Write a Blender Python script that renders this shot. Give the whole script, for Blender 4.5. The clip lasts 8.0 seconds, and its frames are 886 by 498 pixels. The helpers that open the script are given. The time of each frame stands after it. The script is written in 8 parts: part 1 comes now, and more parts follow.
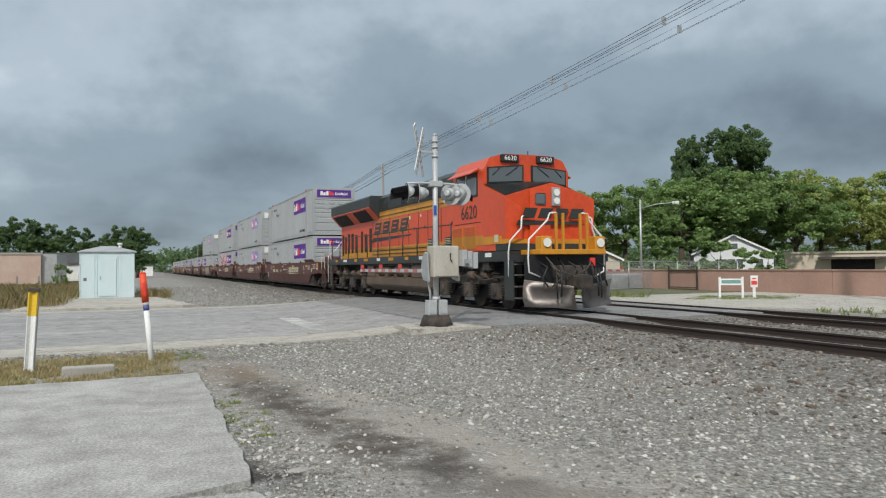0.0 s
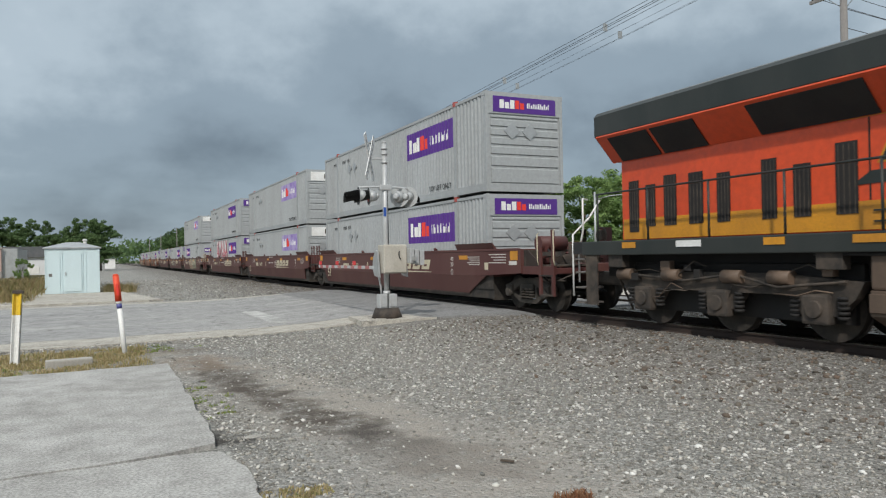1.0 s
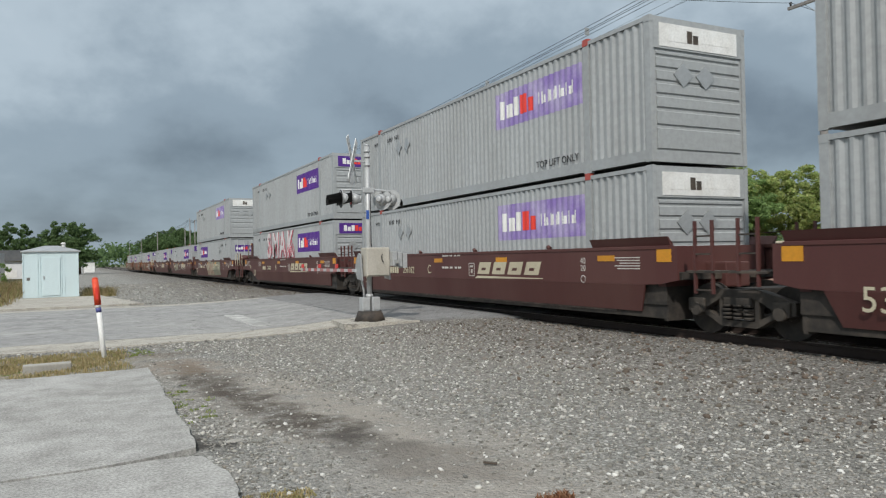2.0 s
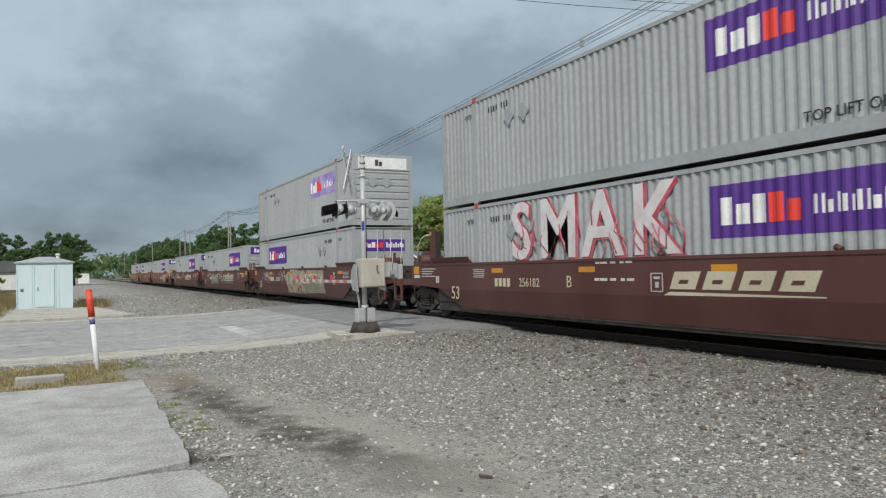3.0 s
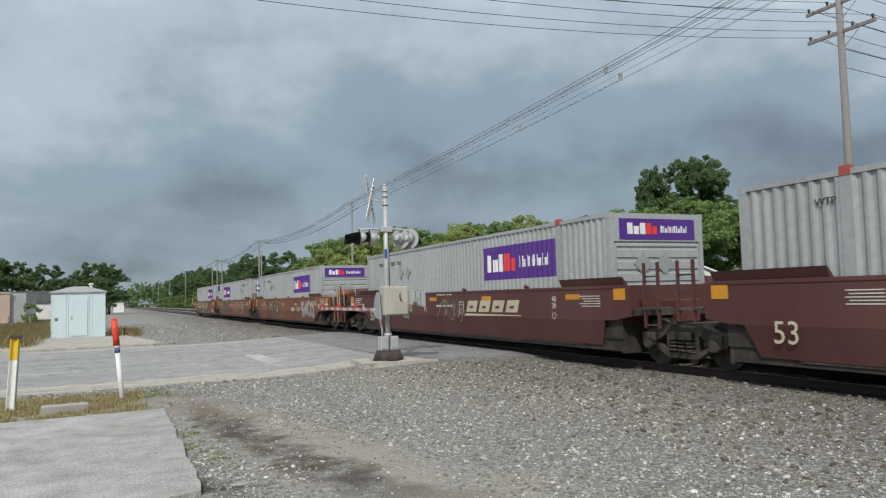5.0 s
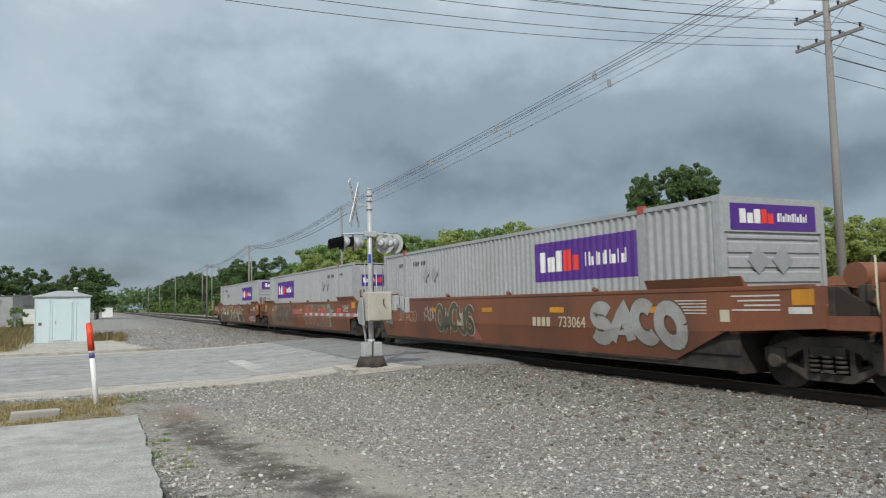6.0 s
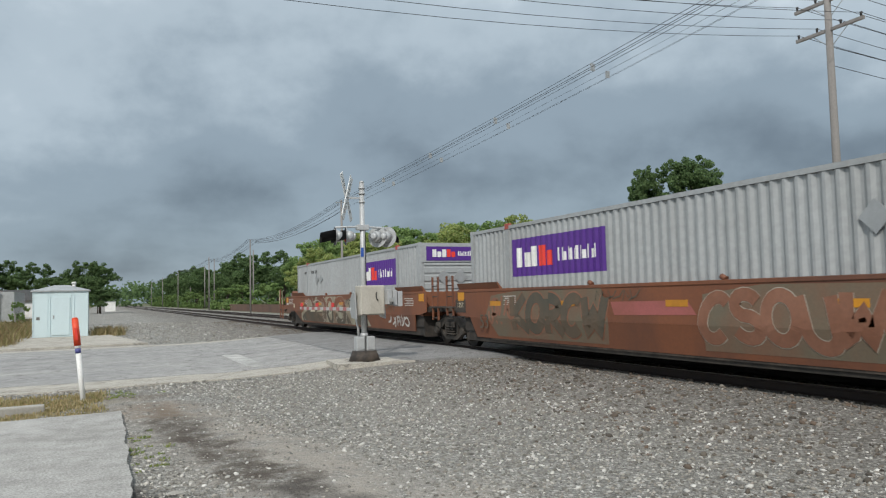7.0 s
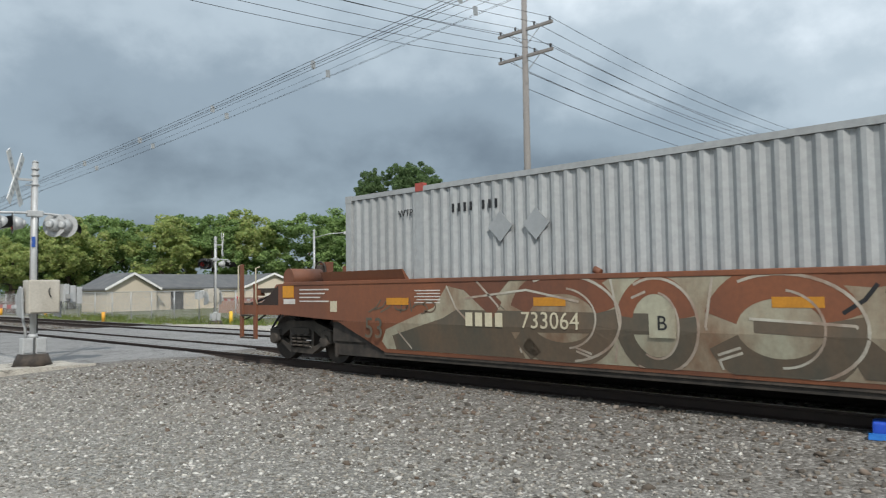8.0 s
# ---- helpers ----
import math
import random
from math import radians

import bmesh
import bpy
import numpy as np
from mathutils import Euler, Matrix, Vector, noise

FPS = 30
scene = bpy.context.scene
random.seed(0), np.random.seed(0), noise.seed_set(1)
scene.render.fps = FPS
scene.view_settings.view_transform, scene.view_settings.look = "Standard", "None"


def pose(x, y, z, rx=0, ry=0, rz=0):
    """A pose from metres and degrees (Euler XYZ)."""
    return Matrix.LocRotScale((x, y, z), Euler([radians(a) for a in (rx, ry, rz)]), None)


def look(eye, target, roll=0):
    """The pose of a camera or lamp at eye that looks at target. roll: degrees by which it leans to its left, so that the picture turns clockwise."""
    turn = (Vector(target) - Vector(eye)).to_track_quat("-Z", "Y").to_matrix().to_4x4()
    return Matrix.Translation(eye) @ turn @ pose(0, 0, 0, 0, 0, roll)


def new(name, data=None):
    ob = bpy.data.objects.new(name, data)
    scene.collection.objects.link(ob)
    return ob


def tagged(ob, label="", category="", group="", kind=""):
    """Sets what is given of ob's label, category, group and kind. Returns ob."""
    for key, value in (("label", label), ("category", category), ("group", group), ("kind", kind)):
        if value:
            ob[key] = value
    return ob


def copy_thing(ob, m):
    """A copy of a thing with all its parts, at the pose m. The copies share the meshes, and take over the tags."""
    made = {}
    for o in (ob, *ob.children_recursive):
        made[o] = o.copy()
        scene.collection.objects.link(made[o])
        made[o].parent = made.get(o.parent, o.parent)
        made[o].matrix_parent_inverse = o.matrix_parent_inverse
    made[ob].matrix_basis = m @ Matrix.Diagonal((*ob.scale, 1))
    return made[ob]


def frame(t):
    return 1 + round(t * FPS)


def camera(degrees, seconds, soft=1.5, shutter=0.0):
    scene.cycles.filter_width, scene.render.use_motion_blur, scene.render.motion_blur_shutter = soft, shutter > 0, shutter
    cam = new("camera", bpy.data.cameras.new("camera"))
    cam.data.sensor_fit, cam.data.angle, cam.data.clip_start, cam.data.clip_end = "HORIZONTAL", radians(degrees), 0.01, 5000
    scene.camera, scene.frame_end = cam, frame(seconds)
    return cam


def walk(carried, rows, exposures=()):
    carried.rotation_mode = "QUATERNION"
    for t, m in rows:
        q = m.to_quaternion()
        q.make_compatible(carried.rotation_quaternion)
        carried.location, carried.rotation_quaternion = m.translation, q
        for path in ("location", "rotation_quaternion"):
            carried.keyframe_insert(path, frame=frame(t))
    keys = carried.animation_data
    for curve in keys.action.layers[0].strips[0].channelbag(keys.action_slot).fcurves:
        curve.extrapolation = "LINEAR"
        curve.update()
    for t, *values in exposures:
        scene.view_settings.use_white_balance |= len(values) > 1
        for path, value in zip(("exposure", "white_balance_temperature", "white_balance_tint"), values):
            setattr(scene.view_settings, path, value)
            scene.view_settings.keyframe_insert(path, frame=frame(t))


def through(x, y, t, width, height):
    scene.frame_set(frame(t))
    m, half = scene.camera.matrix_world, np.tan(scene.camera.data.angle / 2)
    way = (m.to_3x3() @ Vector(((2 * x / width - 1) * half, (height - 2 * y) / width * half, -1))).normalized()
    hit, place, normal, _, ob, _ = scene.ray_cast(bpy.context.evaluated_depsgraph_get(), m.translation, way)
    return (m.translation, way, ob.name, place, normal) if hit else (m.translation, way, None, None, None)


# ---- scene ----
# the camera and its way: a tripod-like stand beside the road, drifting to the right, panning at the end
cam = camera(62.4, 8.0, 1.2, 0.03)
PATH = [
    (0.0, 0.215, 1.700, 1.590, -22.74, 1.38, 0.50),
    (0.1, 0.004, 0.100, 1.770, -22.10, 0.76, 1.20),
    (0.3, -0.009, 0.050, 1.778, -22.87, 0.70, 1.12),
    (0.5, -0.022, 0.014, 1.788, -23.36, 0.64, 1.04),
    (1.0, 0.000, 0.000, 1.792, -25.31, 0.455, 1.055),
    (1.5, -0.007, 0.001, 1.785, -26.35, 0.549, 0.975),
    (2.8, 0.025, -0.010, 1.790, -26.85, 1.21, 1.35),
    (3.0, 0.012, 0.003, 1.801, -26.98, 1.471, 1.229),
    (3.5, -0.034, 0.063, 1.804, -27.16, 1.933, 1.148),
    (4.0, 0.030, 0.095, 1.799, -24.48, 2.59, 1.153),
    (5.5, 0.298, -0.104, 1.791, -24.85, 3.997, 1.55),
    (6.0, 0.440, 0.029, 1.777, -25.27, 4.167, 1.24),
    (6.5, 0.553, 0.107, 1.779, -25.88, 4.162, 1.288),
    (7.0, 0.748, 0.093, 1.779, -25.01, 3.655, 1.384),
    (7.5, 0.961, -0.020, 1.793, -23.46, 3.732, 1.488),
    (7.7, 1.119, -0.010, 1.800, -28.36, 3.731, 1.116),
    (7.9, 1.278, -0.040, 1.775, -38.90, 3.446, 0.83),
    (8.0, 1.380, -0.100, 1.760, -46.00, 3.081, 0.857),
]
walk(cam, [(t, pose(x, y, z, 90 + pitch, roll, yaw)) for t, x, y, z, yaw, pitch, roll in PATH], ((0.0, 0.0), (7.4, 0.0), (8.0, 0.13)))

# ---- light: a heavy cloudy sky with a soft sun from behind on the left ----
SUN_TO = Vector((0.50, 0.73, -0.78)).normalized()
sun_data = bpy.data.lights.new("sun", "SUN")
sun_data.energy, sun_data.angle, sun_data.color = 2.9, radians(2.0), (1.0, 0.96, 0.90)
sun = new("sun", sun_data)
sun.matrix_world = look((-40, -40, 60), Vector((-40, -40, 60)) + SUN_TO)

world = bpy.data.worlds.new("cloudy_sky")
scene.world = world
world.use_nodes = True


def node(nt, kind, values=None, **props):
    n = nt.nodes.new(kind)
    for k, v in props.items():
        setattr(n, k, v)
    for k, v in (values or {}).items():
        n.inputs[k].default_value = v
    return n


def maths(nt, op, a, b=0.0, clamp=False):
    n = nt.nodes.new("ShaderNodeMath")
    n.operation, n.use_clamp = op, clamp
    for i, s in enumerate((a, b)):
        if isinstance(s, (int, float)):
            n.inputs[i].default_value = s
        else:
            nt.links.new(s, n.inputs[i])
    return n.outputs[0]


def ramp(nt, fac, stops, ease="LINEAR"):
    n = nt.nodes.new("ShaderNodeValToRGB")
    n.color_ramp.interpolation = ease
    el = n.color_ramp.elements
    while len(el) < len(stops):
        el.new(0.5)
    for e, (p, c) in zip(el, stops):
        e.position = p
        e.color = (*c, 1) if len(c) == 3 else c
    nt.links.new(fac, n.inputs[0])
    return n.outputs[0]


def mixed(nt, fac, a, b, how="MIX"):
    n = nt.nodes.new("ShaderNodeMix")
    n.data_type, n.blend_type = "RGBA", how
    for s, sock in ((fac, n.inputs[0]), (a, n.inputs[6]), (b, n.inputs[7])):
        if isinstance(s, (int, float)):
            sock.default_value = s
        elif isinstance(s, tuple):
            sock.default_value = (*s, 1)
        else:
            nt.links.new(s, sock)
    return n.outputs[2]


def sky_nodes():
    nt = world.node_tree
    nt.nodes.clear()
    out = nt.nodes.new("ShaderNodeOutputWorld")
    bg = nt.nodes.new("ShaderNodeBackground")
    sky = node(nt, "ShaderNodeTexSky", sky_type="NISHITA", sun_disc=False)
    sky.sun_elevation = math.asin(-SUN_TO.z)
    sky.sun_rotation = math.atan2(-SUN_TO.x, -SUN_TO.y)
    tc = nt.nodes.new("ShaderNodeTexCoord")
    sep = nt.nodes.new("ShaderNodeSeparateXYZ")
    nt.links.new(tc.outputs["Generated"], sep.inputs[0])
    up = maths(nt, "ADD", maths(nt, "MAXIMUM", sep.outputs[2], 0.0), 0.24)
    flat = nt.nodes.new("ShaderNodeCombineXYZ")
    nt.links.new(maths(nt, "DIVIDE", sep.outputs[0], up), flat.inputs[0])
    nt.links.new(maths(nt, "DIVIDE", sep.outputs[1], up), flat.inputs[1])
    n1 = node(nt, "ShaderNodeTexNoise", {"Scale": 0.55, "Detail": 5.0, "Roughness": 0.5})
    nt.links.new(flat.outputs[0], n1.inputs["Vector"])
    # rounder billows under the sheet of cloud
    tall = node(nt, "ShaderNodeMapping", {"Scale": (1.0, 1.0, 1.35)})
    nt.links.new(tc.outputs["Generated"], tall.inputs[0])
    n2 = node(nt, "ShaderNodeTexNoise", {"Scale": 6.0, "Detail": 8.0, "Roughness": 0.55})
    nt.links.new(tall.outputs[0], n2.inputs["Vector"])
    dens = maths(nt, "ADD", maths(nt, "MULTIPLY", n1.outputs[0], 0.70), maths(nt, "MULTIPLY", n2.outputs[0], 0.30))
    # heavier cloud low over the far side of the line, thinner high up and behind
    east = maths(nt, "ADD", maths(nt, "MULTIPLY", sep.outputs[0], 0.54), maths(nt, "MULTIPLY", sep.outputs[1], 0.84))
    low = maths(nt, "SUBTRACT", 1.0, maths(nt, "MULTIPLY", sep.outputs[2], 2.1), True)
    heavy = maths(nt, "MULTIPLY", maths(nt, "MULTIPLY", low, maths(nt, "POWER", maths(nt, "MAXIMUM", east, 0.0), 5.0)), 0.24)
    dens = maths(nt, "ADD", dens, heavy)
    dens = maths(nt, "ADD", dens, maths(nt, "MULTIPLY", maths(nt, "SUBTRACT", 1.0, maths(nt, "MULTIPLY", sep.outputs[2], 4.0), True), 0.035))
    high = maths(nt, "MAXIMUM", maths(nt, "SUBTRACT", sep.outputs[2], 0.14), 0.0)
    dens = maths(nt, "SUBTRACT", dens, maths(nt, "ADD", maths(nt, "MULTIPLY", high, 0.23), 0.018))
    cloud = ramp(nt, dens, [(0.34, (0.78, 0.87, 0.94)), (0.46, (0.47, 0.56, 0.63)), (0.57, (0.29, 0.365, 0.43)), (0.74, (0.155, 0.20, 0.245))], "EASE")
    clear = mixed(nt, 1.0, sky.outputs[0], (0.11, 0.11, 0.11), "MULTIPLY")
    col = mixed(nt, 0.93, clear, cloud)
    nt.links.new(col, bg.inputs[0])
    bg.inputs[1].default_value = 1.0
    nt.links.new(bg.outputs[0], out.inputs[0])


sky_nodes()


# ---- materials ----
def material(name, base, rough=0.7, metal=0.0, spec=0.5):
    m = bpy.data.materials.new(name)
    m.use_nodes = True
    nt = m.node_tree
    b = nt.nodes["Principled BSDF"]
    b.inputs["Base Color"].default_value = (*base, 1)
    b.inputs["Roughness"].default_value = rough
    b.inputs["Metallic"].default_value = metal
    b.inputs["Specular IOR Level"].default_value = spec
    return m, nt, b


def worn(name, base, stain, rough=0.6, metal=0.0, big=0.6, fine=25.0, amount=0.45, bump=0.1, streak=1.0, per_piece=0.0, space="Object", spec=0.5):
    """Paint, metal, stone and wood with large stains, fine grain and relief; streak above 1 draws the stains out upright."""
    m, nt, b = material(name, base, rough, metal, spec)
    tc = nt.nodes.new("ShaderNodeTexCoord")
    mp = node(nt, "ShaderNodeMapping", {"Scale": (1, 1, 1 / streak)})
    nt.links.new(tc.outputs[space], mp.inputs[0])
    a = node(nt, "ShaderNodeTexNoise", {"Scale": big, "Detail": 6.0, "Roughness": 0.62})
    nt.links.new(mp.outputs[0], a.inputs["Vector"])
    f = node(nt, "ShaderNodeTexNoise", {"Scale": fine, "Detail": 4.0, "Roughness": 0.65})
    nt.links.new(tc.outputs[space], f.inputs["Vector"])
    k = maths(nt, "MULTIPLY", ramp(nt, a.outputs[0], [(0.40, (0, 0, 0)), (0.68, (1, 1, 1))]), amount)
    col = mixed(nt, k, base, stain)
    g = ramp(nt, f.outputs[0], [(0.3, (0.78, 0.78, 0.78)), (0.7, (1.15, 1.15, 1.15))])
    col = mixed(nt, 0.6, col, g, "MULTIPLY")
    if per_piece:
        oi = nt.nodes.new("ShaderNodeObjectInfo")
        v = maths(nt, "ADD", maths(nt, "MULTIPLY", oi.outputs["Random"], per_piece), 1 - per_piece / 2)
        col = mixed(nt, 1.0, col, v, "MULTIPLY")
    nt.links.new(col, b.inputs["Base Color"])
    r = maths(nt, "ADD", maths(nt, "MULTIPLY", f.outputs[0], 0.25), rough - 0.12)
    nt.links.new(r, b.inputs["Roughness"])
    if bump:
        bn = node(nt, "ShaderNodeBump", {"Strength": bump, "Distance": 0.01})
        nt.links.new(f.outputs[0], bn.inputs["Height"])
        nt.links.new(bn.outputs[0], b.inputs["Normal"])
    return m


def island_tones(name, tones, rough=0.85, spec=0.3, through=0.0):
    """One material for many small pieces, each with a tone of its own."""
    m, nt, b = material(name, tones[0], rough, 0.0, spec)
    ge = nt.nodes.new("ShaderNodeNewGeometry")
    stops = [(i / max(1, len(tones) - 1), c) for i, c in enumerate(tones)]
    col = ramp(nt, ge.outputs["Random Per Island"], stops)
    nt.links.new(col, b.inputs["Base Color"])
    if through:
        out = nt.nodes["Material Output"]
        tr = nt.nodes.new("ShaderNodeBsdfTranslucent")
        nt.links.new(col, tr.inputs[0])
        mx = node(nt, "ShaderNodeMixShader", {0: through})
        nt.links.new(b.outputs[0], mx.inputs[1])
        nt.links.new(tr.outputs[0], mx.inputs[2])
        nt.links.new(mx.outputs[0], out.inputs[0])
    return m


M_ORANGE = worn("orange_paint", (0.64, 0.072, 0.018), (0.34, 0.040, 0.016), 0.38, big=0.5, fine=7, amount=0.38, bump=0.02, streak=4)
M_YELLOW = worn("yellow_paint", (0.60, 0.26, 0.016), (0.26, 0.11, 0.02), 0.5, big=0.9, amount=0.6, bump=0.04, streak=3)
M_GREEN = worn("dark_green_paint", (0.018, 0.023, 0.021), (0.05, 0.05, 0.045), 0.5, big=0.6, amount=0.5, bump=0.04, streak=2)
M_DARK = worn("dark_recess", (0.012, 0.011, 0.011), (0.03, 0.026, 0.022), 0.8, big=1.5, amount=0.5, bump=0.1)
M_GRIME = worn("grimy_steel", (0.030, 0.025, 0.021), (0.125, 0.095, 0.072), 0.78, big=2.4, fine=30, amount=0.7, bump=0.25)
M_TANK = worn("dusty_tank_paint", (0.135, 0.092, 0.064), (0.05, 0.035, 0.026), 0.65, big=0.9, amount=0.7, bump=0.12, streak=2)
M_SHINE = worn("worn_wheel_steel", (0.30, 0.27, 0.25), (0.15, 0.12, 0.10), 0.4, 0.8, big=4, amount=0.5, bump=0.05)
M_WHITE = worn("white_paint", (0.78, 0.78, 0.76), (0.45, 0.42, 0.37), 0.55, big=1.5, amount=0.4, bump=0.05)
M_BOX = worn("pale_grey_container_paint", (0.35, 0.366, 0.37), (0.215, 0.21, 0.198), 0.5, big=0.45, fine=9, amount=0.40, bump=0.05, streak=6)
M_BOXDARK = worn("dirty_container_steel", (0.17, 0.165, 0.155), (0.09, 0.075, 0.06), 0.7, big=1.2, amount=0.6, bump=0.1)
M_PURPLE = worn("purple_sign_film", (0.075, 0.018, 0.21), (0.11, 0.05, 0.24), 0.5, big=1.0, amount=0.35, bump=0.02)
M_FADED = worn("faded_purple_sign_film", (0.22, 0.15, 0.40), (0.5, 0.47, 0.58), 0.55, big=1.3, amount=0.6, bump=0.02)
M_CAST = worn("dull_red_casting_paint", (0.40, 0.07, 0.055), (0.22, 0.07, 0.05), 0.6, amount=0.5, bump=0.05)
M_RED = worn("red_sign_film", (0.72, 0.045, 0.03), (0.5, 0.05, 0.03), 0.5, amount=0.3, bump=0.02)
M_BROWN = worn("brown_car_paint", (0.080, 0.0245, 0.021), (0.125, 0.060, 0.048), 0.62, big=0.5, fine=20, amount=0.55, bump=0.06, streak=5)
M_RUST = worn("faded_rust_red_car_paint", (0.205, 0.074, 0.034), (0.105, 0.048, 0.032), 0.7, big=0.55, fine=16, amount=0.85, bump=0.08, streak=3)
M_CREAM = worn("cream_paint", (0.55, 0.50, 0.36), (0.35, 0.28, 0.2), 0.6, amount=0.4, bump=0.03)
# glass base lightened to stand for the sky reflected in the panes
M_GLASS, _nt, _b = material("window_glass", (0.085, 0.10, 0.105), 0.06, 0.0, 0.9)
M_LAMP = worn("lamp_lens", (0.75, 0.75, 0.70), (0.5, 0.5, 0.45), 0.15, amount=0.3, bump=0.0)
M_GALV = worn("galvanised_steel", (0.46, 0.47, 0.47), (0.30, 0.30, 0.30), 0.45, 0.55, big=3, fine=60, amount=0.5, bump=0.05)
M_ALU = worn("aluminium_paint", (0.47, 0.48, 0.48), (0.36, 0.36, 0.35), 0.5, 0.25, big=2, amount=0.45, bump=0.06)
M_CASE = worn("weathered_cream_case", (0.47, 0.44, 0.38), (0.28, 0.25, 0.2), 0.6, big=2.5, amount=0.5, bump=0.05, streak=3)
M_BLACK = worn("black_paint", (0.012, 0.012, 0.013), (0.03, 0.03, 0.03), 0.55, amount=0.4, bump=0.05)
M_SHED = worn("pale_blue_shed_paint", (0.57, 0.68, 0.70), (0.46, 0.54, 0.55), 0.5, big=0.9, amount=0.45, bump=0.04, streak=4)
M_CONC = worn("concrete", (0.36, 0.345, 0.31), (0.22, 0.20, 0.17), 0.9, big=0.7, fine=30, amount=0.6, bump=0.35, per_piece=0.1)
M_WOOD = worn("weathered_pole_wood", (0.25, 0.235, 0.222), (0.14, 0.128, 0.12), 0.9, big=2, fine=14, amount=0.6, bump=0.4, streak=10)
M_RAIL = worn("rusty_rail_steel", (0.034, 0.021, 0.016), (0.02, 0.015, 0.013), 0.8, big=3, amount=0.6, bump=0.2)
M_RAILTOP = worn("polished_rail_head", (0.30, 0.27, 0.25), (0.2, 0.16, 0.13), 0.33, 0.85, big=3, amount=0.4, bump=0.03)
M_TIE = worn("creosoted_tie", (0.055, 0.042, 0.034), (0.11, 0.09, 0.075), 0.95, big=2, fine=20, amount=0.6, bump=0.4, per_piece=0.5)
M_PINK = worn("pinkish_block_wall", (0.42, 0.265, 0.205), (0.27, 0.17, 0.13), 0.9, big=0.35, fine=12, amount=0.6, bump=0.15)
M_RUSTWALL = worn("rusty_brown_wall", (0.15, 0.085, 0.06), (0.09, 0.06, 0.05), 0.9, big=0.3, fine=8, amount=0.7, bump=0.2)
M_BRICK = worn("pale_pink_brick", (0.46, 0.33, 0.27), (0.55, 0.47, 0.40), 0.9, big=0.5, fine=10, amount=0.6, bump=0.15)
M_SIDING = worn("cream_siding", (0.56, 0.49, 0.39), (0.42, 0.36, 0.28), 0.75, big=0.5, amount=0.4, bump=0.05)
M_WSIDING = worn("white_siding", (0.68, 0.69, 0.70), (0.5, 0.5, 0.5), 0.7, big=0.8, amount=0.35, bump=0.05)
M_ROOF = worn("grey_shingles", (0.10, 0.105, 0.11), (0.17, 0.17, 0.17), 0.9, big=1.2, fine=9, amount=0.5, bump=0.3)
M_BARK = worn("bark", (0.085, 0.066, 0.05), (0.05, 0.04, 0.032), 0.95, big=3, fine=12, amount=0.6, bump=0.5, streak=4)
# leaf tones hold extra blue: the haze over the trees is put in the colour
M_LEAF = island_tones("green_leaves", [(0.122, 0.193, 0.067), (0.206, 0.310, 0.109), (0.298, 0.410, 0.145), (0.161, 0.247, 0.090)], 0.65, 0.3, 0.48)
M_LEAFY = island_tones("yellowing_leaves", [(0.273, 0.343, 0.111), (0.414, 0.467, 0.158), (0.224, 0.312, 0.099), (0.439, 0.435, 0.176)], 0.65, 0.3, 0.48)
M_LEAFD = island_tones("dark_leaves", [(0.063, 0.108, 0.046), (0.110, 0.176, 0.068), (0.152, 0.228, 0.090), (0.087, 0.146, 0.059)], 0.7, 0.25, 0.42)
M_GRASS = island_tones("dry_grass", [(0.46, 0.36, 0.19), (0.30, 0.28, 0.12), (0.55, 0.45, 0.27), (0.36, 0.26, 0.14), (0.27, 0.28, 0.11)], 0.8, 0.2, 0.35)
M_TUFT = island_tones("reddish_dry_grass", [(0.30, 0.13, 0.07), (0.22, 0.12, 0.07), (0.40, 0.24, 0.14)], 0.85, 0.2, 0.3)
M_WEED = island_tones("green_weeds", [(0.14, 0.22, 0.06), (0.22, 0.28, 0.08), (0.30, 0.29, 0.10)], 0.75, 0.25, 0.35)
M_STONE = island_tones("loose_stones", [(0.165, 0.158, 0.138), (0.27, 0.26, 0.232), (0.115, 0.108, 0.095), (0.38, 0.365, 0.325), (0.26, 0.235, 0.20), (0.15, 0.147, 0.135), (0.58, 0.56, 0.51)], 0.9, 0.3)
M_STONER = island_tones("rusty_ballast_stones", [(0.092, 0.079, 0.064), (0.163, 0.141, 0.114), (0.062, 0.053, 0.044), (0.282, 0.255, 0.220), (0.141, 0.101, 0.075), (0.088, 0.077, 0.063)], 0.92, 0.3)
M_STONEP = island_tones("pale_limestone_chips", [(0.55, 0.53, 0.49), (0.45, 0.43, 0.40), (0.66, 0.645, 0.61), (0.38, 0.34, 0.29)], 0.9, 0.3)


# ---- mesh helpers ----
def box(bm, x0, x1, y0, y1, z0, z1, bev=0.0):
    vs = [bm.verts.new((x, y, z)) for z in (z0, z1) for y in (y0, y1) for x in (x0, x1)]
    fs = [bm.faces.new([vs[i] for i in q]) for q in ((0, 2, 3, 1), (4, 5, 7, 6), (0, 1, 5, 4), (2, 6, 7, 3), (0, 4, 6, 2), (1, 3, 7, 5))]
    if bev:
        es = list({e for f in fs for e in f.edges})
        bmesh.ops.bevel(bm, geom=es, offset=bev, segments=2, affect="EDGES", profile=0.6)
    return bm


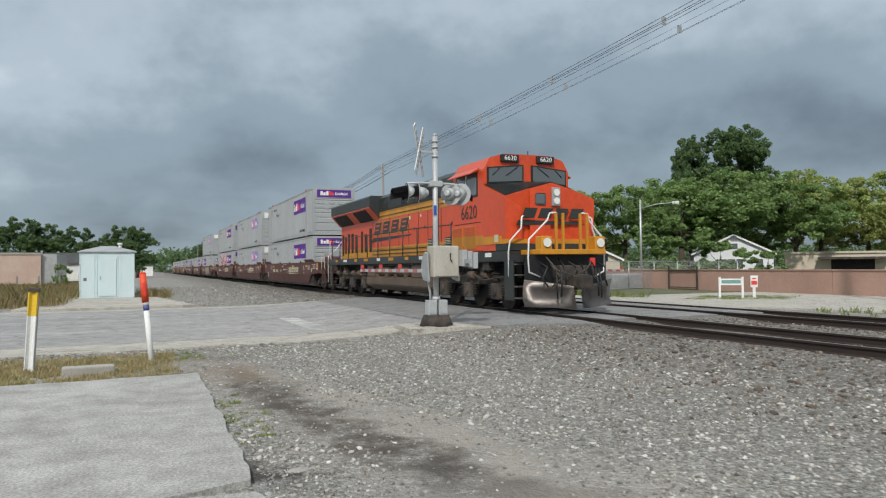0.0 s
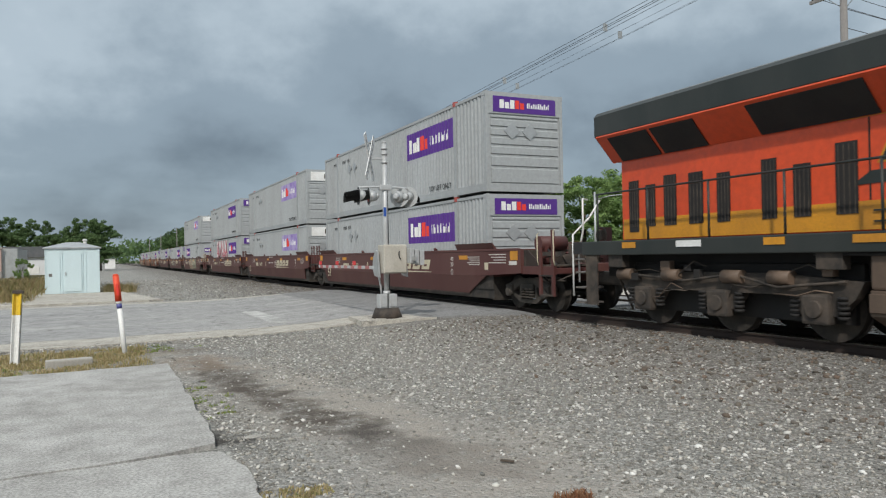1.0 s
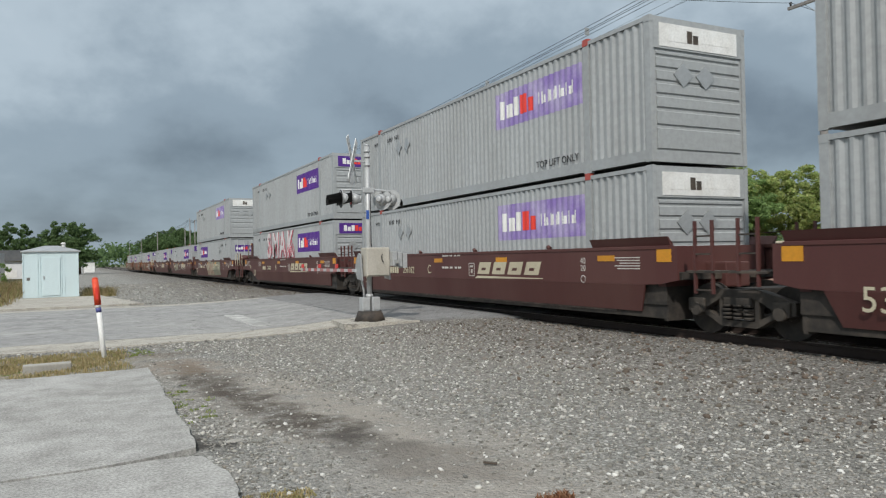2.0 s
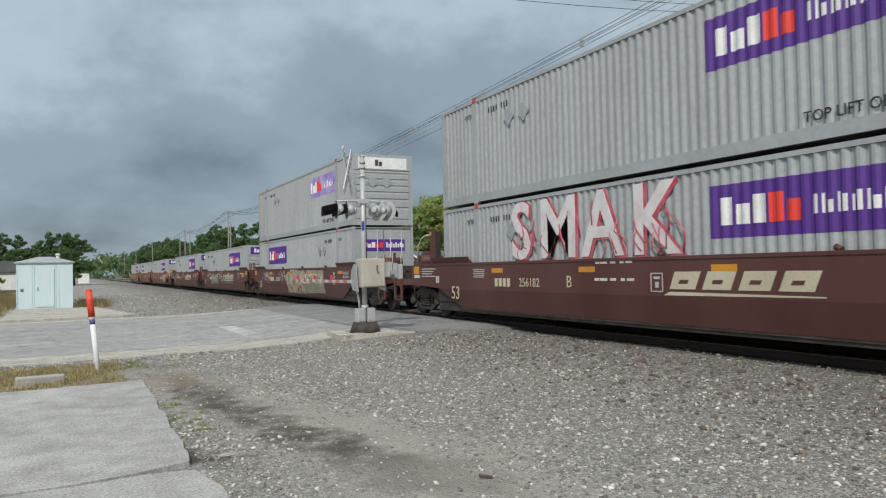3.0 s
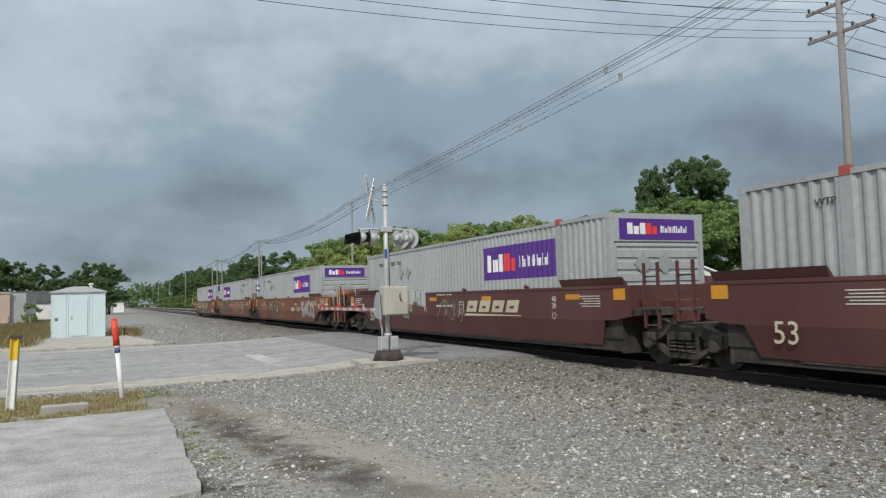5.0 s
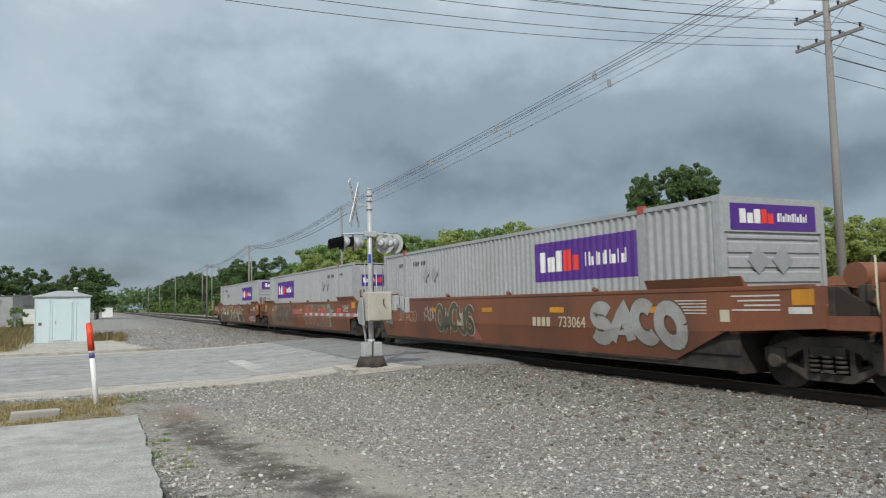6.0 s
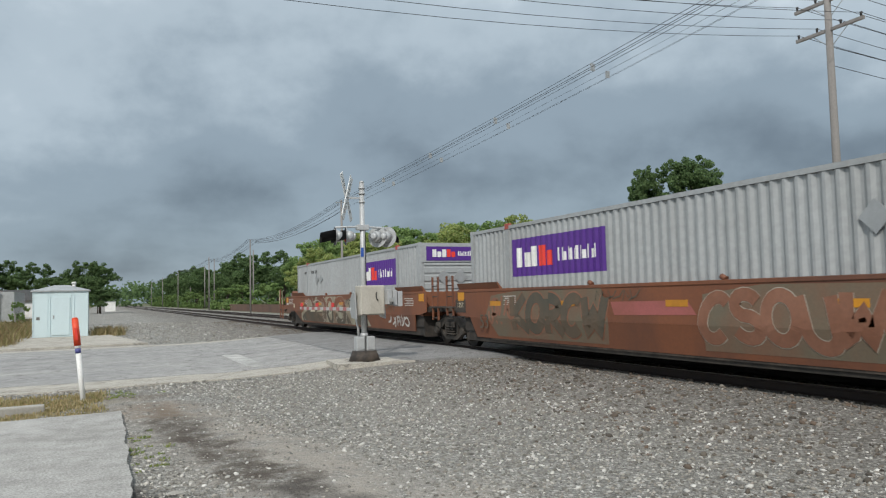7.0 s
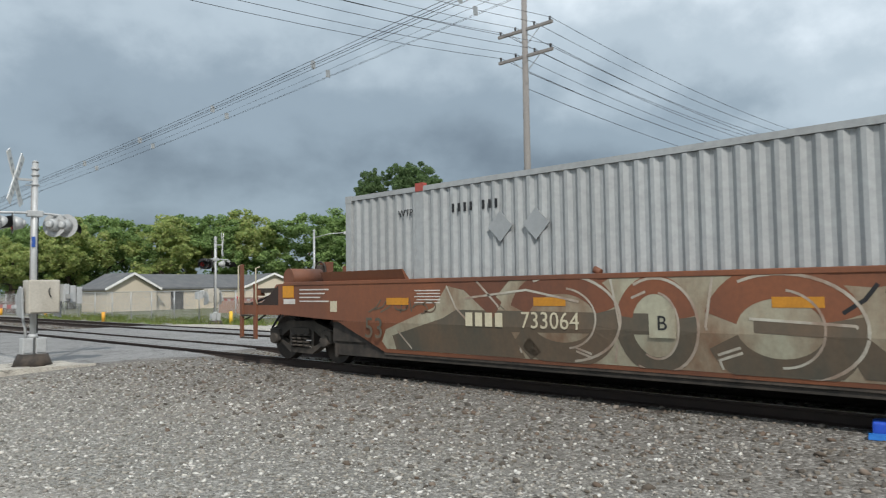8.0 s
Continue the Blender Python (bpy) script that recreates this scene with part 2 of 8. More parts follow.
def rod(bm, a, b, r0, r1=None, n=10, caps=True):
    a, b = Vector(a), Vector(b)
    r1 = r0 if r1 is None else r1
    d = (b - a).normalized()
    u = d.orthogonal().normalized()
    w = d.cross(u)
    ring = []
    for p, r in ((a, r0), (b, r1)):
        ring.append([bm.verts.new(p + r * (math.cos(2 * math.pi * i / n) * u + math.sin(2 * math.pi * i / n) * w)) for i in range(n)])
    for i in range(n):
        f = bm.faces.new((ring[0][i], ring[0][(i + 1) % n], ring[1][(i + 1) % n], ring[1][i]))
        f.smooth = True
    if caps:
        bm.faces.new(ring[0][::-1])
        bm.faces.new(ring[1])
    return bm


def bent(bm, pts, r, n=8):
    """A round bar through several points."""
    pts = [Vector(p) for p in pts]
    rings = []
    u = None
    for i, p in enumerate(pts):
        d = (pts[min(i + 1, len(pts) - 1)] - pts[max(i - 1, 0)]).normalized()
        u = d.orthogonal().normalized() if u is None else (u - d * u.dot(d)).normalized()
        w = d.cross(u)
        rings.append([bm.verts.new(p + r * (math.cos(2 * math.pi * k / n) * u + math.sin(2 * math.pi * k / n) * w)) for k in range(n)])
    for a, b in zip(rings, rings[1:]):
        for k in range(n):
            f = bm.faces.new((a[k], a[(k + 1) % n], b[(k + 1) % n], b[k]))
            f.smooth = True
    bm.faces.new(rings[0][::-1])
    bm.faces.new(rings[-1])
    return bm


def prism(bm, outline, axis, lo, hi):
    """A flat outline drawn out along an axis: for x the outline is (y, z), for y (x, z), for z (x, y)."""
    def at(p, v):
        return {"x": (v, p[0], p[1]), "y": (p[0], v, p[1]), "z": (p[0], p[1], v)}[axis]
    a = [bm.verts.new(at(p, lo)) for p in outline]
    b = [bm.verts.new(at(p, hi)) for p in outline]
    n = len(outline)
    fs = [bm.faces.new((a[i], a[(i + 1) % n], b[(i + 1) % n], b[i])) for i in range(n)]
    fs += [bm.faces.new(a[::-1]), bm.faces.new(b)]
    bmesh.ops.recalc_face_normals(bm, faces=fs)
    return bm


def finish(bm, name, mat):
    me = bpy.data.meshes.new(name)
    bmesh.ops.recalc_face_normals(bm, faces=bm.faces)
    bm.to_mesh(me)
    bm.free()
    for m in mat if isinstance(mat, (list, tuple)) else (mat,):
        me.materials.append(m)
    return me


def part(name, bm, mat, parent=None, label="", at=None):
    ob = new(name, finish(bm, name, mat))
    if parent is not None:
        ob.parent = parent
    if at is not None:
        ob.matrix_basis = at
    if label:
        ob["label"] = label
    return ob


def thing(name, label, category, at=None, group="", kind=""):
    ob = new(name)
    ob.empty_display_size = 0.2
    if at is not None:
        ob.matrix_basis = at
    return tagged(ob, label, category, group, kind)


def bm_():
    return bmesh.new()


def cube(*a, **k):
    return box(bmesh.new(), *a, **k)


def pole(a, b, r0, r1=None, n=12):
    return rod(bmesh.new(), a, b, r0, r1, n)


def words(text, size, mat, name, parent, at, thick=0.004, label="", bold=0.0):
    """Lettering in the built-in font, turned into a mesh."""
    cu = bpy.data.curves.new(name, "FONT")
    cu.body, cu.size, cu.extrude, cu.align_x, cu.align_y, cu.resolution_u = text, size, thick, "CENTER", "CENTER", 3
    cu.offset = bold
    tmp = new(name, cu)
    me = bpy.data.meshes.new_from_object(tmp)
    bpy.data.objects.remove(tmp)
    me.materials.append(mat)
    ob = new(name, me)
    ob.parent = parent
    ob.matrix_basis = at
    if label:
        ob["label"] = label
    return ob


# lettering on a side that faces -x, reading towards -y; and on an end that faces -y
FACE_LEFT = Matrix(((0, 0, -1, 0), (-1, 0, 0, 0), (0, 1, 0, 0), (0, 0, 0, 1)))
FACE_FRONT = pose(0, 0, 0, 90, 0, 0)

TRACK_X, RAIL_Z, SPEED = 11.333, 0.30, 27.08
TRACK2_X = 15.65


# ---- ground ----
def smooth(a, b, v):
    k = min(1.0, max(0.0, (v - a) / (b - a)))
    return k * k * (3 - 2 * k)


def ground_z(x, y):
    """The lie of the land: level, with the track bed and the crossing a little higher."""
    bed = 0.13 * smooth(7.6, 10.2, x) * (1 - smooth(16.9, 19.5, x))
    road = smooth(15.2, 17.6, y) * (1 - smooth(32.5, 35.5, y))
    hump = 0.24 * smooth(3.5, 9.8, x) * (1 - smooth(17.3, 23, x))
    bumps = 0.025 * noise.noise(Vector((x * 0.35, y * 0.35, 0))) + 0.012 * noise.noise(Vector((x * 1.3, y * 1.3, 3)))
    if abs(x) > 60 or abs(y) > 140:
        bumps = 0
    return bed * (1 - road) + (hump - 0.035) * road + bumps * (1 - 0.8 * road)


def axis_steps(spans):
    out = []
    for a, b, n in spans:
        out += [a + (b - a) * i / n for i in range(n)]
    return out + [spans[-1][1]]


def sheet(name, xs, ys, mat, zf, kind="structure", label="", category=""):
    nx, ny = len(xs), len(ys)
    vs = [(x, y, zf(x, y)) for y in ys for x in xs]
    fs = [(j * nx + i, j * nx + i + 1, (j + 1) * nx + i + 1, (j + 1) * nx + i) for j in range(ny - 1) for i in range(nx - 1)]
    me = bpy.data.meshes.new(name)
    me.from_pydata(vs, [], fs)
    me.polygons.foreach_set("use_smooth", [True] * len(fs))
    me.materials.append(mat)
    return tagged(new(name, me), label, category, "", kind)


def blob(nt, pos, cx, cy, rx, ry, turn=0.0):
    """A soft-edged patch on the plan, 1 inside."""
    mp = node(nt, "ShaderNodeMapping", {"Location": (cx, cy, 0), "Rotation": (0, 0, radians(turn)), "Scale": (rx, ry, 1)}, vector_type="TEXTURE")
    nt.links.new(pos, mp.inputs[0])
    s = nt.nodes.new("ShaderNodeSeparateXYZ")
    nt.links.new(mp.outputs[0], s.inputs[0])
    r = maths(nt, "ADD", maths(nt, "POWER", maths(nt, "ABSOLUTE", s.outputs[0]), 2.0), maths(nt, "POWER", maths(nt, "ABSOLUTE", s.outputs[1]), 2.0))
    return maths(nt, "SUBTRACT", 1.3, r, True)


def gravel_material():
    m, nt, b = material("grey_gravel_and_dirt", (0.2, 0.19, 0.18), 0.95, 0, 0.25)
    tc = nt.nodes.new("ShaderNodeTexCoord")
    pos = tc.outputs["Object"]
    big = node(nt, "ShaderNodeTexNoise", {"Scale": 0.45, "Detail": 7.0, "Roughness": 0.62})
    nt.links.new(pos, big.inputs["Vector"])
    vor = node(nt, "ShaderNodeTexVoronoi", {"Scale": 26.0, "Randomness": 1.0})
    nt.links.new(pos, vor.inputs["Vector"])
    vor2 = node(nt, "ShaderNodeTexVoronoi", {"Scale": 60.0, "Randomness": 1.0})
    nt.links.new(pos, vor2.inputs["Vector"])
    sep = nt.nodes.new("ShaderNodeSeparateColor")
    nt.links.new(vor.outputs["Color"], sep.inputs[0])
    sep2 = nt.nodes.new("ShaderNodeSeparateColor")
    nt.links.new(vor2.outputs["Color"], sep2.inputs[0])
    chips = ramp(nt, sep.outputs[0], [(0.0, (0.080, 0.078, 0.070)), (0.5, (0.226, 0.222, 0.203)), (0.85, (0.36, 0.35, 0.32)), (1.0, (0.74, 0.72, 0.67))])
    chips2 = ramp(nt, sep2.outputs[1], [(0.0, (0.09, 0.088, 0.08)), (0.6, (0.255, 0.25, 0.228)), (1.0, (0.57, 0.555, 0.51))])
    col = mixed(nt, 0.5, chips, chips2)
    dirt = mixed(nt, ramp(nt, big.outputs[0], [(0.35, (0, 0, 0)), (0.7, (1, 1, 1))]), (0.22, 0.20, 0.175), (0.36, 0.335, 0.30))
    col = mixed(nt, ramp(nt, big.outputs[0], [(0.5, (0.12, 0.12, 0.12)), (0.66, (0.6, 0.6, 0.6))]), col, dirt)
    # worn tracks of bare dirt beside the slab, a pale sandy way and a dark patch
    wob = node(nt, "ShaderNodeTexNoise", {"Scale": 1.1, "Detail": 5.0, "Roughness": 0.6})
    nt.links.new(pos, wob.inputs["Vector"])
    warp = nt.nodes.new("ShaderNodeVectorMath")
    warp.operation = "MULTIPLY_ADD"
    nt.links.new(wob.outputs[1], warp.inputs[0])
    warp.inputs[1].default_value = (1.6, 1.6, 0)
    nt.links.new(pos, warp.inputs[2])
    off = nt.nodes.new("ShaderNodeVectorMath")
    off.operation = "SUBTRACT"
    nt.links.new(warp.outputs[0], off.inputs[0])
    off.inputs[1].default_value = (0.8, 0.8, 0)
    wp = off.outputs[0]
    crumb = node(nt, "ShaderNodeTexNoise", {"Scale": 2.6, "Detail": 9.0, "Roughness": 0.72})
    nt.links.new(pos, crumb.inputs["Vector"])
    ragged = ramp(nt, crumb.outputs[0], [(0.36, (0.0, 0.0, 0.0)), (0.56, (1, 1, 1))])
    for cx, cy, rx, ry, turn, c, k in (
            (2.3, 9.2, 1.1, 5.6, 8, (0.34, 0.305, 0.26), 0.65),
            (2.75, 8.6, 0.5, 4.2, 6, (0.36, 0.325, 0.28), 0.6),
            (1.75, 11.6, 0.42, 2.3, 6, (0.090, 0.074, 0.060), 0.9),
            (2.0, 9.2, 0.42, 1.9, 10, (0.090, 0.074, 0.060), 0.9),
            (2.3, 7.7, 0.38, 1.3, 16, (0.090, 0.074, 0.060), 0.9),
            (2.55, 6.5, 0.42, 1.1, 5, (0.09, 0.08, 0.07), 0.85),
            (2.85, 5.75, 0.45, 0.9, 20, (0.090, 0.074, 0.060), 0.85),
            (3.0, 5.2, 1.3, 1.6, 0, (0.36, 0.33, 0.29), 0.55),
            (1.6, 13.2, 0.9, 1.2, 0, (0.24, 0.18, 0.13), 0.6),
            (1.2, 15.4, 1.0, 0.6, 0, (0.15, 0.115, 0.085), 0.7),
            (-3.2, 14.9, 4.2, 1.5, 0, (0.34, 0.27, 0.16), 0.8),
            (1.1, 7.5, 0.22, 0.4, 0, (0.05, 0.045, 0.04), 0.9),
            (1.7, 5.9, 0.8, 1.6, 0, (0.30, 0.285, 0.26), 0.5)):
        col = mixed(nt, maths(nt, "MULTIPLY", maths(nt, "MULTIPLY", blob(nt, wp, cx, cy, rx, ry, turn), ragged), k), col, c)
    # brown, rusty ballast along the line; grass and weeds farther out
    sx = nt.nodes.new("ShaderNodeSeparateXYZ")
    nt.links.new(wp, sx.inputs[0])
    rust = maths(nt, "MULTIPLY", ramp(nt, maths(nt, "MULTIPLY", sx.outputs[0], 0.05), [(0.22, (0, 0, 0)), (0.42, (1, 1, 1)), (0.84, (1, 1, 1)), (0.93, (0, 0, 0))]), 0.75)
    col = mixed(nt, rust, col, mixed(nt, 0.55, chips, (0.085, 0.066, 0.054)))
    green = ramp(nt, maths(nt, "MULTIPLY", sx.outputs[0], 0.02), [(0.40, (0, 0, 0)), (0.46, (1, 1, 1))])
    lawn = mixed(nt, big.outputs[0], (0.06, 0.085, 0.03), (0.16, 0.15, 0.075))
    col = mixed(nt, maths(nt, "MULTIPLY", green, 0.85), col, lawn)
    west = ramp(nt, maths(nt, "MULTIPLY", sx.outputs[0], -0.05), [(0.13, (0, 0, 0)), (0.22, (1, 1, 1))])
    north = ramp(nt, maths(nt, "MULTIPLY", sx.outputs[1], 0.01), [(0.36, (0, 0, 0)), (0.42, (1, 1, 1))])
    col = mixed(nt, maths(nt, "MULTIPLY", west, north), col, mixed(nt, big.outputs[0], (0.10, 0.105, 0.04), (0.22, 0.17, 0.09)))
    nt.links.new(col, b.inputs["Base Color"])
    h = maths(nt, "ADD", maths(nt, "MULTIPLY", vor.outputs["Distance"], -1.0), maths(nt, "MULTIPLY", vor2.outputs["Distance"], -0.6))
    bn = node(nt, "ShaderNodeBump", {"Strength": 0.75, "Distance": 0.03})
    nt.links.new(h, bn.inputs["Height"])
    nt.links.new(bn.outputs[0], b.inputs["Normal"])
    return m


def asphalt_material(name, base, pale, amount, cracks=0.42):
    m, nt, b = material(name, base, 0.9, 0, 0.3)
    tc = nt.nodes.new("ShaderNodeTexCoord")
    pos = tc.outputs["Object"]
    mp = node(nt, "ShaderNodeMapping", {"Scale": (0.25 if cracks else 1.0, 1.0, 1.0)})
    nt.links.new(pos, mp.inputs[0])
    big = node(nt, "ShaderNodeTexNoise", {"Scale": 0.7, "Detail": 7.0, "Roughness": 0.6})
    nt.links.new(mp.outputs[0], big.inputs["Vector"])
    fine = node(nt, "ShaderNodeTexNoise", {"Scale": 38.0, "Detail": 4.0, "Roughness": 0.7})
    nt.links.new(pos, fine.inputs["Vector"])
    cr = node(nt, "ShaderNodeTexVoronoi", {"Scale": cracks, "Randomness": 1.0}, feature="DISTANCE_TO_EDGE")
    wob = node(nt, "ShaderNodeTexNoise", {"Scale": 1.6, "Detail": 5.0})
    nt.links.new(pos, wob.inputs["Vector"])
    add = nt.nodes.new("ShaderNodeVectorMath")
    add.operation = "ADD"
    nt.links.new(pos, add.inputs[0])
    nt.links.new(wob.outputs[1], add.inputs[1])
    nt.links.new(add.outputs[0], cr.inputs["Vector"])
    crack = ramp(nt, cr.outputs[0], [(0.0, (1, 1, 1)), (0.012, (0, 0, 0))]) if cracks else maths(nt, "MULTIPLY", fine.outputs[0], 0.0)
    col = mixed(nt, maths(nt, "MULTIPLY", ramp(nt, big.outputs[0], [(0.35, (0, 0, 0)), (0.7, (1, 1, 1))]), amount), base, pale)
    col = mixed(nt, 0.7, col, ramp(nt, fine.outputs[0], [(0.34, (0.42, 0.42, 0.42)), (0.66, (1.42, 1.42, 1.40))]), "MULTIPLY")
    blot = node(nt, "ShaderNodeTexNoise", {"Scale": 2.3, "Detail": 8.0, "Roughness": 0.7})
    nt.links.new(pos, blot.inputs["Vector"])
    col = mixed(nt, 0.8, col, ramp(nt, blot.outputs[0], [(0.33, (0.68, 0.67, 0.66)), (0.6, (1.1, 1.1, 1.1))]), "MULTIPLY")
    col = mixed(nt, maths(nt, "MULTIPLY", crack, 0.6), col, (0.06, 0.055, 0.05))
    nt.links.new(col, b.inputs["Base Color"])
    bn = node(nt, "ShaderNodeBump", {"Strength": 0.4, "Distance": 0.012})
    nt.links.new(maths(nt, "SUBTRACT", fine.outputs[0], crack), bn.inputs["Height"])
    nt.links.new(bn.outputs[0], b.inputs["Normal"])
    return m


M_GRAVEL = gravel_material()
M_ASPHALT = asphalt_material("worn_road_asphalt", (0.29, 0.285, 0.28), (0.40, 0.39, 0.37), 0.8)
M_SHOULDER = asphalt_material("pale_concrete_shoulder", (0.47, 0.44, 0.385), (0.35, 0.325, 0.285), 0.7)
M_NEWASPH = asphalt_material("grey_crossing_asphalt", (0.22, 0.218, 0.215), (0.29, 0.285, 0.28), 0.6)
M_WORNMARK = asphalt_material("worn_white_road_paint", (0.34, 0.335, 0.32), (0.66, 0.65, 0.62), 0.9, 0.0)
M_SLAB = asphalt_material("old_concrete_slab", (0.41, 0.40, 0.38), (0.31, 0.30, 0.28), 0.8, 0.0)

GX = axis_steps([(-2500, -300, 6), (-300, -60, 12), (-60, -8, 26), (-8, 14, 110), (14, 30, 40), (30, 80, 20), (80, 400, 10), (400, 2500, 6)])
GY = axis_steps([(-2500, -200, 5), (-200, -20, 9), (-20, 2, 22), (2, 20, 110), (20, 50, 60), (50, 140, 30), (140, 600, 12), (600, 2500, 5)])
sheet("ground", GX, GY, M_GRAVEL, ground_z, label="grey gravel ground with bare dirt tracks and ballast", category="ground")


def near_edge(x):
    return 17.35 + 0.10 * max(0, x) + 0.25 * noise.noise(Vector((x * 0.7, 0, 5)))


def far_edge(x):
    return 33.4 + 0.18 * noise.noise(Vector((x * 0.5, 4, 5)))


def strip(name, x_list, lo, hi, mat, lift, rows=16, **tags):
    n = len(x_list)
    vs, fs = [], []
    for j in range(rows + 1):
        for x in x_list:
            y = lo(x) + (hi(x) - lo(x)) * j / rows
            vs.append((x, y, ground_z(x, y) + lift))
    for j in range(rows):
        for i in range(n - 1):
            fs.append((j * n + i, j * n + i + 1, (j + 1) * n + i + 1, (j + 1) * n + i))
    # a skirt down into the ground gives the sheet its thickness
    rim = [i for i in range(n)] + [(j + 1) * n - 1 for j in range(1, rows + 1)] + [rows * n + i for i in range(n - 2, -1, -1)] + [j * n for j in range(rows - 1, 0, -1)]
    base = len(vs)
    for i in rim:
        vs.append((vs[i][0], vs[i][1], vs[i][2] - 0.12))
    for k in range(len(rim)):
        k2 = (k + 1) % len(rim)
        fs.append((rim[k2], rim[k], base + k, base + k2))
    me = bpy.data.meshes.new(name)
    me.from_pydata(vs, [], fs)
    me.materials.append(mat)
    return tagged(new(name, me), **tags)


RX = axis_steps([(-90, -8, 14), (-8, 9.2, 60)])
strip("road", RX, lambda x: near_edge(x) + 1.5, lambda x: far_edge(x) - 1.0, M_ASPHALT, 0.035, 20, label="worn grey asphalt road leading over the crossing", category="road", kind="structure")
strip("shoulder", axis_steps([(-90, -8, 10), (-8, 7.9, 60)]), near_edge, lambda x: near_edge(x) + 1.494, M_SHOULDER, 0.03, 5, label="pale sandy concrete road shoulder with a ragged edge", category="shoulder", kind="structure")
strip("shoulder_2", axis_steps([(-90, -8, 10), (-8, 9.2, 40)]), lambda x: far_edge(x) - 0.994, far_edge, M_SHOULDER, 0.03, 4, label="pale concrete shoulder on the road's other side", category="shoulder", kind="structure")
strip("crossing_asphalt", axis_steps([(7.4, 10.35, 12)]), lambda x: near_edge(x) - 0.5 - 0.55 * (x - 7.4), lambda x: 34.2, M_NEWASPH, 0.045, 24, label="dark asphalt ramp up to the level crossing", category="road", kind="structure")
strip("crossing_panel", axis_steps([(10.74, 11.93, 4)]), lambda x: 17.0, lambda x: 34.0, M_NEWASPH, 0.055, 20, label="grey crossing surface between the rails", category="crossing panel", kind="structure")
strip("crossing_panel_2", axis_steps([(12.31, 14.62, 8)]), lambda x: 17.0, lambda x: 34.0, M_NEWASPH, 0.05, 20, label="grey crossing surface between the two tracks", category="crossing panel", kind="structure")
strip("crossing_panel_3", axis_steps([(15.06, 16.24, 4)]), lambda x: 17.0, lambda x: 34.0, M_NEWASPH, 0.055, 20, label="grey crossing surface between the far rails", category="crossing panel", kind="structure")
strip("road_far", axis_steps([(16.64, 24, 16), (24, 120, 20)]), lambda x: 19 - 0.25 * max(0, x - 18) if x < 40 else 13.5, lambda x: 33.0, M_SHOULDER, 0.05, 12, label="pale asphalt road and parking lot beyond the tracks", category="road", kind="structure")
strip("road_marking", axis_steps([(4.3, 4.8, 10)]), lambda x: 20.2 - 0.6 * (x - 4.2) + 0.5 * noise.noise(Vector((x * 5, 7, 1))), lambda x: 25.2 - 1.5 * (x - 4.2) + 0.8 * noise.noise(Vector((x * 5, 1, 9))), M_WORNMARK, 0.05, 8, label="worn white stop line painted on the asphalt", category="road marking", kind="structure")


# the old slab in the foreground, broken along a crack
def slab(name, outline, label):
    bm = bm_()
    pts = []
    for (x0, y0), (x1, y1) in zip(outline, outline[1:] + outline[:1]):
        n = max(1, int(math.hypot(x1 - x0, y1 - y0) / 0.09))
        for i in range(n):
            k = i / n
            x, y = x0 + (x1 - x0) * k, y0 + (y1 - y0) * k
            pts.append((x + 0.07 * noise.noise(Vector((x * 1.1, y * 1.1, 1))) + 0.025 * noise.noise(Vector((x * 6, y * 6, 1))), y + 0.07 * noise.noise(Vector((x * 1.1, y * 1.1, 8))) + 0.025 * noise.noise(Vector((x * 6, y * 6, 8)))))
    prism(bm, pts, "z", -0.1, 0.055)
    return tagged(part(name, bm, M_SLAB, None), label, "concrete slab", "", "structure")


slab("slab_far", [(-9, 7.35), (-0.75, 6.86), (0.15, 6.95), (0.62, 7.06), (0.97, 7.20), (1.04, 7.45), (1.03, 7.75), (1.03, 9.6), (1.07, 13.1), (-1.4, 12.95), (-9, 12.4)], "cracked pale concrete slab at the roadside")
slab("slab_near", [(-9, -2), (0.9, -2), (1.02, 4.2), (1.05, 5.6), (1.12, 6.3), (0.98, 6.86), (0.6, 6.93), (0.12, 6.87), (-0.75, 6.80), (-9, 7.28)], "cracked pale concrete slab in the foreground")


# ---- tracks ----
def track(name, cx):
    t = thing(name, "rusty railway track on dark wooden ties", "railway track", pose(cx, 0, 0), kind="structure")
    for side in (-1, 1):
        bm = bm_()
        c = side * 0.753
        top = RAIL_Z
        prof = [(-0.076, -0.172), (0.076, -0.172), (0.076, -0.160), (0.012, -0.140), (0.010, -0.045), (0.037, -0.035), (0.037, -0.004), (-0.037, -0.004), (-0.037, -0.035), (-0.010, -0.045), (-0.012, -0.140), (-0.076, -0.160)]
        prism(bm, [(c + x, top + z) for x, z in prof], "y", -150, 700)
        rail = part("rail", bm, M_RAIL, t)
        part("rail_head", cube(c - 0.034, c + 0.034, -150, 700, top - 0.004, top), M_RAILTOP, rail, "polished running surface")
    return t


track_1 = track("track_1", TRACK_X)
track_2 = track("track_2", TRACK2_X)


# ---- the train: each of its things runs along the line at one speed ----
MOVING = []


# Side frames lighter, wheels and webs darker: shade under the train put in the colour.
M_FRAME = worn("dusty_cast_steel", (0.034, 0.029, 0.024), (0.105, 0.086, 0.068), 0.8, big=2.6, fine=26, amount=0.6, bump=0.25)
M_SHADED = worn("shade_darkened_running_gear_steel", (0.022, 0.019, 0.016), (0.085, 0.067, 0.053), 0.8, big=3.0, fine=24, amount=0.6, bump=0.2)


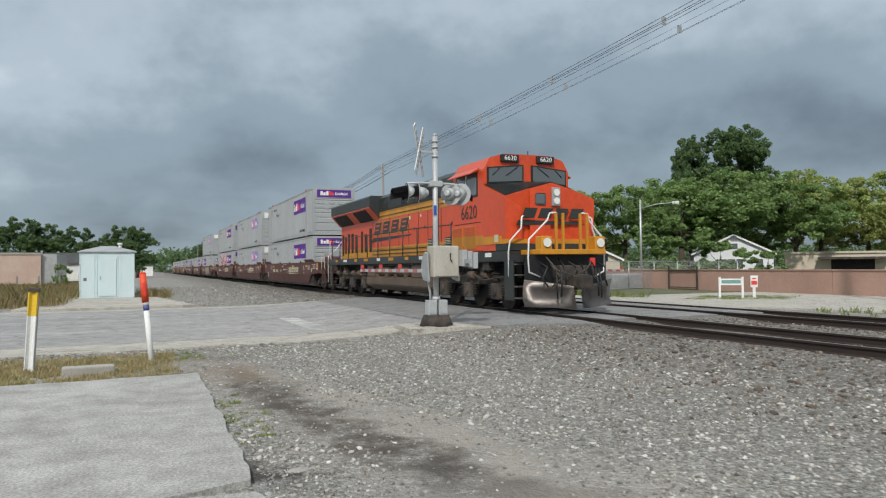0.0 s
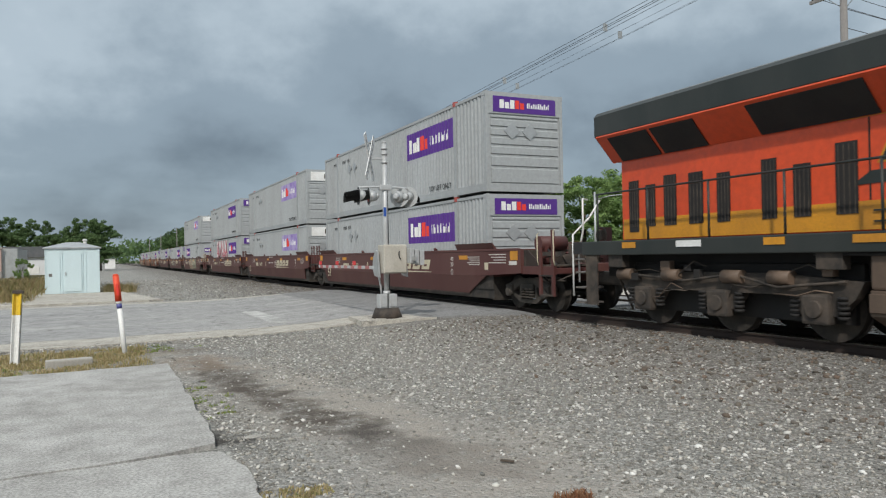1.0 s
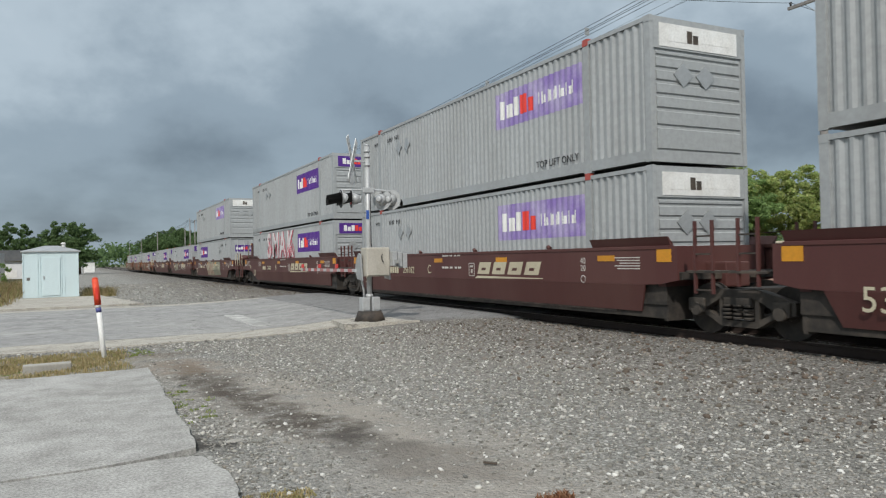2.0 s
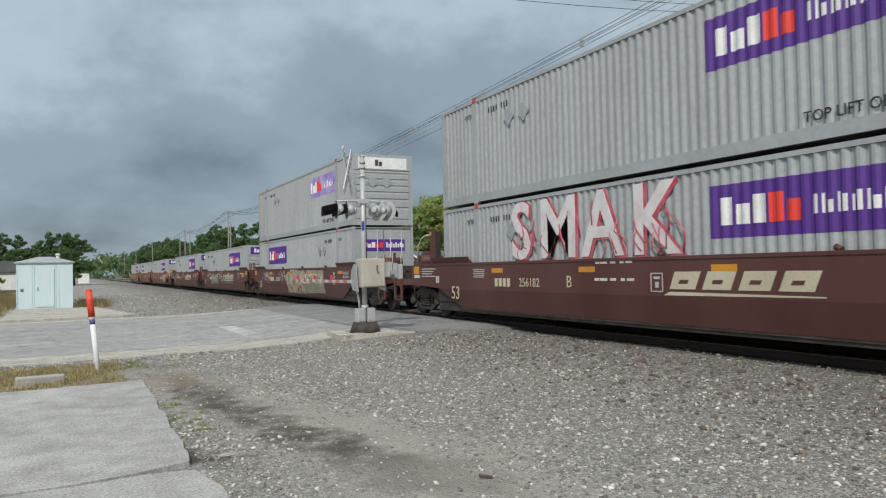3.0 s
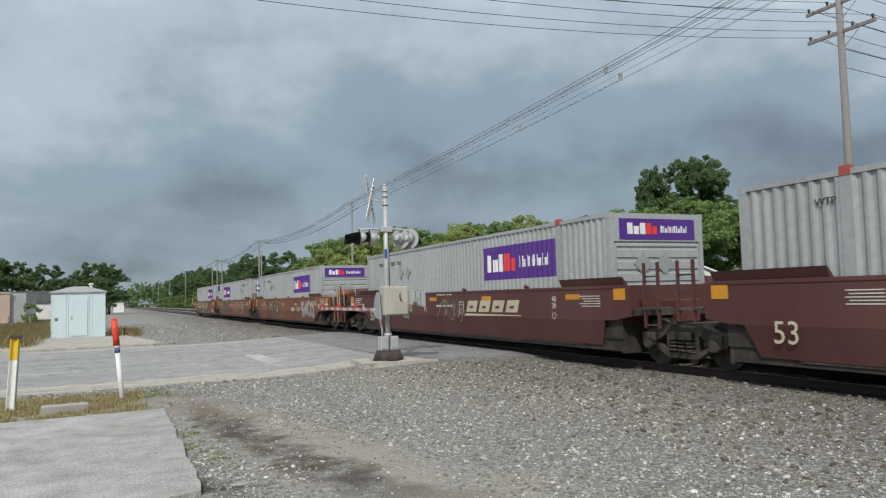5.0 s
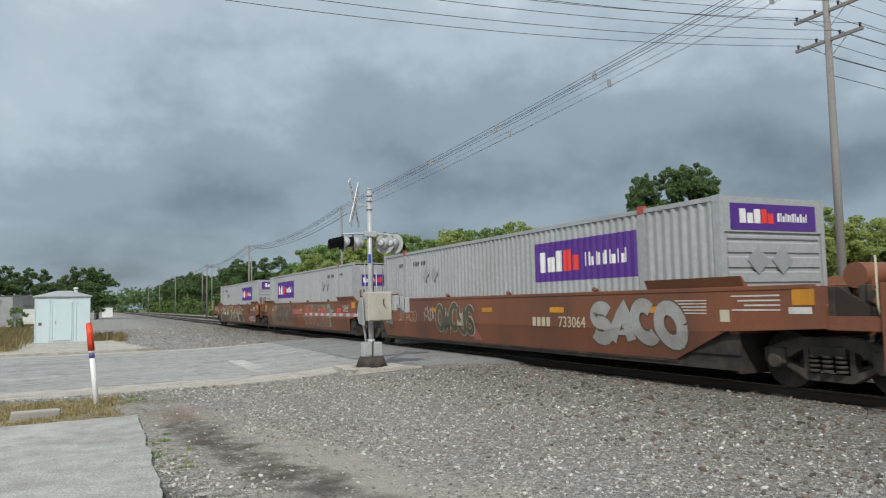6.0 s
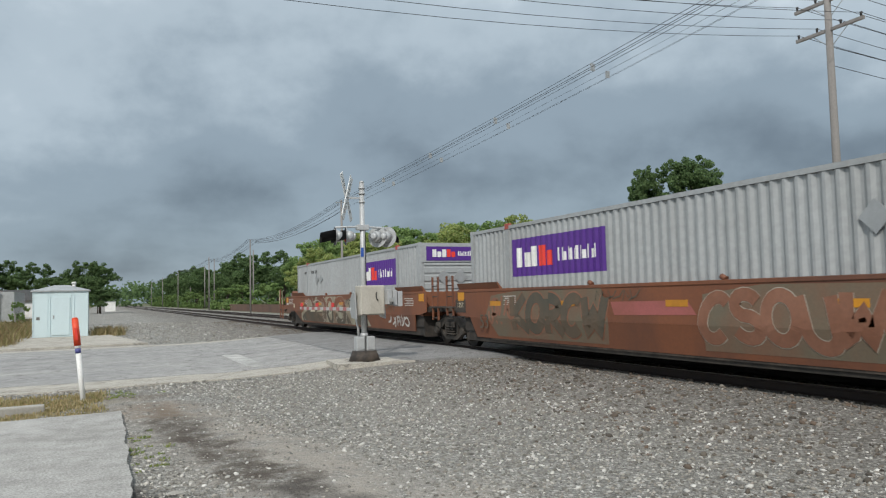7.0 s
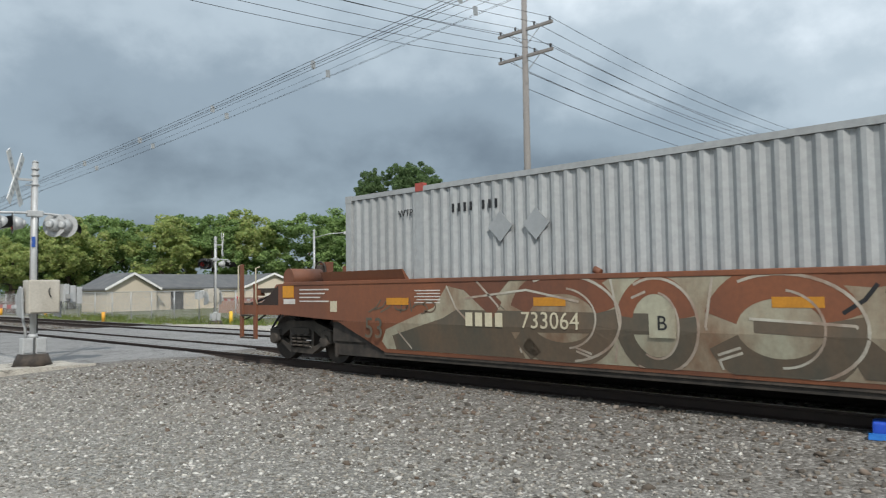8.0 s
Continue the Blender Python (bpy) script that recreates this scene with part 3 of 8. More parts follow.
def wheel(parent, x, y, r, name="wheel"):
    bm = bm_()
    s = 1 if x > 0 else -1
    rod(bm, (x - s * 0.065, y, r), (x + s * 0.065, y, r), r, r, 28)
    rod(bm, (x - s * 0.095, y, r), (x - s * 0.062, y, r), r + 0.025, r + 0.025, 28)
    rod(bm, (x + s * 0.065, y, r), (x + s * 0.10, y, r), r * 0.33, r * 0.28, 16)
    w = part(name, bm, M_SHADED, parent)
    bm = bm_()
    rod(bm, (x - s * 0.06, y, r), (x + s * 0.068, y, r), r + 0.003, r + 0.003, 28, False)
    part("tread", bm, M_SHADED, w, "tread darkened for the shade under the train")
    return w


def locomotive():
    t = thing("locomotive", "orange, yellow and dark green diesel freight locomotive on the near track", "locomotive", pose(TRACK_X, 19.0, RAIL_Z))
    # underframe and walkway
    part("underframe", cube(-1.48, 1.48, 1.0, 21.6, 1.42, 1.72, bev=0.02), M_GREEN, t)
    for s in (-1, 1):
        for i in range(11):
            y = 2.0 + i * 1.78
            part("sill_reflector", cube(s * 1.487 - 0.008, s * 1.487 + 0.008, y, y + (0.62 if i % 2 else 0.4), 1.56, 1.68), M_YELLOW if i % 3 else M_WHITE, t)
    # nose and cab
    front_line = ((-1.5, 3.26), (-0.75, 3.50), (0.0, 3.70), (0.75, 3.50), (1.5, 3.26))
    bm = bm_()
    front = [bm.verts.new((x, 1.0 if abs(x) < 1.4 else 1.08, z)) for x, z in ((-1.46, 1.74),) + front_line + ((1.46, 1.74),)]
    back = [bm.verts.new((x, 2.5, z)) for x, z in ((-1.5, 1.74), (-1.5, 3.74), (-0.75, 3.80), (0.0, 3.86), (0.75, 3.80), (1.5, 3.74), (1.5, 1.74))]
    for i in range(6):
        bm.faces.new((front[i], front[i + 1], back[i + 1], back[i]))
    bm.faces.new(front)
    nose = part("nose", bm, M_ORANGE, t, "orange nose with an angled top")
    bm = bm_()
    lo = [bm.verts.new((x * 0.97, 1.05 if abs(x) < 1.4 else 1.13, z + 0.035)) for x, z in front_line]
    hi = [bm.verts.new((x * 0.98, 2.47, z + 0.035)) for x, z in ((-1.5, 3.74), (-0.75, 3.80), (0.0, 3.86), (0.75, 3.80), (1.5, 3.74))]
    for i in range(4):
        bm.faces.new((lo[i], lo[i + 1], hi[i + 1], hi[i]))
    bmesh.ops.solidify(bm, geom=bm.faces[:], thickness=0.006)
    part("glare_panel", bm, M_GREEN, nose, "matt dark anti-glare panel")
    for s in (-1, 1):
        part("nose_rivet_plate", cube(s * 1.505 - 0.006, s * 1.505 + 0.006, 1.5, 1.75, 1.98, 2.2), M_CREAM, nose)
        part("nose_grab", bent(bm_(), [(s * 1.05, 0.99, 2.62), (s * 1.05, 0.93, 2.62), (s * 0.62, 0.93, 2.62), (s * 0.62, 0.99, 2.62)], 0.014), M_ORANGE, nose)
    part("nose_stripe", cube(-1.475, 1.475, 0.985, 2.5, 1.93, 2.06), M_YELLOW, nose)
    part("nose_base", cube(-1.478, 1.478, 0.98, 2.52, 1.735, 1.925), M_GREEN, nose)
    part("nose_side_stripe", cube(-1.507, 1.507, 1.35, 2.5, 1.93, 2.16), M_YELLOW, nose)
    part("nose_window", cube(-0.58, -0.24, 0.95, 0.99, 3.04, 3.38, bev=0.05), M_GLASS, nose, "small dark nose window")
    part("nose_door", cube(-0.75, -0.08, 0.975, 1.0, 1.95, 3.45), M_ORANGE, nose)
    hl = part("headlight_case", cube(-0.02, 0.26, 0.95, 1.06, 3.02, 3.56, bev=0.03), M_GALV, nose, "grey headlight case")
    for z in (3.17, 3.41):
        part("headlight", pole((0.12, 0.92, z), (0.12, 0.955, z), 0.10, 0.09, 16), M_LAMP, hl, "round clear headlight")
    # block shapes stand in for the railway's emblem on the nose
    for i in range(4):
        bm = bm_()
        x = -1.02 + i * 0.52
        prism(bm, [(x, 2.66), (x + 0.40, 2.66), (x + 0.52, 2.95), (x + 0.12, 2.95)], "y", 0.965, 0.985)
        part("emblem_block", bm, M_GREEN, nose)
    bm = bm_()
    prism(bm, [(-1.2, 2.44), (0.95, 2.50), (0.95, 2.57), (-1.12, 2.60)], "y", 0.97, 0.985)
    part("emblem_bar", bm, M_GREEN, nose)
    bm = bm_()
    prism(bm, [(-1.5, 1.74), (-1.5, 4.20), (-1.28, 4.58), (-0.8, 4.72), (0.8, 4.72), (1.28, 4.58), (1.5, 4.20), (1.5, 1.74)], "y", 2.46, 4.75)
    bmesh.ops.bevel(bm, geom=[e for e in bm.edges if e.calc_length() > 2], offset=0.03, segments=2, affect="EDGES")
    cab = part("cab", bm, M_ORANGE, t, "orange cab with a rounded roof")
    part("cab_stripe", cube(-1.507, 1.507, 2.5, 4.74, 1.93, 2.22), M_YELLOW, cab)
    part("cab_roof_unit", cube(-0.6, 0.6, 2.95, 4.5, 4.70, 4.80, bev=0.03), M_RED, cab)
    part("cab_aerial", pole((0.4, 3.1, 4.7), (0.4, 3.1, 4.95), 0.015), M_BLACK, cab)
    for s in (-1, 1):
        bm = bm_()
        prism(bm, [(s * 0.14, 3.86), (s * 1.38, 3.78), (s * 1.38, 4.28), (s * 0.14, 4.40)], "y", 2.425, 2.47)
        w = part("windscreen_frame", bm, M_BLACK, cab, "black rubber windscreen frame")
        bm = bm_()
        prism(bm, [(s * 0.19, 3.90), (s * 1.33, 3.83), (s * 1.33, 4.24), (s * 0.19, 4.35)], "y", 2.41, 2.43)
        part("windscreen", bm, M_GLASS, w, "dark windscreen glass")
        part("wiper", pole((s * 0.35, 2.395, 4.33), (s * 0.75, 2.395, 4.05), 0.012, 0.012, 6), M_BLACK, cab)
        part("wiper", pole((s * 0.95, 2.395, 4.30), (s * 1.2, 2.395, 4.05), 0.012, 0.012, 6), M_BLACK, cab)
        nb = part("number_board", cube(s * 0.62 - 0.30, s * 0.62 + 0.30, 2.36, 2.5, 4.46, 4.69, bev=0.02), M_BLACK, cab, "black number board with white figures")
        words("6620", 0.21, M_WHITE, "board_number", nb, pose(s * 0.62, 2.352, 4.575, 90, 0, 0))
        wf = part("side_window_frame", cube(s * 1.5 - 0.012, s * 1.5 + 0.012, 2.85, 4.45, 3.42, 4.18, bev=0.005), M_BLACK, cab, "black cab window recess")
        part("side_window", cube(s * 1.515 - 0.006, s * 1.515 + 0.006, 2.92, 3.62, 3.49, 4.12), M_GLASS, wf)
        part("side_window", cube(s * 1.515 - 0.006, s * 1.515 + 0.006, 3.70, 4.38, 3.49, 4.12), M_GLASS, wf)
        part("window_post", cube(s * 1.524 - 0.006, s * 1.524 + 0.006, 3.63, 3.69, 3.46, 4.14), M_WHITE, wf)
        bm = bm_()
        prism(bm, [(s * 1.5, 4.30), (s * 1.78, 4.12), (s * 1.78, 4.09), (s * 1.5, 4.24)], "y", 2.75, 4.55)
        part("sun_shade", bm, M_ORANGE, cab, "faded orange sun shade over the window")
        part("mirror", cube(s * 1.62 - 0.07, s * 1.62 + 0.07, 3.95, 3.98, 3.36, 3.44), M_BLACK, cab)
        # louvres low on the cab side
        for k in range(2):
            y = 3.05 + k * 0.95
            part("louvre_frame", cube(s * 1.506 - 0.006, s * 1.506 + 0.006, y - 0.03, y + 0.81, 1.82, 2.54), M_YELLOW, cab)
            for j in range(14):
                part("louvre_slat", cube(s * 1.516 - 0.010, s * 1.516 + 0.010, y, y + 0.78, 1.84 + j * 0.05, 1.868 + j * 0.05), M_YELLOW if j < 8 else M_ORANGE, cab)
        part("door_line", cube(s * 1.503 - 0.004, s * 1.503 + 0.004, 2.65, 4.6, 2.62, 2.64), M_DARK, cab)
    at = Matrix.Translation((-1.508, 3.5, 2.95)) @ FACE_LEFT
    words("6620", 0.60, M_GREEN, "cab_number", cab, at)
    # long hood in three colours
    hood = part("hood", cube(-1.02, 1.02, 4.75, 20.75, 1.73, 4.05, bev=0.02), M_ORANGE, t, "orange engine hood with doors")
    part("hood_low_stripe", cube(-1.028, 1.028, 4.8, 20.7, 1.75, 2.18), M_YELLOW, hood)
    part("hood_high_stripe", cube(-1.03, 1.03, 4.8, 15.6, 3.42, 3.76), M_YELLOW, hood)
    bm = bm_()
    prism(bm, [(-1.035, 3.76), (-1.035, 4.42), (-0.8, 4.60), (0.8, 4.60), (1.035, 4.42), (1.035, 3.76)], "y", 4.76, 10.15)
    roof = part("hood_roof", bm, M_GREEN, t, "dark green raised roof")
    bm = bm_()
    prism(bm, [(-1.033, 3.76), (-1.033, 4.36), (-0.78, 4.53), (0.78, 4.53), (1.033, 4.36), (1.033, 3.76)], "y", 10.15, 14.2)
    part("hood_roof", bm, M_GREEN, t)
    part("exhaust_stack", cube(-0.35, 0.35, 11.2, 12.6, 4.40, 4.56, bev=0.03), M_BLACK, roof)
    part("roof_fan", pole((0, 7.5, 4.58), (0, 7.5, 4.68), 0.6, 0.58, 24), M_BLACK, roof)
    for y in (10.4, 12.9):
        part("roof_vent", cube(-1.04, 1.04, y, y + 0.75, 3.85, 4.08), M_DARK, roof)
    part("roof_grille", cube(-1.042, 1.042, 7.2, 8.4, 3.9, 4.25), M_DARK, roof)
    # winged radiator housing
    bm = bm_()
    prism(bm, [(-1.02, 3.46), (-1.5, 4.0), (-1.5, 4.42), (-1.42, 4.50), (1.42, 4.50), (1.5, 4.42), (1.5, 4.0), (1.02, 3.46)], "y", 14.1, 21.05)
    rad = part("radiator_housing", bm, M_GREEN, t, "dark green radiator wings above the hood")
    part("radiator_roof", cube(-1.3, 1.3, 14.6, 20.8, 4.495, 4.55), M_GALV, rad)
    for s in (-1, 1):
        bm = bm_()
        prism(bm, [(s * 1.03, 3.43), (s * 1.50, 3.96), (s * 1.49, 3.99), (s * 1.01, 3.46)], "y", 14.15, 21.0)
        part("radiator_flank", bm, M_ORANGE, rad, "orange slanted flank under the radiator wing")
        for y0, y1 in ((14.9, 17.0), (18.2, 19.35), (19.45, 20.65)):
            bm = bm_()
            prism(bm, [(s * 1.06, 3.43), (s * 1.47, 3.90), (s * 1.43, 3.93), (s * 1.03, 3.48)], "y", y0, y1)
            part("radiator_intake", bm, M_DARK, rad, "black slanted radiator intake")
        for i, (y, w, z) in enumerate(((15.3, 0.36, 3.10), (16.1, 0.32, 2.86), (16.75, 0.30, 3.02), (17.75, 0.30, 2.90), (18.4, 0.36, 2.98), (19.1, 0.34, 3.0), (19.7, 0.28, 2.86), (20.2, 0.30, 2.98))):
            g = part("grille", cube(s * 1.026 - 0.012, s * 1.026 + 0.012, y, y + w, 2.0 if i != 7 else 1.9, z), M_DARK, hood, "dark slotted door grille")
            for k in range(4):
                part("grille_bar", cube(s * 1.042 - 0.006, s * 1.042 + 0.006, y + w * (k + 0.35) / 4, y + w * (k + 0.55) / 4, 2.0, z - 0.03), M_GRIME, g)
        for y in (5.6, 6.9, 8.2, 9.2, 10.3, 11.5, 12.7, 13.9, 15.1):
            part("door_seam", cube(s * 1.022 - 0.006, s * 1.022 + 0.006, y, y + 0.025, 2.19, 3.41), M_DARK, hood)
        for y in (5.9, 7.2, 8.5, 9.6, 10.8, 12.0, 13.2, 14.4):
            part("latch", cube(s * 1.03 - 0.012, s * 1.03 + 0.012, y, y + 0.06, 2.75, 2.85), M_BLACK, hood)
            part("grab_rail", cube(s * 1.045 - 0.012, s * 1.045 + 0.012, y - 0.6, y + 0.65, 1.86, 1.885), M_GREEN, hood)
            part("grab_rail", cube(s * 1.045 - 0.012, s * 1.045 + 0.012, y - 0.6, y + 0.65, 2.02, 2.045), M_GREEN, hood)
            part("grab_rail", cube(s * 1.045 - 0.012, s * 1.045 + 0.012, y - 0.6, y + 0.65, 3.54, 3.56), M_GREEN, hood)
        # block shapes stand in for the emblem on the hood
        for i in range(4):
            y = 15.0 - i * 1.18
            bm = bm_()
            q = [(y, 2.72), (y - 0.98, 2.72), (y - 1.28, 3.32), (y - 0.30, 3.32)]
            prism(bm, q, "x", s * 1.026 - 0.003, s * 1.026 + 0.003)
            part("emblem_outline", bm, M_YELLOW, hood)
            bm = bm_()
            q = [(y - 0.06, 2.75), (y - 0.95, 2.75), (y - 1.22, 3.29), (y - 0.33, 3.29)]
            prism(bm, q, "x", s * 1.03 - 0.004, s * 1.03 + 0.004)
            part("emblem_block", bm, M_GREEN, hood)
            for z, u0, u1 in ((2.93, 0.30, 0.78), (3.12, 0.42, 0.90)):
                bm = bm_()
                prism(bm, [(y - u0, z), (y - u1, z), (y - u1 - 0.03, z + 0.06), (y - u0 - 0.03, z + 0.06)], "x", s * 1.036 - 0.004, s * 1.036 + 0.004)
                part("emblem_gap", bm, M_ORANGE, hood)
        part("sticker", cube(s * 1.03 - 0.006, s * 1.03 + 0.006, 10.1, 10.22, 3.2, 3.32), M_WHITE, hood)
        part("sticker", cube(s * 1.03 - 0.006, s * 1.03 + 0.006, 8.9, 8.98, 3.22, 3.32), M_WHITE, hood)
        for y in (6.0, 7.6):
            part("side_vent", cube(s * 1.036 - 0.008, s * 1.036 + 0.008, y, y + 0.55, 2.0, 2.32), M_DARK, hood, "small slotted vent")
            for k in range(5):
                part("vent_slat", cube(s * 1.047 - 0.006, s * 1.047 + 0.006, y, y + 0.55, 2.02 + k * 0.06, 2.045 + k * 0.06), M_CREAM, hood)
        part("grab_rail", bent(bm_(), [(s * 1.08, 5.2, 3.80), (s * 1.10, 9.0, 3.82), (s * 1.10, 13.9, 3.82)], 0.012), M_BLACK, hood)
        part("grab_rail", bent(bm_(), [(s * 1.08, 5.2, 3.92), (s * 1.10, 9.0, 3.94), (s * 1.10, 9.9, 3.94)], 0.012), M_BLACK, hood)
        bm = bm_()
        prism(bm, [(15.4, 2.42), (15.1, 2.62), (10.0, 2.60), (10.0, 2.56)], "x", s * 1.028 - 0.004, s * 1.028 + 0.004)
        part("emblem_bar", bm, M_GREEN, hood)
        # walkway handrails with posts
        bm = bm_()
        bent(bm, [(s * 1.45, 5.0, 2.68), (s * 1.45, 9, 2.74), (s * 1.45, 14, 2.74), (s * 1.45, 21.1, 2.74)], 0.02)
        part("handrail", bm, M_GREEN, t, "dark walkway handrail")
        for i in range(11):
            y = 5.05 + i * 1.6
            part("handrail_post", pole((s * 1.45, y, 1.70), (s * 1.45, y, 2.74), 0.022, 0.022, 8), M_GREEN, t)
    # front end: platform, lights, rails, plough, coupler
    plat = part("front_platform", cube(-1.05, 1.05, -0.12, 1.0, 1.60, 1.74, bev=0.02), M_YELLOW, t, "yellow front platform")
    part("platform_step", cube(-1.45, 1.45, 0.35, 1.02, 1.40, 1.60), M_BLACK, t)
    for s in (-1, 1):
        d = part("ditch_light_case", cube(s * 0.86 - 0.17, s * 0.86 + 0.17, -0.12, 0.22, 1.72, 2.10, bev=0.03), M_YELLOW, plat)
        part("ditch_light", pole((s * 0.86, -0.16, 1.92), (s * 0.86, -0.11, 1.92), 0.125, 0.115, 16), M_LAMP, d, "round clear ditch light")
        for x in (0.28, 0.50):
            part("rail_post", cube(s * x - 0.035, s * x + 0.035, -0.05, 0.02, 1.74, 2.74, bev=0.01), M_YELLOW, plat)
        bm = bm_()
        bent(bm, [(s * 0.42, 0.1, 2.76), (s * 0.62, 0.12, 2.74), (s * 0.68, 0.14, 2.55), (s * 1.22, 0.22, 2.02), (s * 1.24, 0.24, 1.5), (s * 1.22, 0.24, 1.12), (s * 0.9, 0.20, 0.98)], 0.024)
        part("white_handrail", bm, M_WHITE, t, "white painted front handrail")
        bm = bm_()
        bent(bm, [(s * 1.1, 0.75, 2.7), (s * 1.16, 0.72, 2.66), (s * 1.18, 0.72, 2.35), (s * 1.44, 0.9, 2.0), (s * 1.47, 0.95, 1.7), (s * 1.47, 0.95, 1.0)], 0.024)
        part("white_handrail", bm, M_WHITE, t, "white painted stair handrail")
        for k, z in enumerate((0.38, 0.70, 1.02, 1.32)):
            part("step", cube(s * 1.2 - 0.26, s * 1.2 + 0.26, 0.38 + 0.05 * k, 0.72 + 0.05 * k, z, z + 0.035), M_SHINE, t)
        part("step_side", cube(s * 1.46 - 0.015, s * 1.46 + 0.015, 0.66, 1.2, 0.33, 1.45), M_GREEN, t)
        # one wing of the plough
        bm = bm_()
        n = 6
        rows = []
        for j in range(4):
            z = 0.12 + 0.80 * j / 3
            row = []
            for i in range(n):
                k = i / (n - 1)
                x = s * (0.1 + 1.32 * k)
                y = -0.42 + 0.55 * k ** 1.3 - 0.10 * (j / 3 - 0.5) ** 2 * 4 + 0.12
                zz = z + (0.06 * k if j == 0 else 0) - (0.2 * (1 - k) if j == 3 else 0)
                row.append(bm.verts.new((x, y, zz)))
            rows.append(row)
        for a, b in zip(rows, rows[1:]):
            for i in range(n - 1):
                bm.faces.new((a[i], a[i + 1], b[i + 1], b[i])).smooth = True
        bmesh.ops.solidify(bm, geom=bm.faces[:], thickness=0.03)
        part("plough_wing", bm, M_SHINE if s < 0 else M_SHINE, t, "grey worn steel plough wing")
        part("hanging_hose", bent(bm_(), [(s * 0.55, -0.3, 1.2), (s * 0.58, -0.42, 0.8), (s * 0.60, -0.4, 0.45)], 0.025), M_BLACK, t)
        part("hanging_hose", bent(bm_(), [(s * 0.68, -0.28, 1.2), (s * 0.72, -0.4, 0.75), (s * 0.70, -0.38, 0.4)], 0.022), M_BLACK, t)
    part("coupler", cube(-0.19, 0.19, -0.75, 0.4, 0.70, 1.02, bev=0.05), M_GRIME, t, "dusty steel knuckle coupler")
    part("coupler_knuckle", cube(-0.30, 0.02, -0.92, -0.62, 0.66, 1.06, bev=0.08), M_GRIME, t)
    part("end_plate", cube(-1.3, 1.3, 0.25, 0.36, 0.75, 1.6), M_BLACK, t)
    part("cable", bent(bm_(), [(-0.85, -0.02, 1.55), (-0.6, -0.25, 1.15), (-0.1, -0.32, 1.0), (0.3, -0.3, 1.2), (0.5, -0.2, 1.4), (0.75, -0.05, 1.2)], 0.022), M_GRIME, t, "dusty jumper cable")
    rr = random.Random(8)
    for k in range(7):
        x = -1.0 + k * 0.32
        part("brake_hose", bent(bm_(), [(x, 0.1, 1.45 + rr.uniform(-0.1, 0.1)), (x + rr.uniform(-0.1, 0.1), -0.22, 1.25), (x + rr.uniform(-0.15, 0.15), -0.30, 0.95), (x + rr.uniform(-0.2, 0.2), -0.26, 0.72)], 0.024, 7), M_GRIME if k % 2 else M_BLACK, t, "dusty air hose")
    part("draft_box", cube(-0.45, 0.45, -0.1, 0.3, 0.62, 1.3, bev=0.04), M_GRIME, t)
    part("marker_cap", cube(0.52, 0.68, -0.15, -0.08, 1.28, 1.50, bev=0.02), M_RED, t, "red receptacle cap")
    # rear end
    part("rear_platform", cube(-1.45, 1.45, 20.9, 22.0, 1.45, 1.72), M_BLACK, t)
    part("rear_coupler", cube(-0.18, 0.18, 21.8, 22.75, 0.70, 1.02, bev=0.05), M_GRIME, t)
    for s in (-1, 1):
        part("rear_handrail", bent(bm_(), [(s * 1.1, 21.9, 2.7), (s * 1.44, 21.6, 2.7), (s * 1.44, 21.6, 2.0), (s * 1.2, 22.1, 1.5), (s * 1.2, 22.1, 0.8)], 0.022), M_WHITE, t, "white painted rear handrail")
        part("rear_handrail", bent(bm_(), [(s * 0.7, 21.95, 2.7), (s * 1.0, 21.95, 2.3), (s * 1.44, 22.0, 1.9), (s * 1.44, 22.0, 0.5)], 0.022), M_WHITE, t, "white painted rear handrail")
        for z in (0.34, 0.68, 1.02, 1.32):
            part("step", cube(s * 1.2 - 0.26, s * 1.2 + 0.26, 21.55, 21.9, z, z + 0.035), M_SHINE, t)
        part("step_side", cube(s * 1.44 - 0.015, s * 1.44 + 0.015, 21.1, 21.5, 0.33, 1.45), M_GRIME, t)
    # fuel tank with air reservoirs
    bm = bm_()
    prism(bm, [(-1.0, 0.30), (-1.42, 0.52), (-1.42, 0.86), (-1.1, 0.92), (1.1, 0.92), (1.42, 0.86), (1.42, 0.52), (1.0, 0.30)], "y", 6.85, 14.9)
    bmesh.ops.bevel(bm, geom=[e for e in bm.edges if e.calc_length() > 3], offset=0.04, segments=2, affect="EDGES")
    tank = part("fuel_tank", bm, M_TANK, t, "dusty brown fuel tank")
    part("tank_cabinet", cube(-1.38, 1.38, 7.1, 9.1, 0.88, 1.38, bev=0.04), M_TANK, tank)
    part("tank_cabinet", cube(-1.38, 1.38, 13.95, 14.9, 0.88, 1.38, bev=0.04), M_TANK, tank)
    for s in (-1, 1):
        for y0, y1 in ((9.35, 11.35), (11.75, 13.75)):
            bm = bm_()
            rod(bm, (s * 1.15, y0 + 0.12, 1.14), (s * 1.15, y1 - 0.12, 1.14), 0.24, 0.24, 20)
            rod(bm, (s * 1.15, y0, 1.14), (s * 1.15, y0 + 0.12, 1.14), 0.13, 0.24, 20)
            rod(bm, (s * 1.15, y1 - 0.12, 1.14), (s * 1.15, y1, 1.14), 0.24, 0.13, 20)
            a = part("air_reservoir", bm, M_TANK, tank, "dusty brown air reservoir")
            for y in (y0 + 0.4, y1 - 0.4):
                part("reservoir_bracket", cube(s * 1.15 - 0.27, s * 1.15 + 0.27, y, y + 0.08, 0.86, 1.0), M_TANK, a)
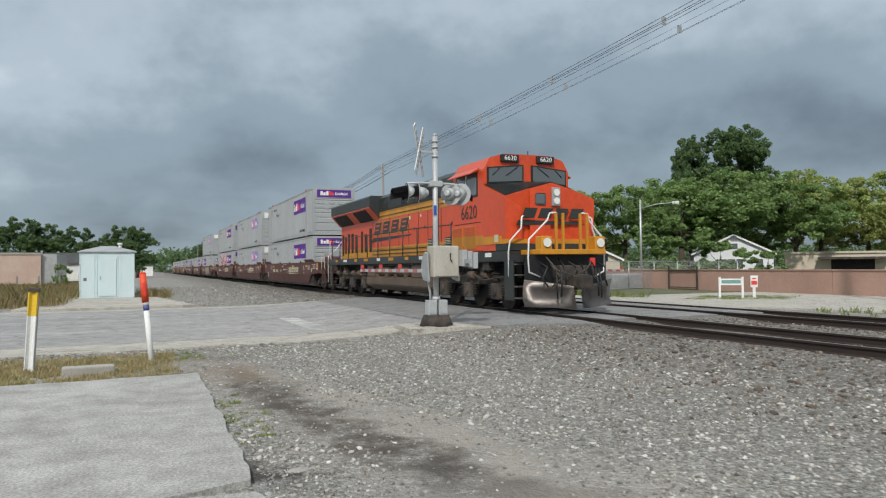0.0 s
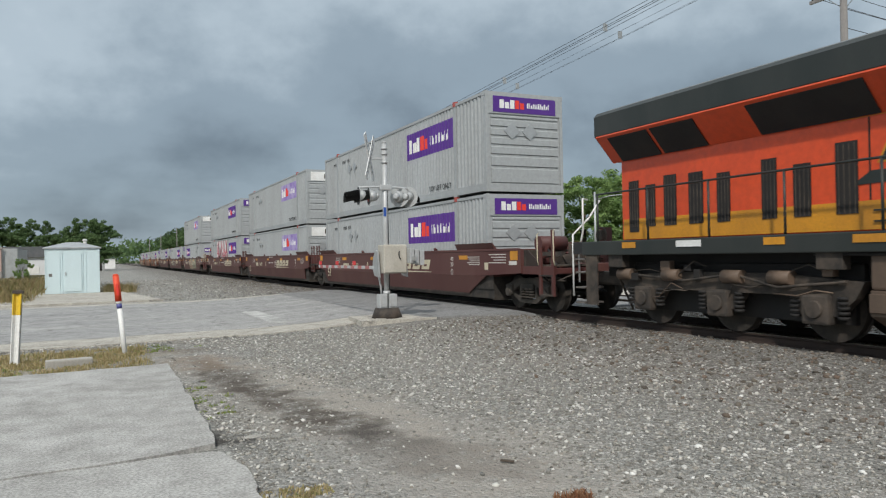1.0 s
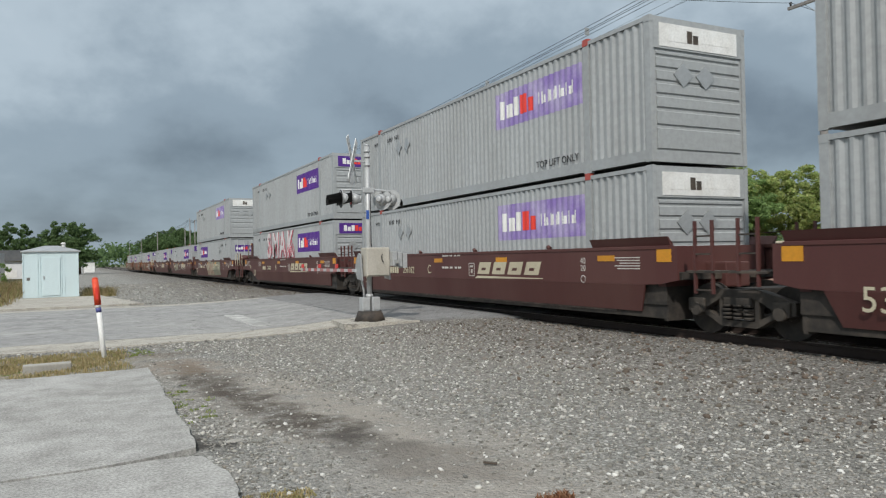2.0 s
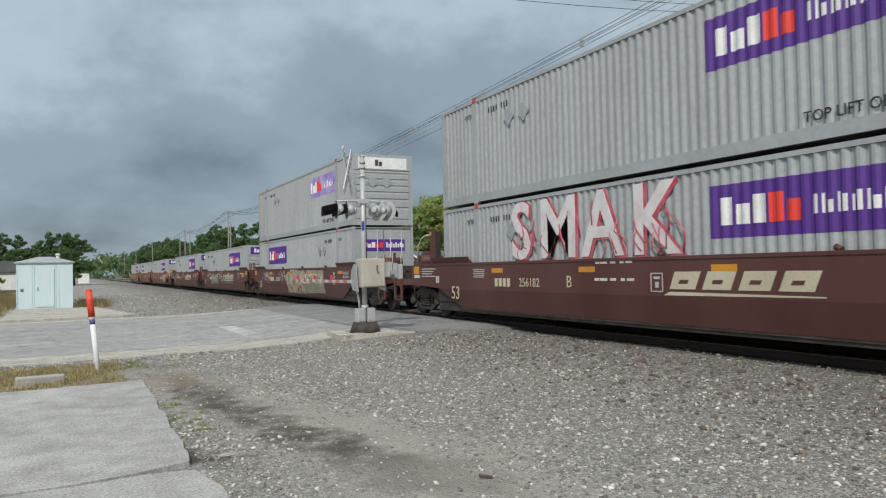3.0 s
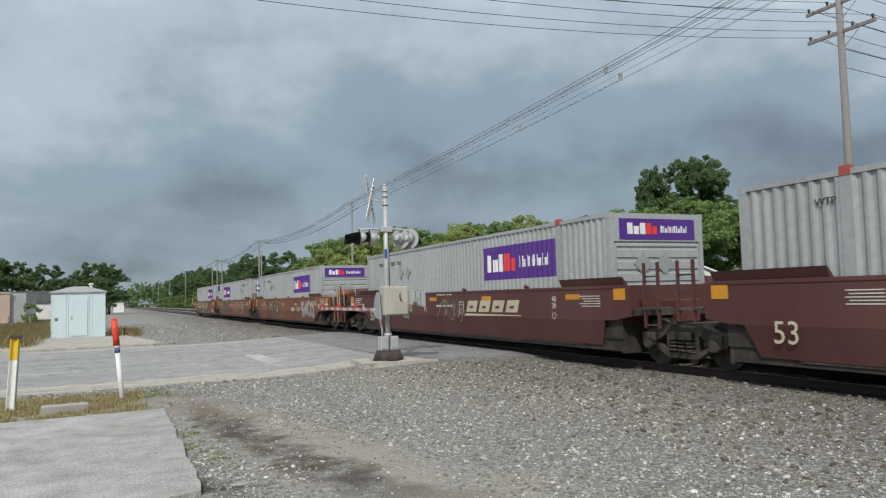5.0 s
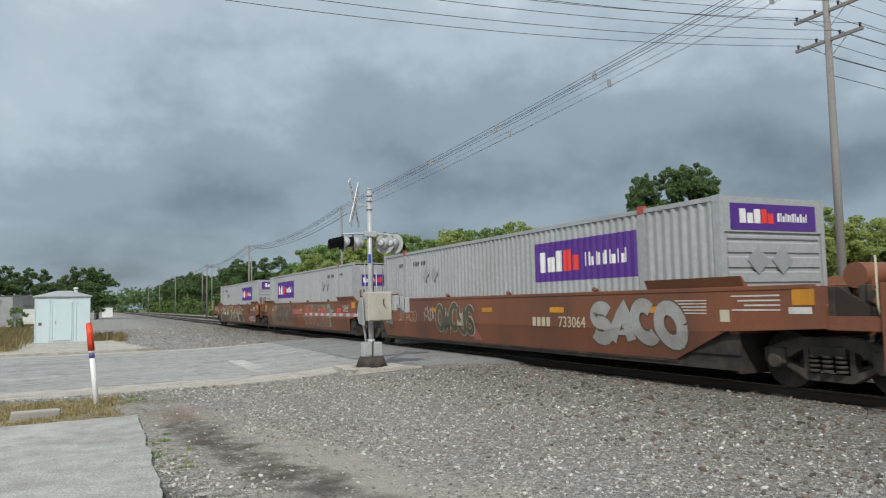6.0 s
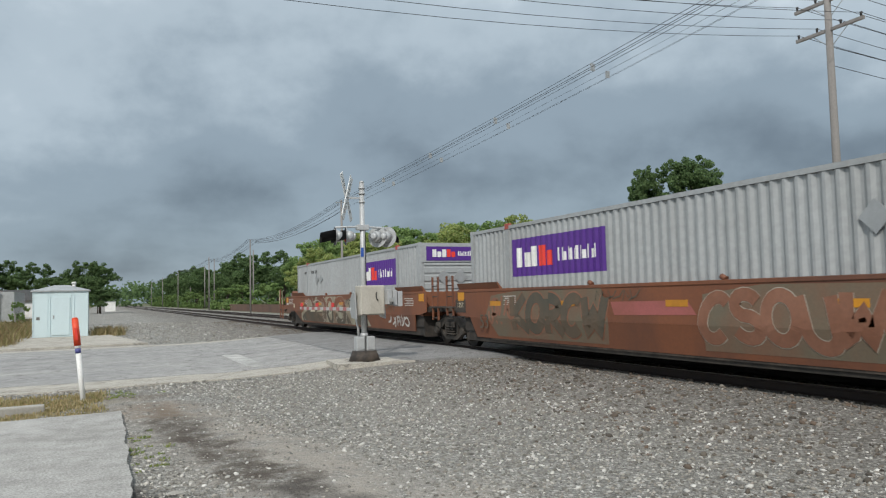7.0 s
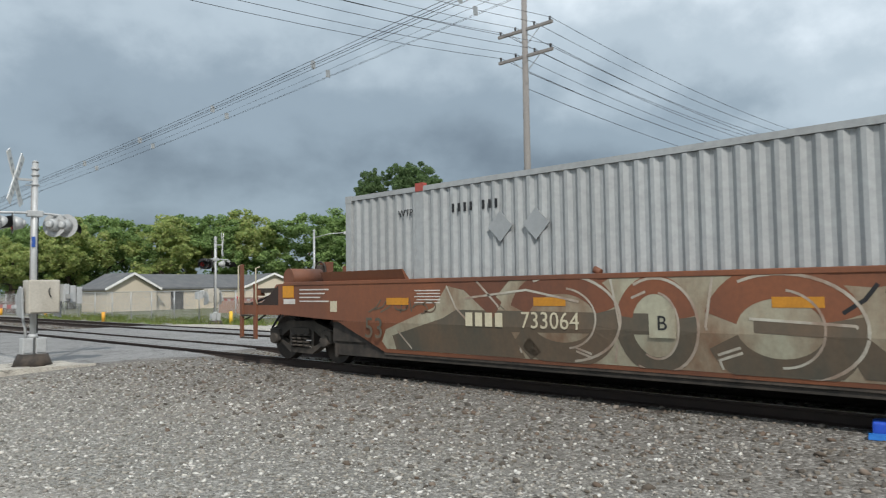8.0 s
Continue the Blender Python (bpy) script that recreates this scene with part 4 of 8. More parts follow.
        part("fuel_filler", pole((s * 1.35, 8.9, 1.38), (s * 1.38, 8.9, 1.52), 0.07), M_RED, tank)
    # two three-axle trucks
    for c in (4.15, 17.85):
        tr = part("truck_bolster", cube(-1.0, 1.0, c - 2.6, c + 2.6, 0.80, 1.25, bev=0.05), M_DARK, t)
        # dark block added for the shade between the wheels, closing the view through
        part("dark_backing", cube(-0.93, 0.93, c - 2.4, c + 2.4, 0.30, 0.85), M_DARK, t)
        for k in (-1, 0, 1):
            part("axle", pole((-1.05, c + k * 1.98, 0.535), (1.05, c + k * 1.98, 0.535), 0.09), M_GRIME, t)
            for s in (-1, 1):
                wheel(t, s * 0.77, c + k * 1.98, 0.535)
        for s in (-1, 1):
            bm = bm_()
            prism(bm, [(c - 2.75, 0.98), (c - 2.6, 0.72), (c - 2.3, 0.44), (c - 1.66, 0.44), (c - 1.45, 0.74), (c - 0.5, 0.74), (c - 0.32, 0.44), (c + 0.32, 0.44), (c + 0.5, 0.74), (c + 1.45, 0.74), (c + 1.66, 0.44), (c + 2.3, 0.44), (c + 2.6, 0.72), (c + 2.75, 0.98), (c + 1.2, 1.08), (c - 1.2, 1.08)], "x", s * 1.12 - 0.09, s * 1.12 + 0.09)
            fr = part("truck_frame", bm, M_GRIME, t, "dusty cast steel truck frame")
            for k in (-1, 0, 1):
                y = c + k * 1.98
                ax = part("axle_box", cube(s * 1.22 - 0.10, s * 1.22 + 0.10, y - 0.24, y + 0.24, 0.30, 0.78, bev=0.05), M_GRIME, fr, "dusty axle box")
                part("axle_cap", pole((s * 1.31, y, 0.54), (s * 1.36, y, 0.54), 0.15, 0.13, 16), M_GRIME, ax)
                for q in (-0.42, 0.42):
                    bm = bm_()
                    for j in range(5):
                        rod(bm, (s * 1.2, y + q, 0.40 + j * 0.075), (s * 1.2, y + q, 0.445 + j * 0.075), 0.085, 0.085, 12)
                    part("coil_spring", bm, M_DARK, fr)
            for k in (-1.55, -0.55, 0.95, 2.3):
                part("brake_cylinder", pole((s * 1.25, c + k, 1.02), (s * 1.25, c + k + 0.42, 1.02), 0.12, 0.12, 14), M_TANK, fr)
            part("brake_rod", bent(bm_(), [(s * 1.27, c - 2.5, 0.98), (s * 1.30, c - 1.3, 0.86), (s * 1.30, c - 0.4, 1.06), (s * 1.30, c + 0.8, 0.92), (s * 1.27, c + 2.4, 1.02)], 0.025), M_GRIME, fr)
            rr = random.Random(int(c * 10) + s)
            for k in range(9):
                y = c + rr.uniform(-2.5, 2.2)
                z = rr.uniform(0.72, 1.3)
                part("air_pipe", bent(bm_(), [(s * 1.24, y, z), (s * 1.30, y + 0.25, z + rr.uniform(-0.15, 0.15)), (s * 1.31, y + rr.uniform(0.4, 0.7), z + rr.uniform(-0.25, 0.12)), (s * 1.24, y + rr.uniform(0.7, 1.1), z + rr.uniform(-0.3, 0.1))], rr.uniform(0.007, 0.014), 6), M_TANK if k % 3 == 0 else M_GRIME, fr)
            for k in range(5):
                y, z = c + rr.uniform(-2.4, 2.2), rr.uniform(0.78, 1.12)
                part("bracket", cube(s * 1.24 - 0.07, s * 1.24 + 0.07, y, y + rr.uniform(0.12, 0.3), z, z + rr.uniform(0.1, 0.22), bev=0.015), M_TANK if k % 2 else M_DARK, fr)
            part("sand_pipe", bent(bm_(), [(s * 1.2, c + 2.5, 1.35), (s * 1.25, c + 2.75, 0.9), (s * 0.85, c + 2.8, 0.25)], 0.025), M_GRIME, fr)
    for s in (-1, 1):
        for y in (2.3, 6.4, 15.3, 20.3):
            part("hanging_box", cube(s * 1.32 - 0.1, s * 1.32 + 0.1, y, y + 0.45, 1.16, 1.44, bev=0.02), M_GRIME, t)
        part("pipe_run", bent(bm_(), [(s * 1.38, 6.2, 1.40), (s * 1.38, 10, 1.37), (s * 1.38, 15.8, 1.40)], 0.03), M_BLACK, t)
    part("underside", cube(-0.9, 0.9, 1.2, 21.4, 0.95, 1.42), M_DARK, t)
    MOVING.append((t, 19.0))


# corrugated sheet along y at a side, drawn from y0 to y1
PITCH, DEPTH = 0.223, 0.040
FLAT, SLOPE = 0.24, 0.26


def wave(y):
    k = (y / PITCH) % 1.0
    if k < FLAT:
        return 0.0
    if k < FLAT + SLOPE:
        return DEPTH * (k - FLAT) / SLOPE
    if k < 1.0 - SLOPE:
        return DEPTH
    return DEPTH * (1.0 - k) / SLOPE


def corrugated(bm, s, hw, y0, y1, z0, z1, out=0.0):
    cuts = sorted({y0, y1} | {(i + k) * PITCH for i in range(int(y0 / PITCH) - 1, int(y1 / PITCH) + 2) for k in (0.0, FLAT, FLAT + SLOPE, 1.0 - SLOPE) if y0 < (i + k) * PITCH < y1})
    lo = [bm.verts.new((s * (hw - wave(y) + out), y, z0)) for y in cuts]
    hi = [bm.verts.new((s * (hw - wave(y) + out), y, z1)) for y in cuts]
    for i in range(len(cuts) - 1):
        bm.faces.new((lo[i], lo[i + 1], hi[i + 1], hi[i]))
    return bm


LETTERS = ((0.00, 0.36, 0.50, 0), (0.42, 0.76, 0.36, 0), (0.82, 1.18, 0.50, 0), (1.22, 1.56, 0.50, 1), (1.60, 1.94, 0.36, 1))


def sign_blocks(add, parent, width, film):
    """The carrier's sign as plain notched blocks: five bold ones, then a row of small ones. add(u0, u1, v0, v1, mat, name) draws one."""
    k = width / 3.9

    for u0, u1, tall, red in LETTERS:
        mat = (M_GRIME if film is M_WHITE else M_RED) if red else M_WHITE
        a, b = 0.26 + u0 * 0.86, 0.26 + u1 * 0.86
        add(k * a, k * (b - 0.02), -0.25 * k, (tall - 0.25) * k, mat, "sign_block")
    u = 2.12
    for w, h in ((0.10, 0.31), (0.05, 0.31), (0.10, 0.20), (0.045, 0.31), (0.08, 0.27), (0.045, 0.25), (0.08, 0.31), (0.06, 0.31), (0.10, 0.20), (0.10, 0.31), (0.09, 0.20), (0.045, 0.31)):
        add(k * u, k * (u + w), -0.17 * k, (-0.17 + h) * k, M_WHITE, "sign_block")
        u += w + 0.055


def container(film, end_film, label):
    t = thing("container", label, "container", group="containers on the train")
    H, L, W = 2.86, 16.15, 1.295
    for s in (-1, 1):
        bm = bm_()
        corrugated(bm, s, W, 0.12, L - 0.12, 0.23, H - 0.09)
        part("side_panel", bm, M_BOX, t, "pale grey corrugated steel side")
        part("top_rail", cube(s * (W - 0.02) - 0.028, s * (W - 0.02) + 0.028, 0.1, L - 0.1, H - 0.085, H), M_BOX, t)
        part("bottom_rail", cube(s * (W - 0.025) - 0.03, s * (W - 0.025) + 0.03, 0.1, L - 0.1, 0.02, 0.24), M_BOX, t)
        for y in (0.0, 1.90, L - 2.10, L - 0.16):
            wide = 0.16 if y in (0.0, L - 0.16) else 0.20
            post = part("corner_post", cube(s * (W - 0.04) - 0.05, s * (W - 0.04) + 0.05, y, y + wide, 0.0, H), M_BOX, t)
            if wide == 0.20:
                part("lift_casting", cube(s * (W - 0.03) - 0.05, s * (W - 0.03) + 0.05, y + 0.01, y + wide - 0.01, H - 0.09, H + 0.055), M_CAST, post, "red marked lifting casting")
                part("lower_casting", cube(s * (W - 0.03) - 0.05, s * (W - 0.03) + 0.05, y - 0.01, y + wide + 0.01, -0.02, 0.12), M_BOX, post)
            else:
                part("casting", cube(s * (W - 0.03) - 0.046, s * (W - 0.03) + 0.046, y - 0.006, y + wide + 0.006, H - 0.12, H + 0.01), M_BOX, post)
        # sign film follows the corrugation
        a, b = 2.18, 5.92
        bm = bm_()
        corrugated(bm, s, W, a, b, 1.56, 2.48, 0.004)
        sign = part("sign", bm, film, t, "purple carrier sign on the side")

        def add(u0, u1, v0, v1, mat, name, s=s, sign=sign):
            y0, y1 = (b - u0, b - u1) if s < 0 else (a + u0, a + u1)
            bm = bm_()
            corrugated(bm, s, W, min(y0, y1), max(y0, y1), 2.02 + v0, 2.02 + v1, 0.008)
            part(name, bm, mat, sign)
        sign_blocks(add, sign, 3.72, film)
        # two placard holders and marks near the door end
        for y in (11.7, 12.38):
            bm = bm_()
            c = (y, 2.05)
            prism(bm, [(c[0] - 0.24, c[1]), (c[0], c[1] - 0.24), (c[0] + 0.24, c[1]), (c[0], c[1] + 0.24)], "x", s * (W + 0.012) - 0.01, s * (W + 0.012) + 0.01)
            part("placard_holder", bm, M_GALV, t, "diamond metal placard holder")
        face = FACE_LEFT if s < 0 else pose(0, 0, 0, 90, 0, 90)
        words("WTP", 0.17, M_BLACK, "marking", t, Matrix.Translation((s * (W + 0.008), 14.5, 2.42)) @ face, 0.003)
        for k in range(8):
            if k != 4:
                part("number_bar", cube(s * (W + 0.004) - 0.003, s * (W + 0.004) + 0.003, 13.35 - k * 0.13, 13.40 - k * 0.13, 2.35, 2.49), M_BLACK, t)
        words("TOP LIFT ONLY", 0.24, M_BLACK, "marking", t, Matrix.Translation((s * (W + 0.008), 3.15, 0.39)) @ face, 0.003)
    part("roof", cube(-W + 0.03, W - 0.03, 0.06, L - 0.06, H - 0.05, H - 0.012), M_BOX, t)
    part("floor", cube(-W + 0.05, W - 0.05, 0.05, L - 0.05, 0.03, 0.14), M_BOXDARK, t)
    # closed end with pressed ribs
    end = part("end_wall", cube(-W + 0.03, W - 0.03, 0.035, 0.07, 0.1, H - 0.05), M_BOX, t, "pale grey ribbed end wall")
    part("end_header", cube(-W + 0.093, W - 0.093, 0.0, 0.06, H - 0.62, H - 0.0), M_BOX, end)
    part("end_sill", cube(-W + 0.093, W - 0.093, 0.0, 0.06, 0.0, 0.2), M_BOX, end)
    for z, h in ((0.24, 0.44), (0.72, 0.30), (1.06, 0.24), (1.34, 0.22), (1.60, 0.22), (1.86, 0.22), (2.10, 0.10)):
        bm = bm_()
        prism(bm, [(0.04, z), (0.004, z + 0.03), (0.004, z + h - 0.03), (0.04, z + h)], "x", -W + 0.16, W - 0.16)
        part("end_rib", bm, M_BOX, end)
    es = part("end_sign", cube(-1.06, 1.06, -0.012, 0.0, H - 0.58, H - 0.12), end_film, end, "carrier sign on the end wall")

    def add_end(u0, u1, v0, v1, mat, name):
        part(name, cube(-0.98 + u0, -0.98 + u1, -0.018, -0.012, H - 0.34 + v0, H - 0.34 + v1), mat, es)
    sign_blocks(add_end, es, 1.94, end_film)
    for x in (-0.45, 0.15):
        bm = bm_()
        prism(bm, [(x - 0.26, 1.75), (x, 1.50), (x + 0.26, 1.75), (x, 2.0)], "y", -0.02, -0.004)
        part("placard_holder", bm, M_GALV, end)
    # door end
    for s in (-1, 1):
        d = part("door", cube(min(s * 0.015, s * (W - 0.1)), max(s * 0.015, s * (W - 0.1)), L - 0.07, L - 0.02, 0.14, H - 0.1), M_BOX, t, "pale grey container door")
        for x in (0.28, 0.78):
            part("lock_rod", pole((s * x, L + 0.0, 0.1), (s * x, L + 0.0, H - 0.08), 0.022, 0.022, 8), M_GALV, d)
            part("rod_handle", cube(s * x - 0.02, s * x + 0.25, L + 0.0, L + 0.03, 1.08, 1.12), M_GALV, d)
        ds = part("door_sign", cube(min(s * 0.02, s * 0.92), max(s * 0.02, s * 0.92), L - 0.022, L - 0.014, H - 0.98, H - 0.50), M_PURPLE, d, "purple carrier sign on the door")
        for k in range(5 if s > 0 else 8):
            w = 0.145 if s > 0 else 0.07
            x = 0.86 - k * (0.17 if s > 0 else 0.10) if s > 0 else -0.10 - k * 0.10
            part("sign_block", cube(x - w, x, L - 0.014, L - 0.008, H - 0.83, H - (0.62 if k % 2 == 0 else 0.68)), M_RED if (s > 0 and k > 2) else M_WHITE, ds)
        part("hinge", cube(s * (W - 0.1) - 0.03, s * (W - 0.1) + 0.03, L - 0.05, L + 0.01, 0.5, 0.62), M_BOXDARK, d)
    return t


SIDE_X = 1.45


def face_x(z):
    """The well's side leans in below its crease."""
    return SIDE_X if z > 0.88 else SIDE_X - 0.10 * (0.88 - z) / 0.53


def ribbon(bm, pts, w, lift):
    """A painted stroke on the near side of a well, pts are (y, z)."""
    prev = None
    for i, (y, z) in enumerate(pts):
        a, b = pts[max(0, i - 1)], pts[min(len(pts) - 1, i + 1)]
        d = Vector((b[0] - a[0], b[1] - a[1]))
        d = d.normalized() if d.length else Vector((1, 0))
        q = []
        for k in (-1, 1):
            yy, zz = y - k * d.y * w / 2, z + k * d.x * w / 2
            zz = min(1.585, max(0.40, zz))
            q.append(bm.verts.new((-(face_x(zz) + lift), yy, zz)))
        if prev:
            bm.faces.new((prev[0], prev[1], q[1], q[0]))
        prev = q


def arc(cy, cz, ry, rz, a0, a1, n=14):
    return [(cy + ry * math.cos(radians(a0 + (a1 - a0) * i / n)), cz + rz * math.sin(radians(a0 + (a1 - a0) * i / n))) for i in range(n + 1)]


def patch(bm, outline, lift):
    """A filled painted shape: an outline in (y, z), cut at the crease."""
    def put(pts):
        if len(pts) > 2:
            bm.faces.new([bm.verts.new((-(face_x(z) + lift), y, z)) for y, z in pts])
    for keep in (1, -1):
        out = []
        for (y0, z0), (y1, z1) in zip(outline, outline[1:] + outline[:1]):
            a, b = keep * (z0 - 0.88), keep * (z1 - 0.88)
            if a >= 0:
                out.append((y0, z0))
            if a * b < 0:
                k = a / (a - b)
                out.append((y0 + (y1 - y0) * k, 0.88))
        put(out)


M_PAINTW = worn("white_spray_paint", (0.60, 0.58, 0.54), (0.35, 0.30, 0.26), 0.7, amount=0.6, big=1.5, bump=0.02)
M_PAINTG = worn("grey_green_spray_paint", (0.27, 0.28, 0.20), (0.16, 0.15, 0.11), 0.7, amount=0.7, big=1.2, bump=0.02)
M_PAINTD = worn("dark_spray_paint", (0.075, 0.072, 0.055), (0.16, 0.10, 0.06), 0.7, amount=0.8, big=0.9, fine=14, bump=0.02, streak=2)
M_PAINTM = worn("moss_green_spray_paint", (0.06, 0.075, 0.045), (0.14, 0.10, 0.06), 0.7, amount=0.6, big=1.5, bump=0.02)
M_PAINTU = worn("brownish_grey_spray_paint", (0.15, 0.125, 0.085), (0.20, 0.10, 0.06), 0.7, amount=0.8, big=1.0, bump=0.02)
M_CRIMSON = worn("crimson_spray_paint", (0.42, 0.035, 0.075), (0.55, 0.25, 0.27), 0.7, amount=0.7, big=2.0, bump=0.02)
M_PAINTV = worn("thin_white_spray_paint", (0.66, 0.65, 0.64), (0.50, 0.36, 0.37), 0.65, amount=0.6, big=2.2, fine=18, bump=0.02, streak=3)
M_SILVER = worn("silver_spray_paint", (0.36, 0.355, 0.34), (0.24, 0.19, 0.15), 0.5, 0.1, amount=0.6, big=1.6, fine=16, bump=0.02)
M_PAINTP = worn("pink_spray_paint", (0.36, 0.11, 0.10), (0.22, 0.08, 0.05), 0.7, amount=0.6, big=1.5, bump=0.02)
M_PAINTC = worn("pale_sage_spray_paint", (0.36, 0.345, 0.255), (0.19, 0.115, 0.07), 0.7, amount=1.0, big=1.1, fine=14, bump=0.02, streak=2)


M_PAINTK = worn("cream_spray_paint", (0.40, 0.33, 0.245), (0.27, 0.15, 0.09), 0.7, amount=0.8, big=1.4, fine=14, bump=0.02)
M_PAINTS = worn("salmon_spray_paint", (0.265, 0.125, 0.078), (0.18, 0.072, 0.038), 0.7, amount=0.8, big=1.2, fine=14, bump=0.02)
M_PAINTT = worn("teal_spray_paint", (0.16, 0.30, 0.27), (0.24, 0.13, 0.08), 0.7, amount=0.7, big=1.5, bump=0.02)
M_PAINTL = worn("worn_pale_spray_paint", (0.46, 0.44, 0.37), (0.22, 0.12, 0.075), 0.7, amount=0.95, big=1.3, fine=10, bump=0.02, streak=2)


def stroke(car, pts, w, lift, mat, name="graffiti_outline", label="sprayed graffiti stroke"):
    bm = bm_()
    ribbon(bm, pts, w, lift)
    return part(name, bm, mat, car, label)


def fill(car, outline, lift, mat, label):
    bm = bm_()
    patch(bm, outline, lift)
    part("graffiti", bm, mat, car, label)


GLYPHS = {
    "loop": [arc(0.5, 0.5, 0.36, 0.40, 0, 360, 18)],
    "hook": [arc(0.5, 0.5, 0.36, 0.40, 45, 315, 16)],
    "snake": [arc(0.52, 0.70, 0.30, 0.20, 20, 270, 10) + arc(0.48, 0.30, 0.32, 0.21, 90, -160, 10)],
    "tent": [[(0.12, 0.06), (0.50, 0.92), (0.88, 0.06)], [(0.30, 0.36), (0.72, 0.36)]],
    "fork": [[(0.18, 0.94), (0.18, 0.06)], [(0.84, 0.94), (0.22, 0.46), (0.90, 0.06)]],
    "flag": [[(0.20, 0.06), (0.20, 0.90)], arc(0.30, 0.70, 0.46, 0.22, 90, -90, 10), [(0.40, 0.46), (0.88, 0.06)]],
    "cup": [[(0.16, 0.94), (0.18, 0.40)] + arc(0.5, 0.36, 0.32, 0.28, 180, 360, 10) + [(0.84, 0.94)]],
    "mast": [[(0.50, 0.92), (0.50, 0.08)], [(0.10, 0.90), (0.90, 0.90)]],
    "comb": [[(0.86, 0.90), (0.20, 0.90), (0.20, 0.08), (0.86, 0.08)], [(0.24, 0.50), (0.70, 0.50)]],
    "wave": [[(0.10, 0.92), (0.30, 0.10), (0.50, 0.66), (0.70, 0.10), (0.90, 0.92)]],
}


def fat_letters(car, y_start, y_end, z0, z1, forms, inside, line, weight=0.20, rim=0.05, lift=0.004):
    """Fat sprayed letter forms of thick strokes, read towards -y, each with a rim of another colour."""
    w = (y_start - y_end) / len(forms)
    r = random.Random(len(forms) * 7 + int(y_start * 10))
    for i, f in enumerate(forms):
        lean, up = r.uniform(-0.30, 0.34), r.uniform(-0.04, 0.04)
        for k, pts in enumerate(GLYPHS[f]):
            q = []
            for u, v in pts:
                z = z0 + (0.14 + 0.72 * v + up) * (z1 - z0)
                q.append((y_start - w * (i - 0.10 + 1.20 * u + lean * (v - 0.5)), z))
            # finer steps give rounder turns
            fine = [(a[0] + (b[0] - a[0]) * j / 4, a[1] + (b[1] - a[1]) * j / 4) for a, b in zip(q, q[1:]) for j in range(4)] + [q[-1]]
            d = 0.0004 * (2 * i + k)
            stroke(car, fine, weight + 2 * rim, lift + d, line, "graffiti_outline", "sprayed letter outline")
            stroke(car, fine, weight, lift + 0.006 + d, inside, "graffiti", "fat sprayed letter form")


def tag_scrawl(car, y0, y1, z0, z1, line, seed, w=0.028):
    """A quick handwritten scrawl of loops and spikes."""
    r = random.Random(seed)
    y = y0
    while y < y1:
        k = r.randrange(3)
        h = z1 - z0
        if k == 0:
            stroke(car, arc(y, z0 + h * r.uniform(0.3, 0.7), r.uniform(0.08, 0.2), h * r.uniform(0.2, 0.4), r.uniform(0, 90), r.uniform(260, 380)), w, 0.007, line, "tag_scrawl", "sprayed scrawl")
        elif k == 1:
            stroke(car, [(y, z0 + r.uniform(0, 0.2) * h), (y + 0.05, z1), (y + 0.12, z0 + 0.3 * h), (y + 0.22, z1 - 0.1 * h), (y + 0.28, z0)], w, 0.007, line, "tag_scrawl", "sprayed scrawl")
        else:
            stroke(car, [(y, z1 - 0.2 * h * r.random()), (y + 0.12, z0 + 0.4 * h), (y + 0.34, z0 + 0.3 * h * r.random())], w, 0.007, line, "tag_scrawl", "sprayed scrawl")
        y += r.uniform(0.14, 0.26)


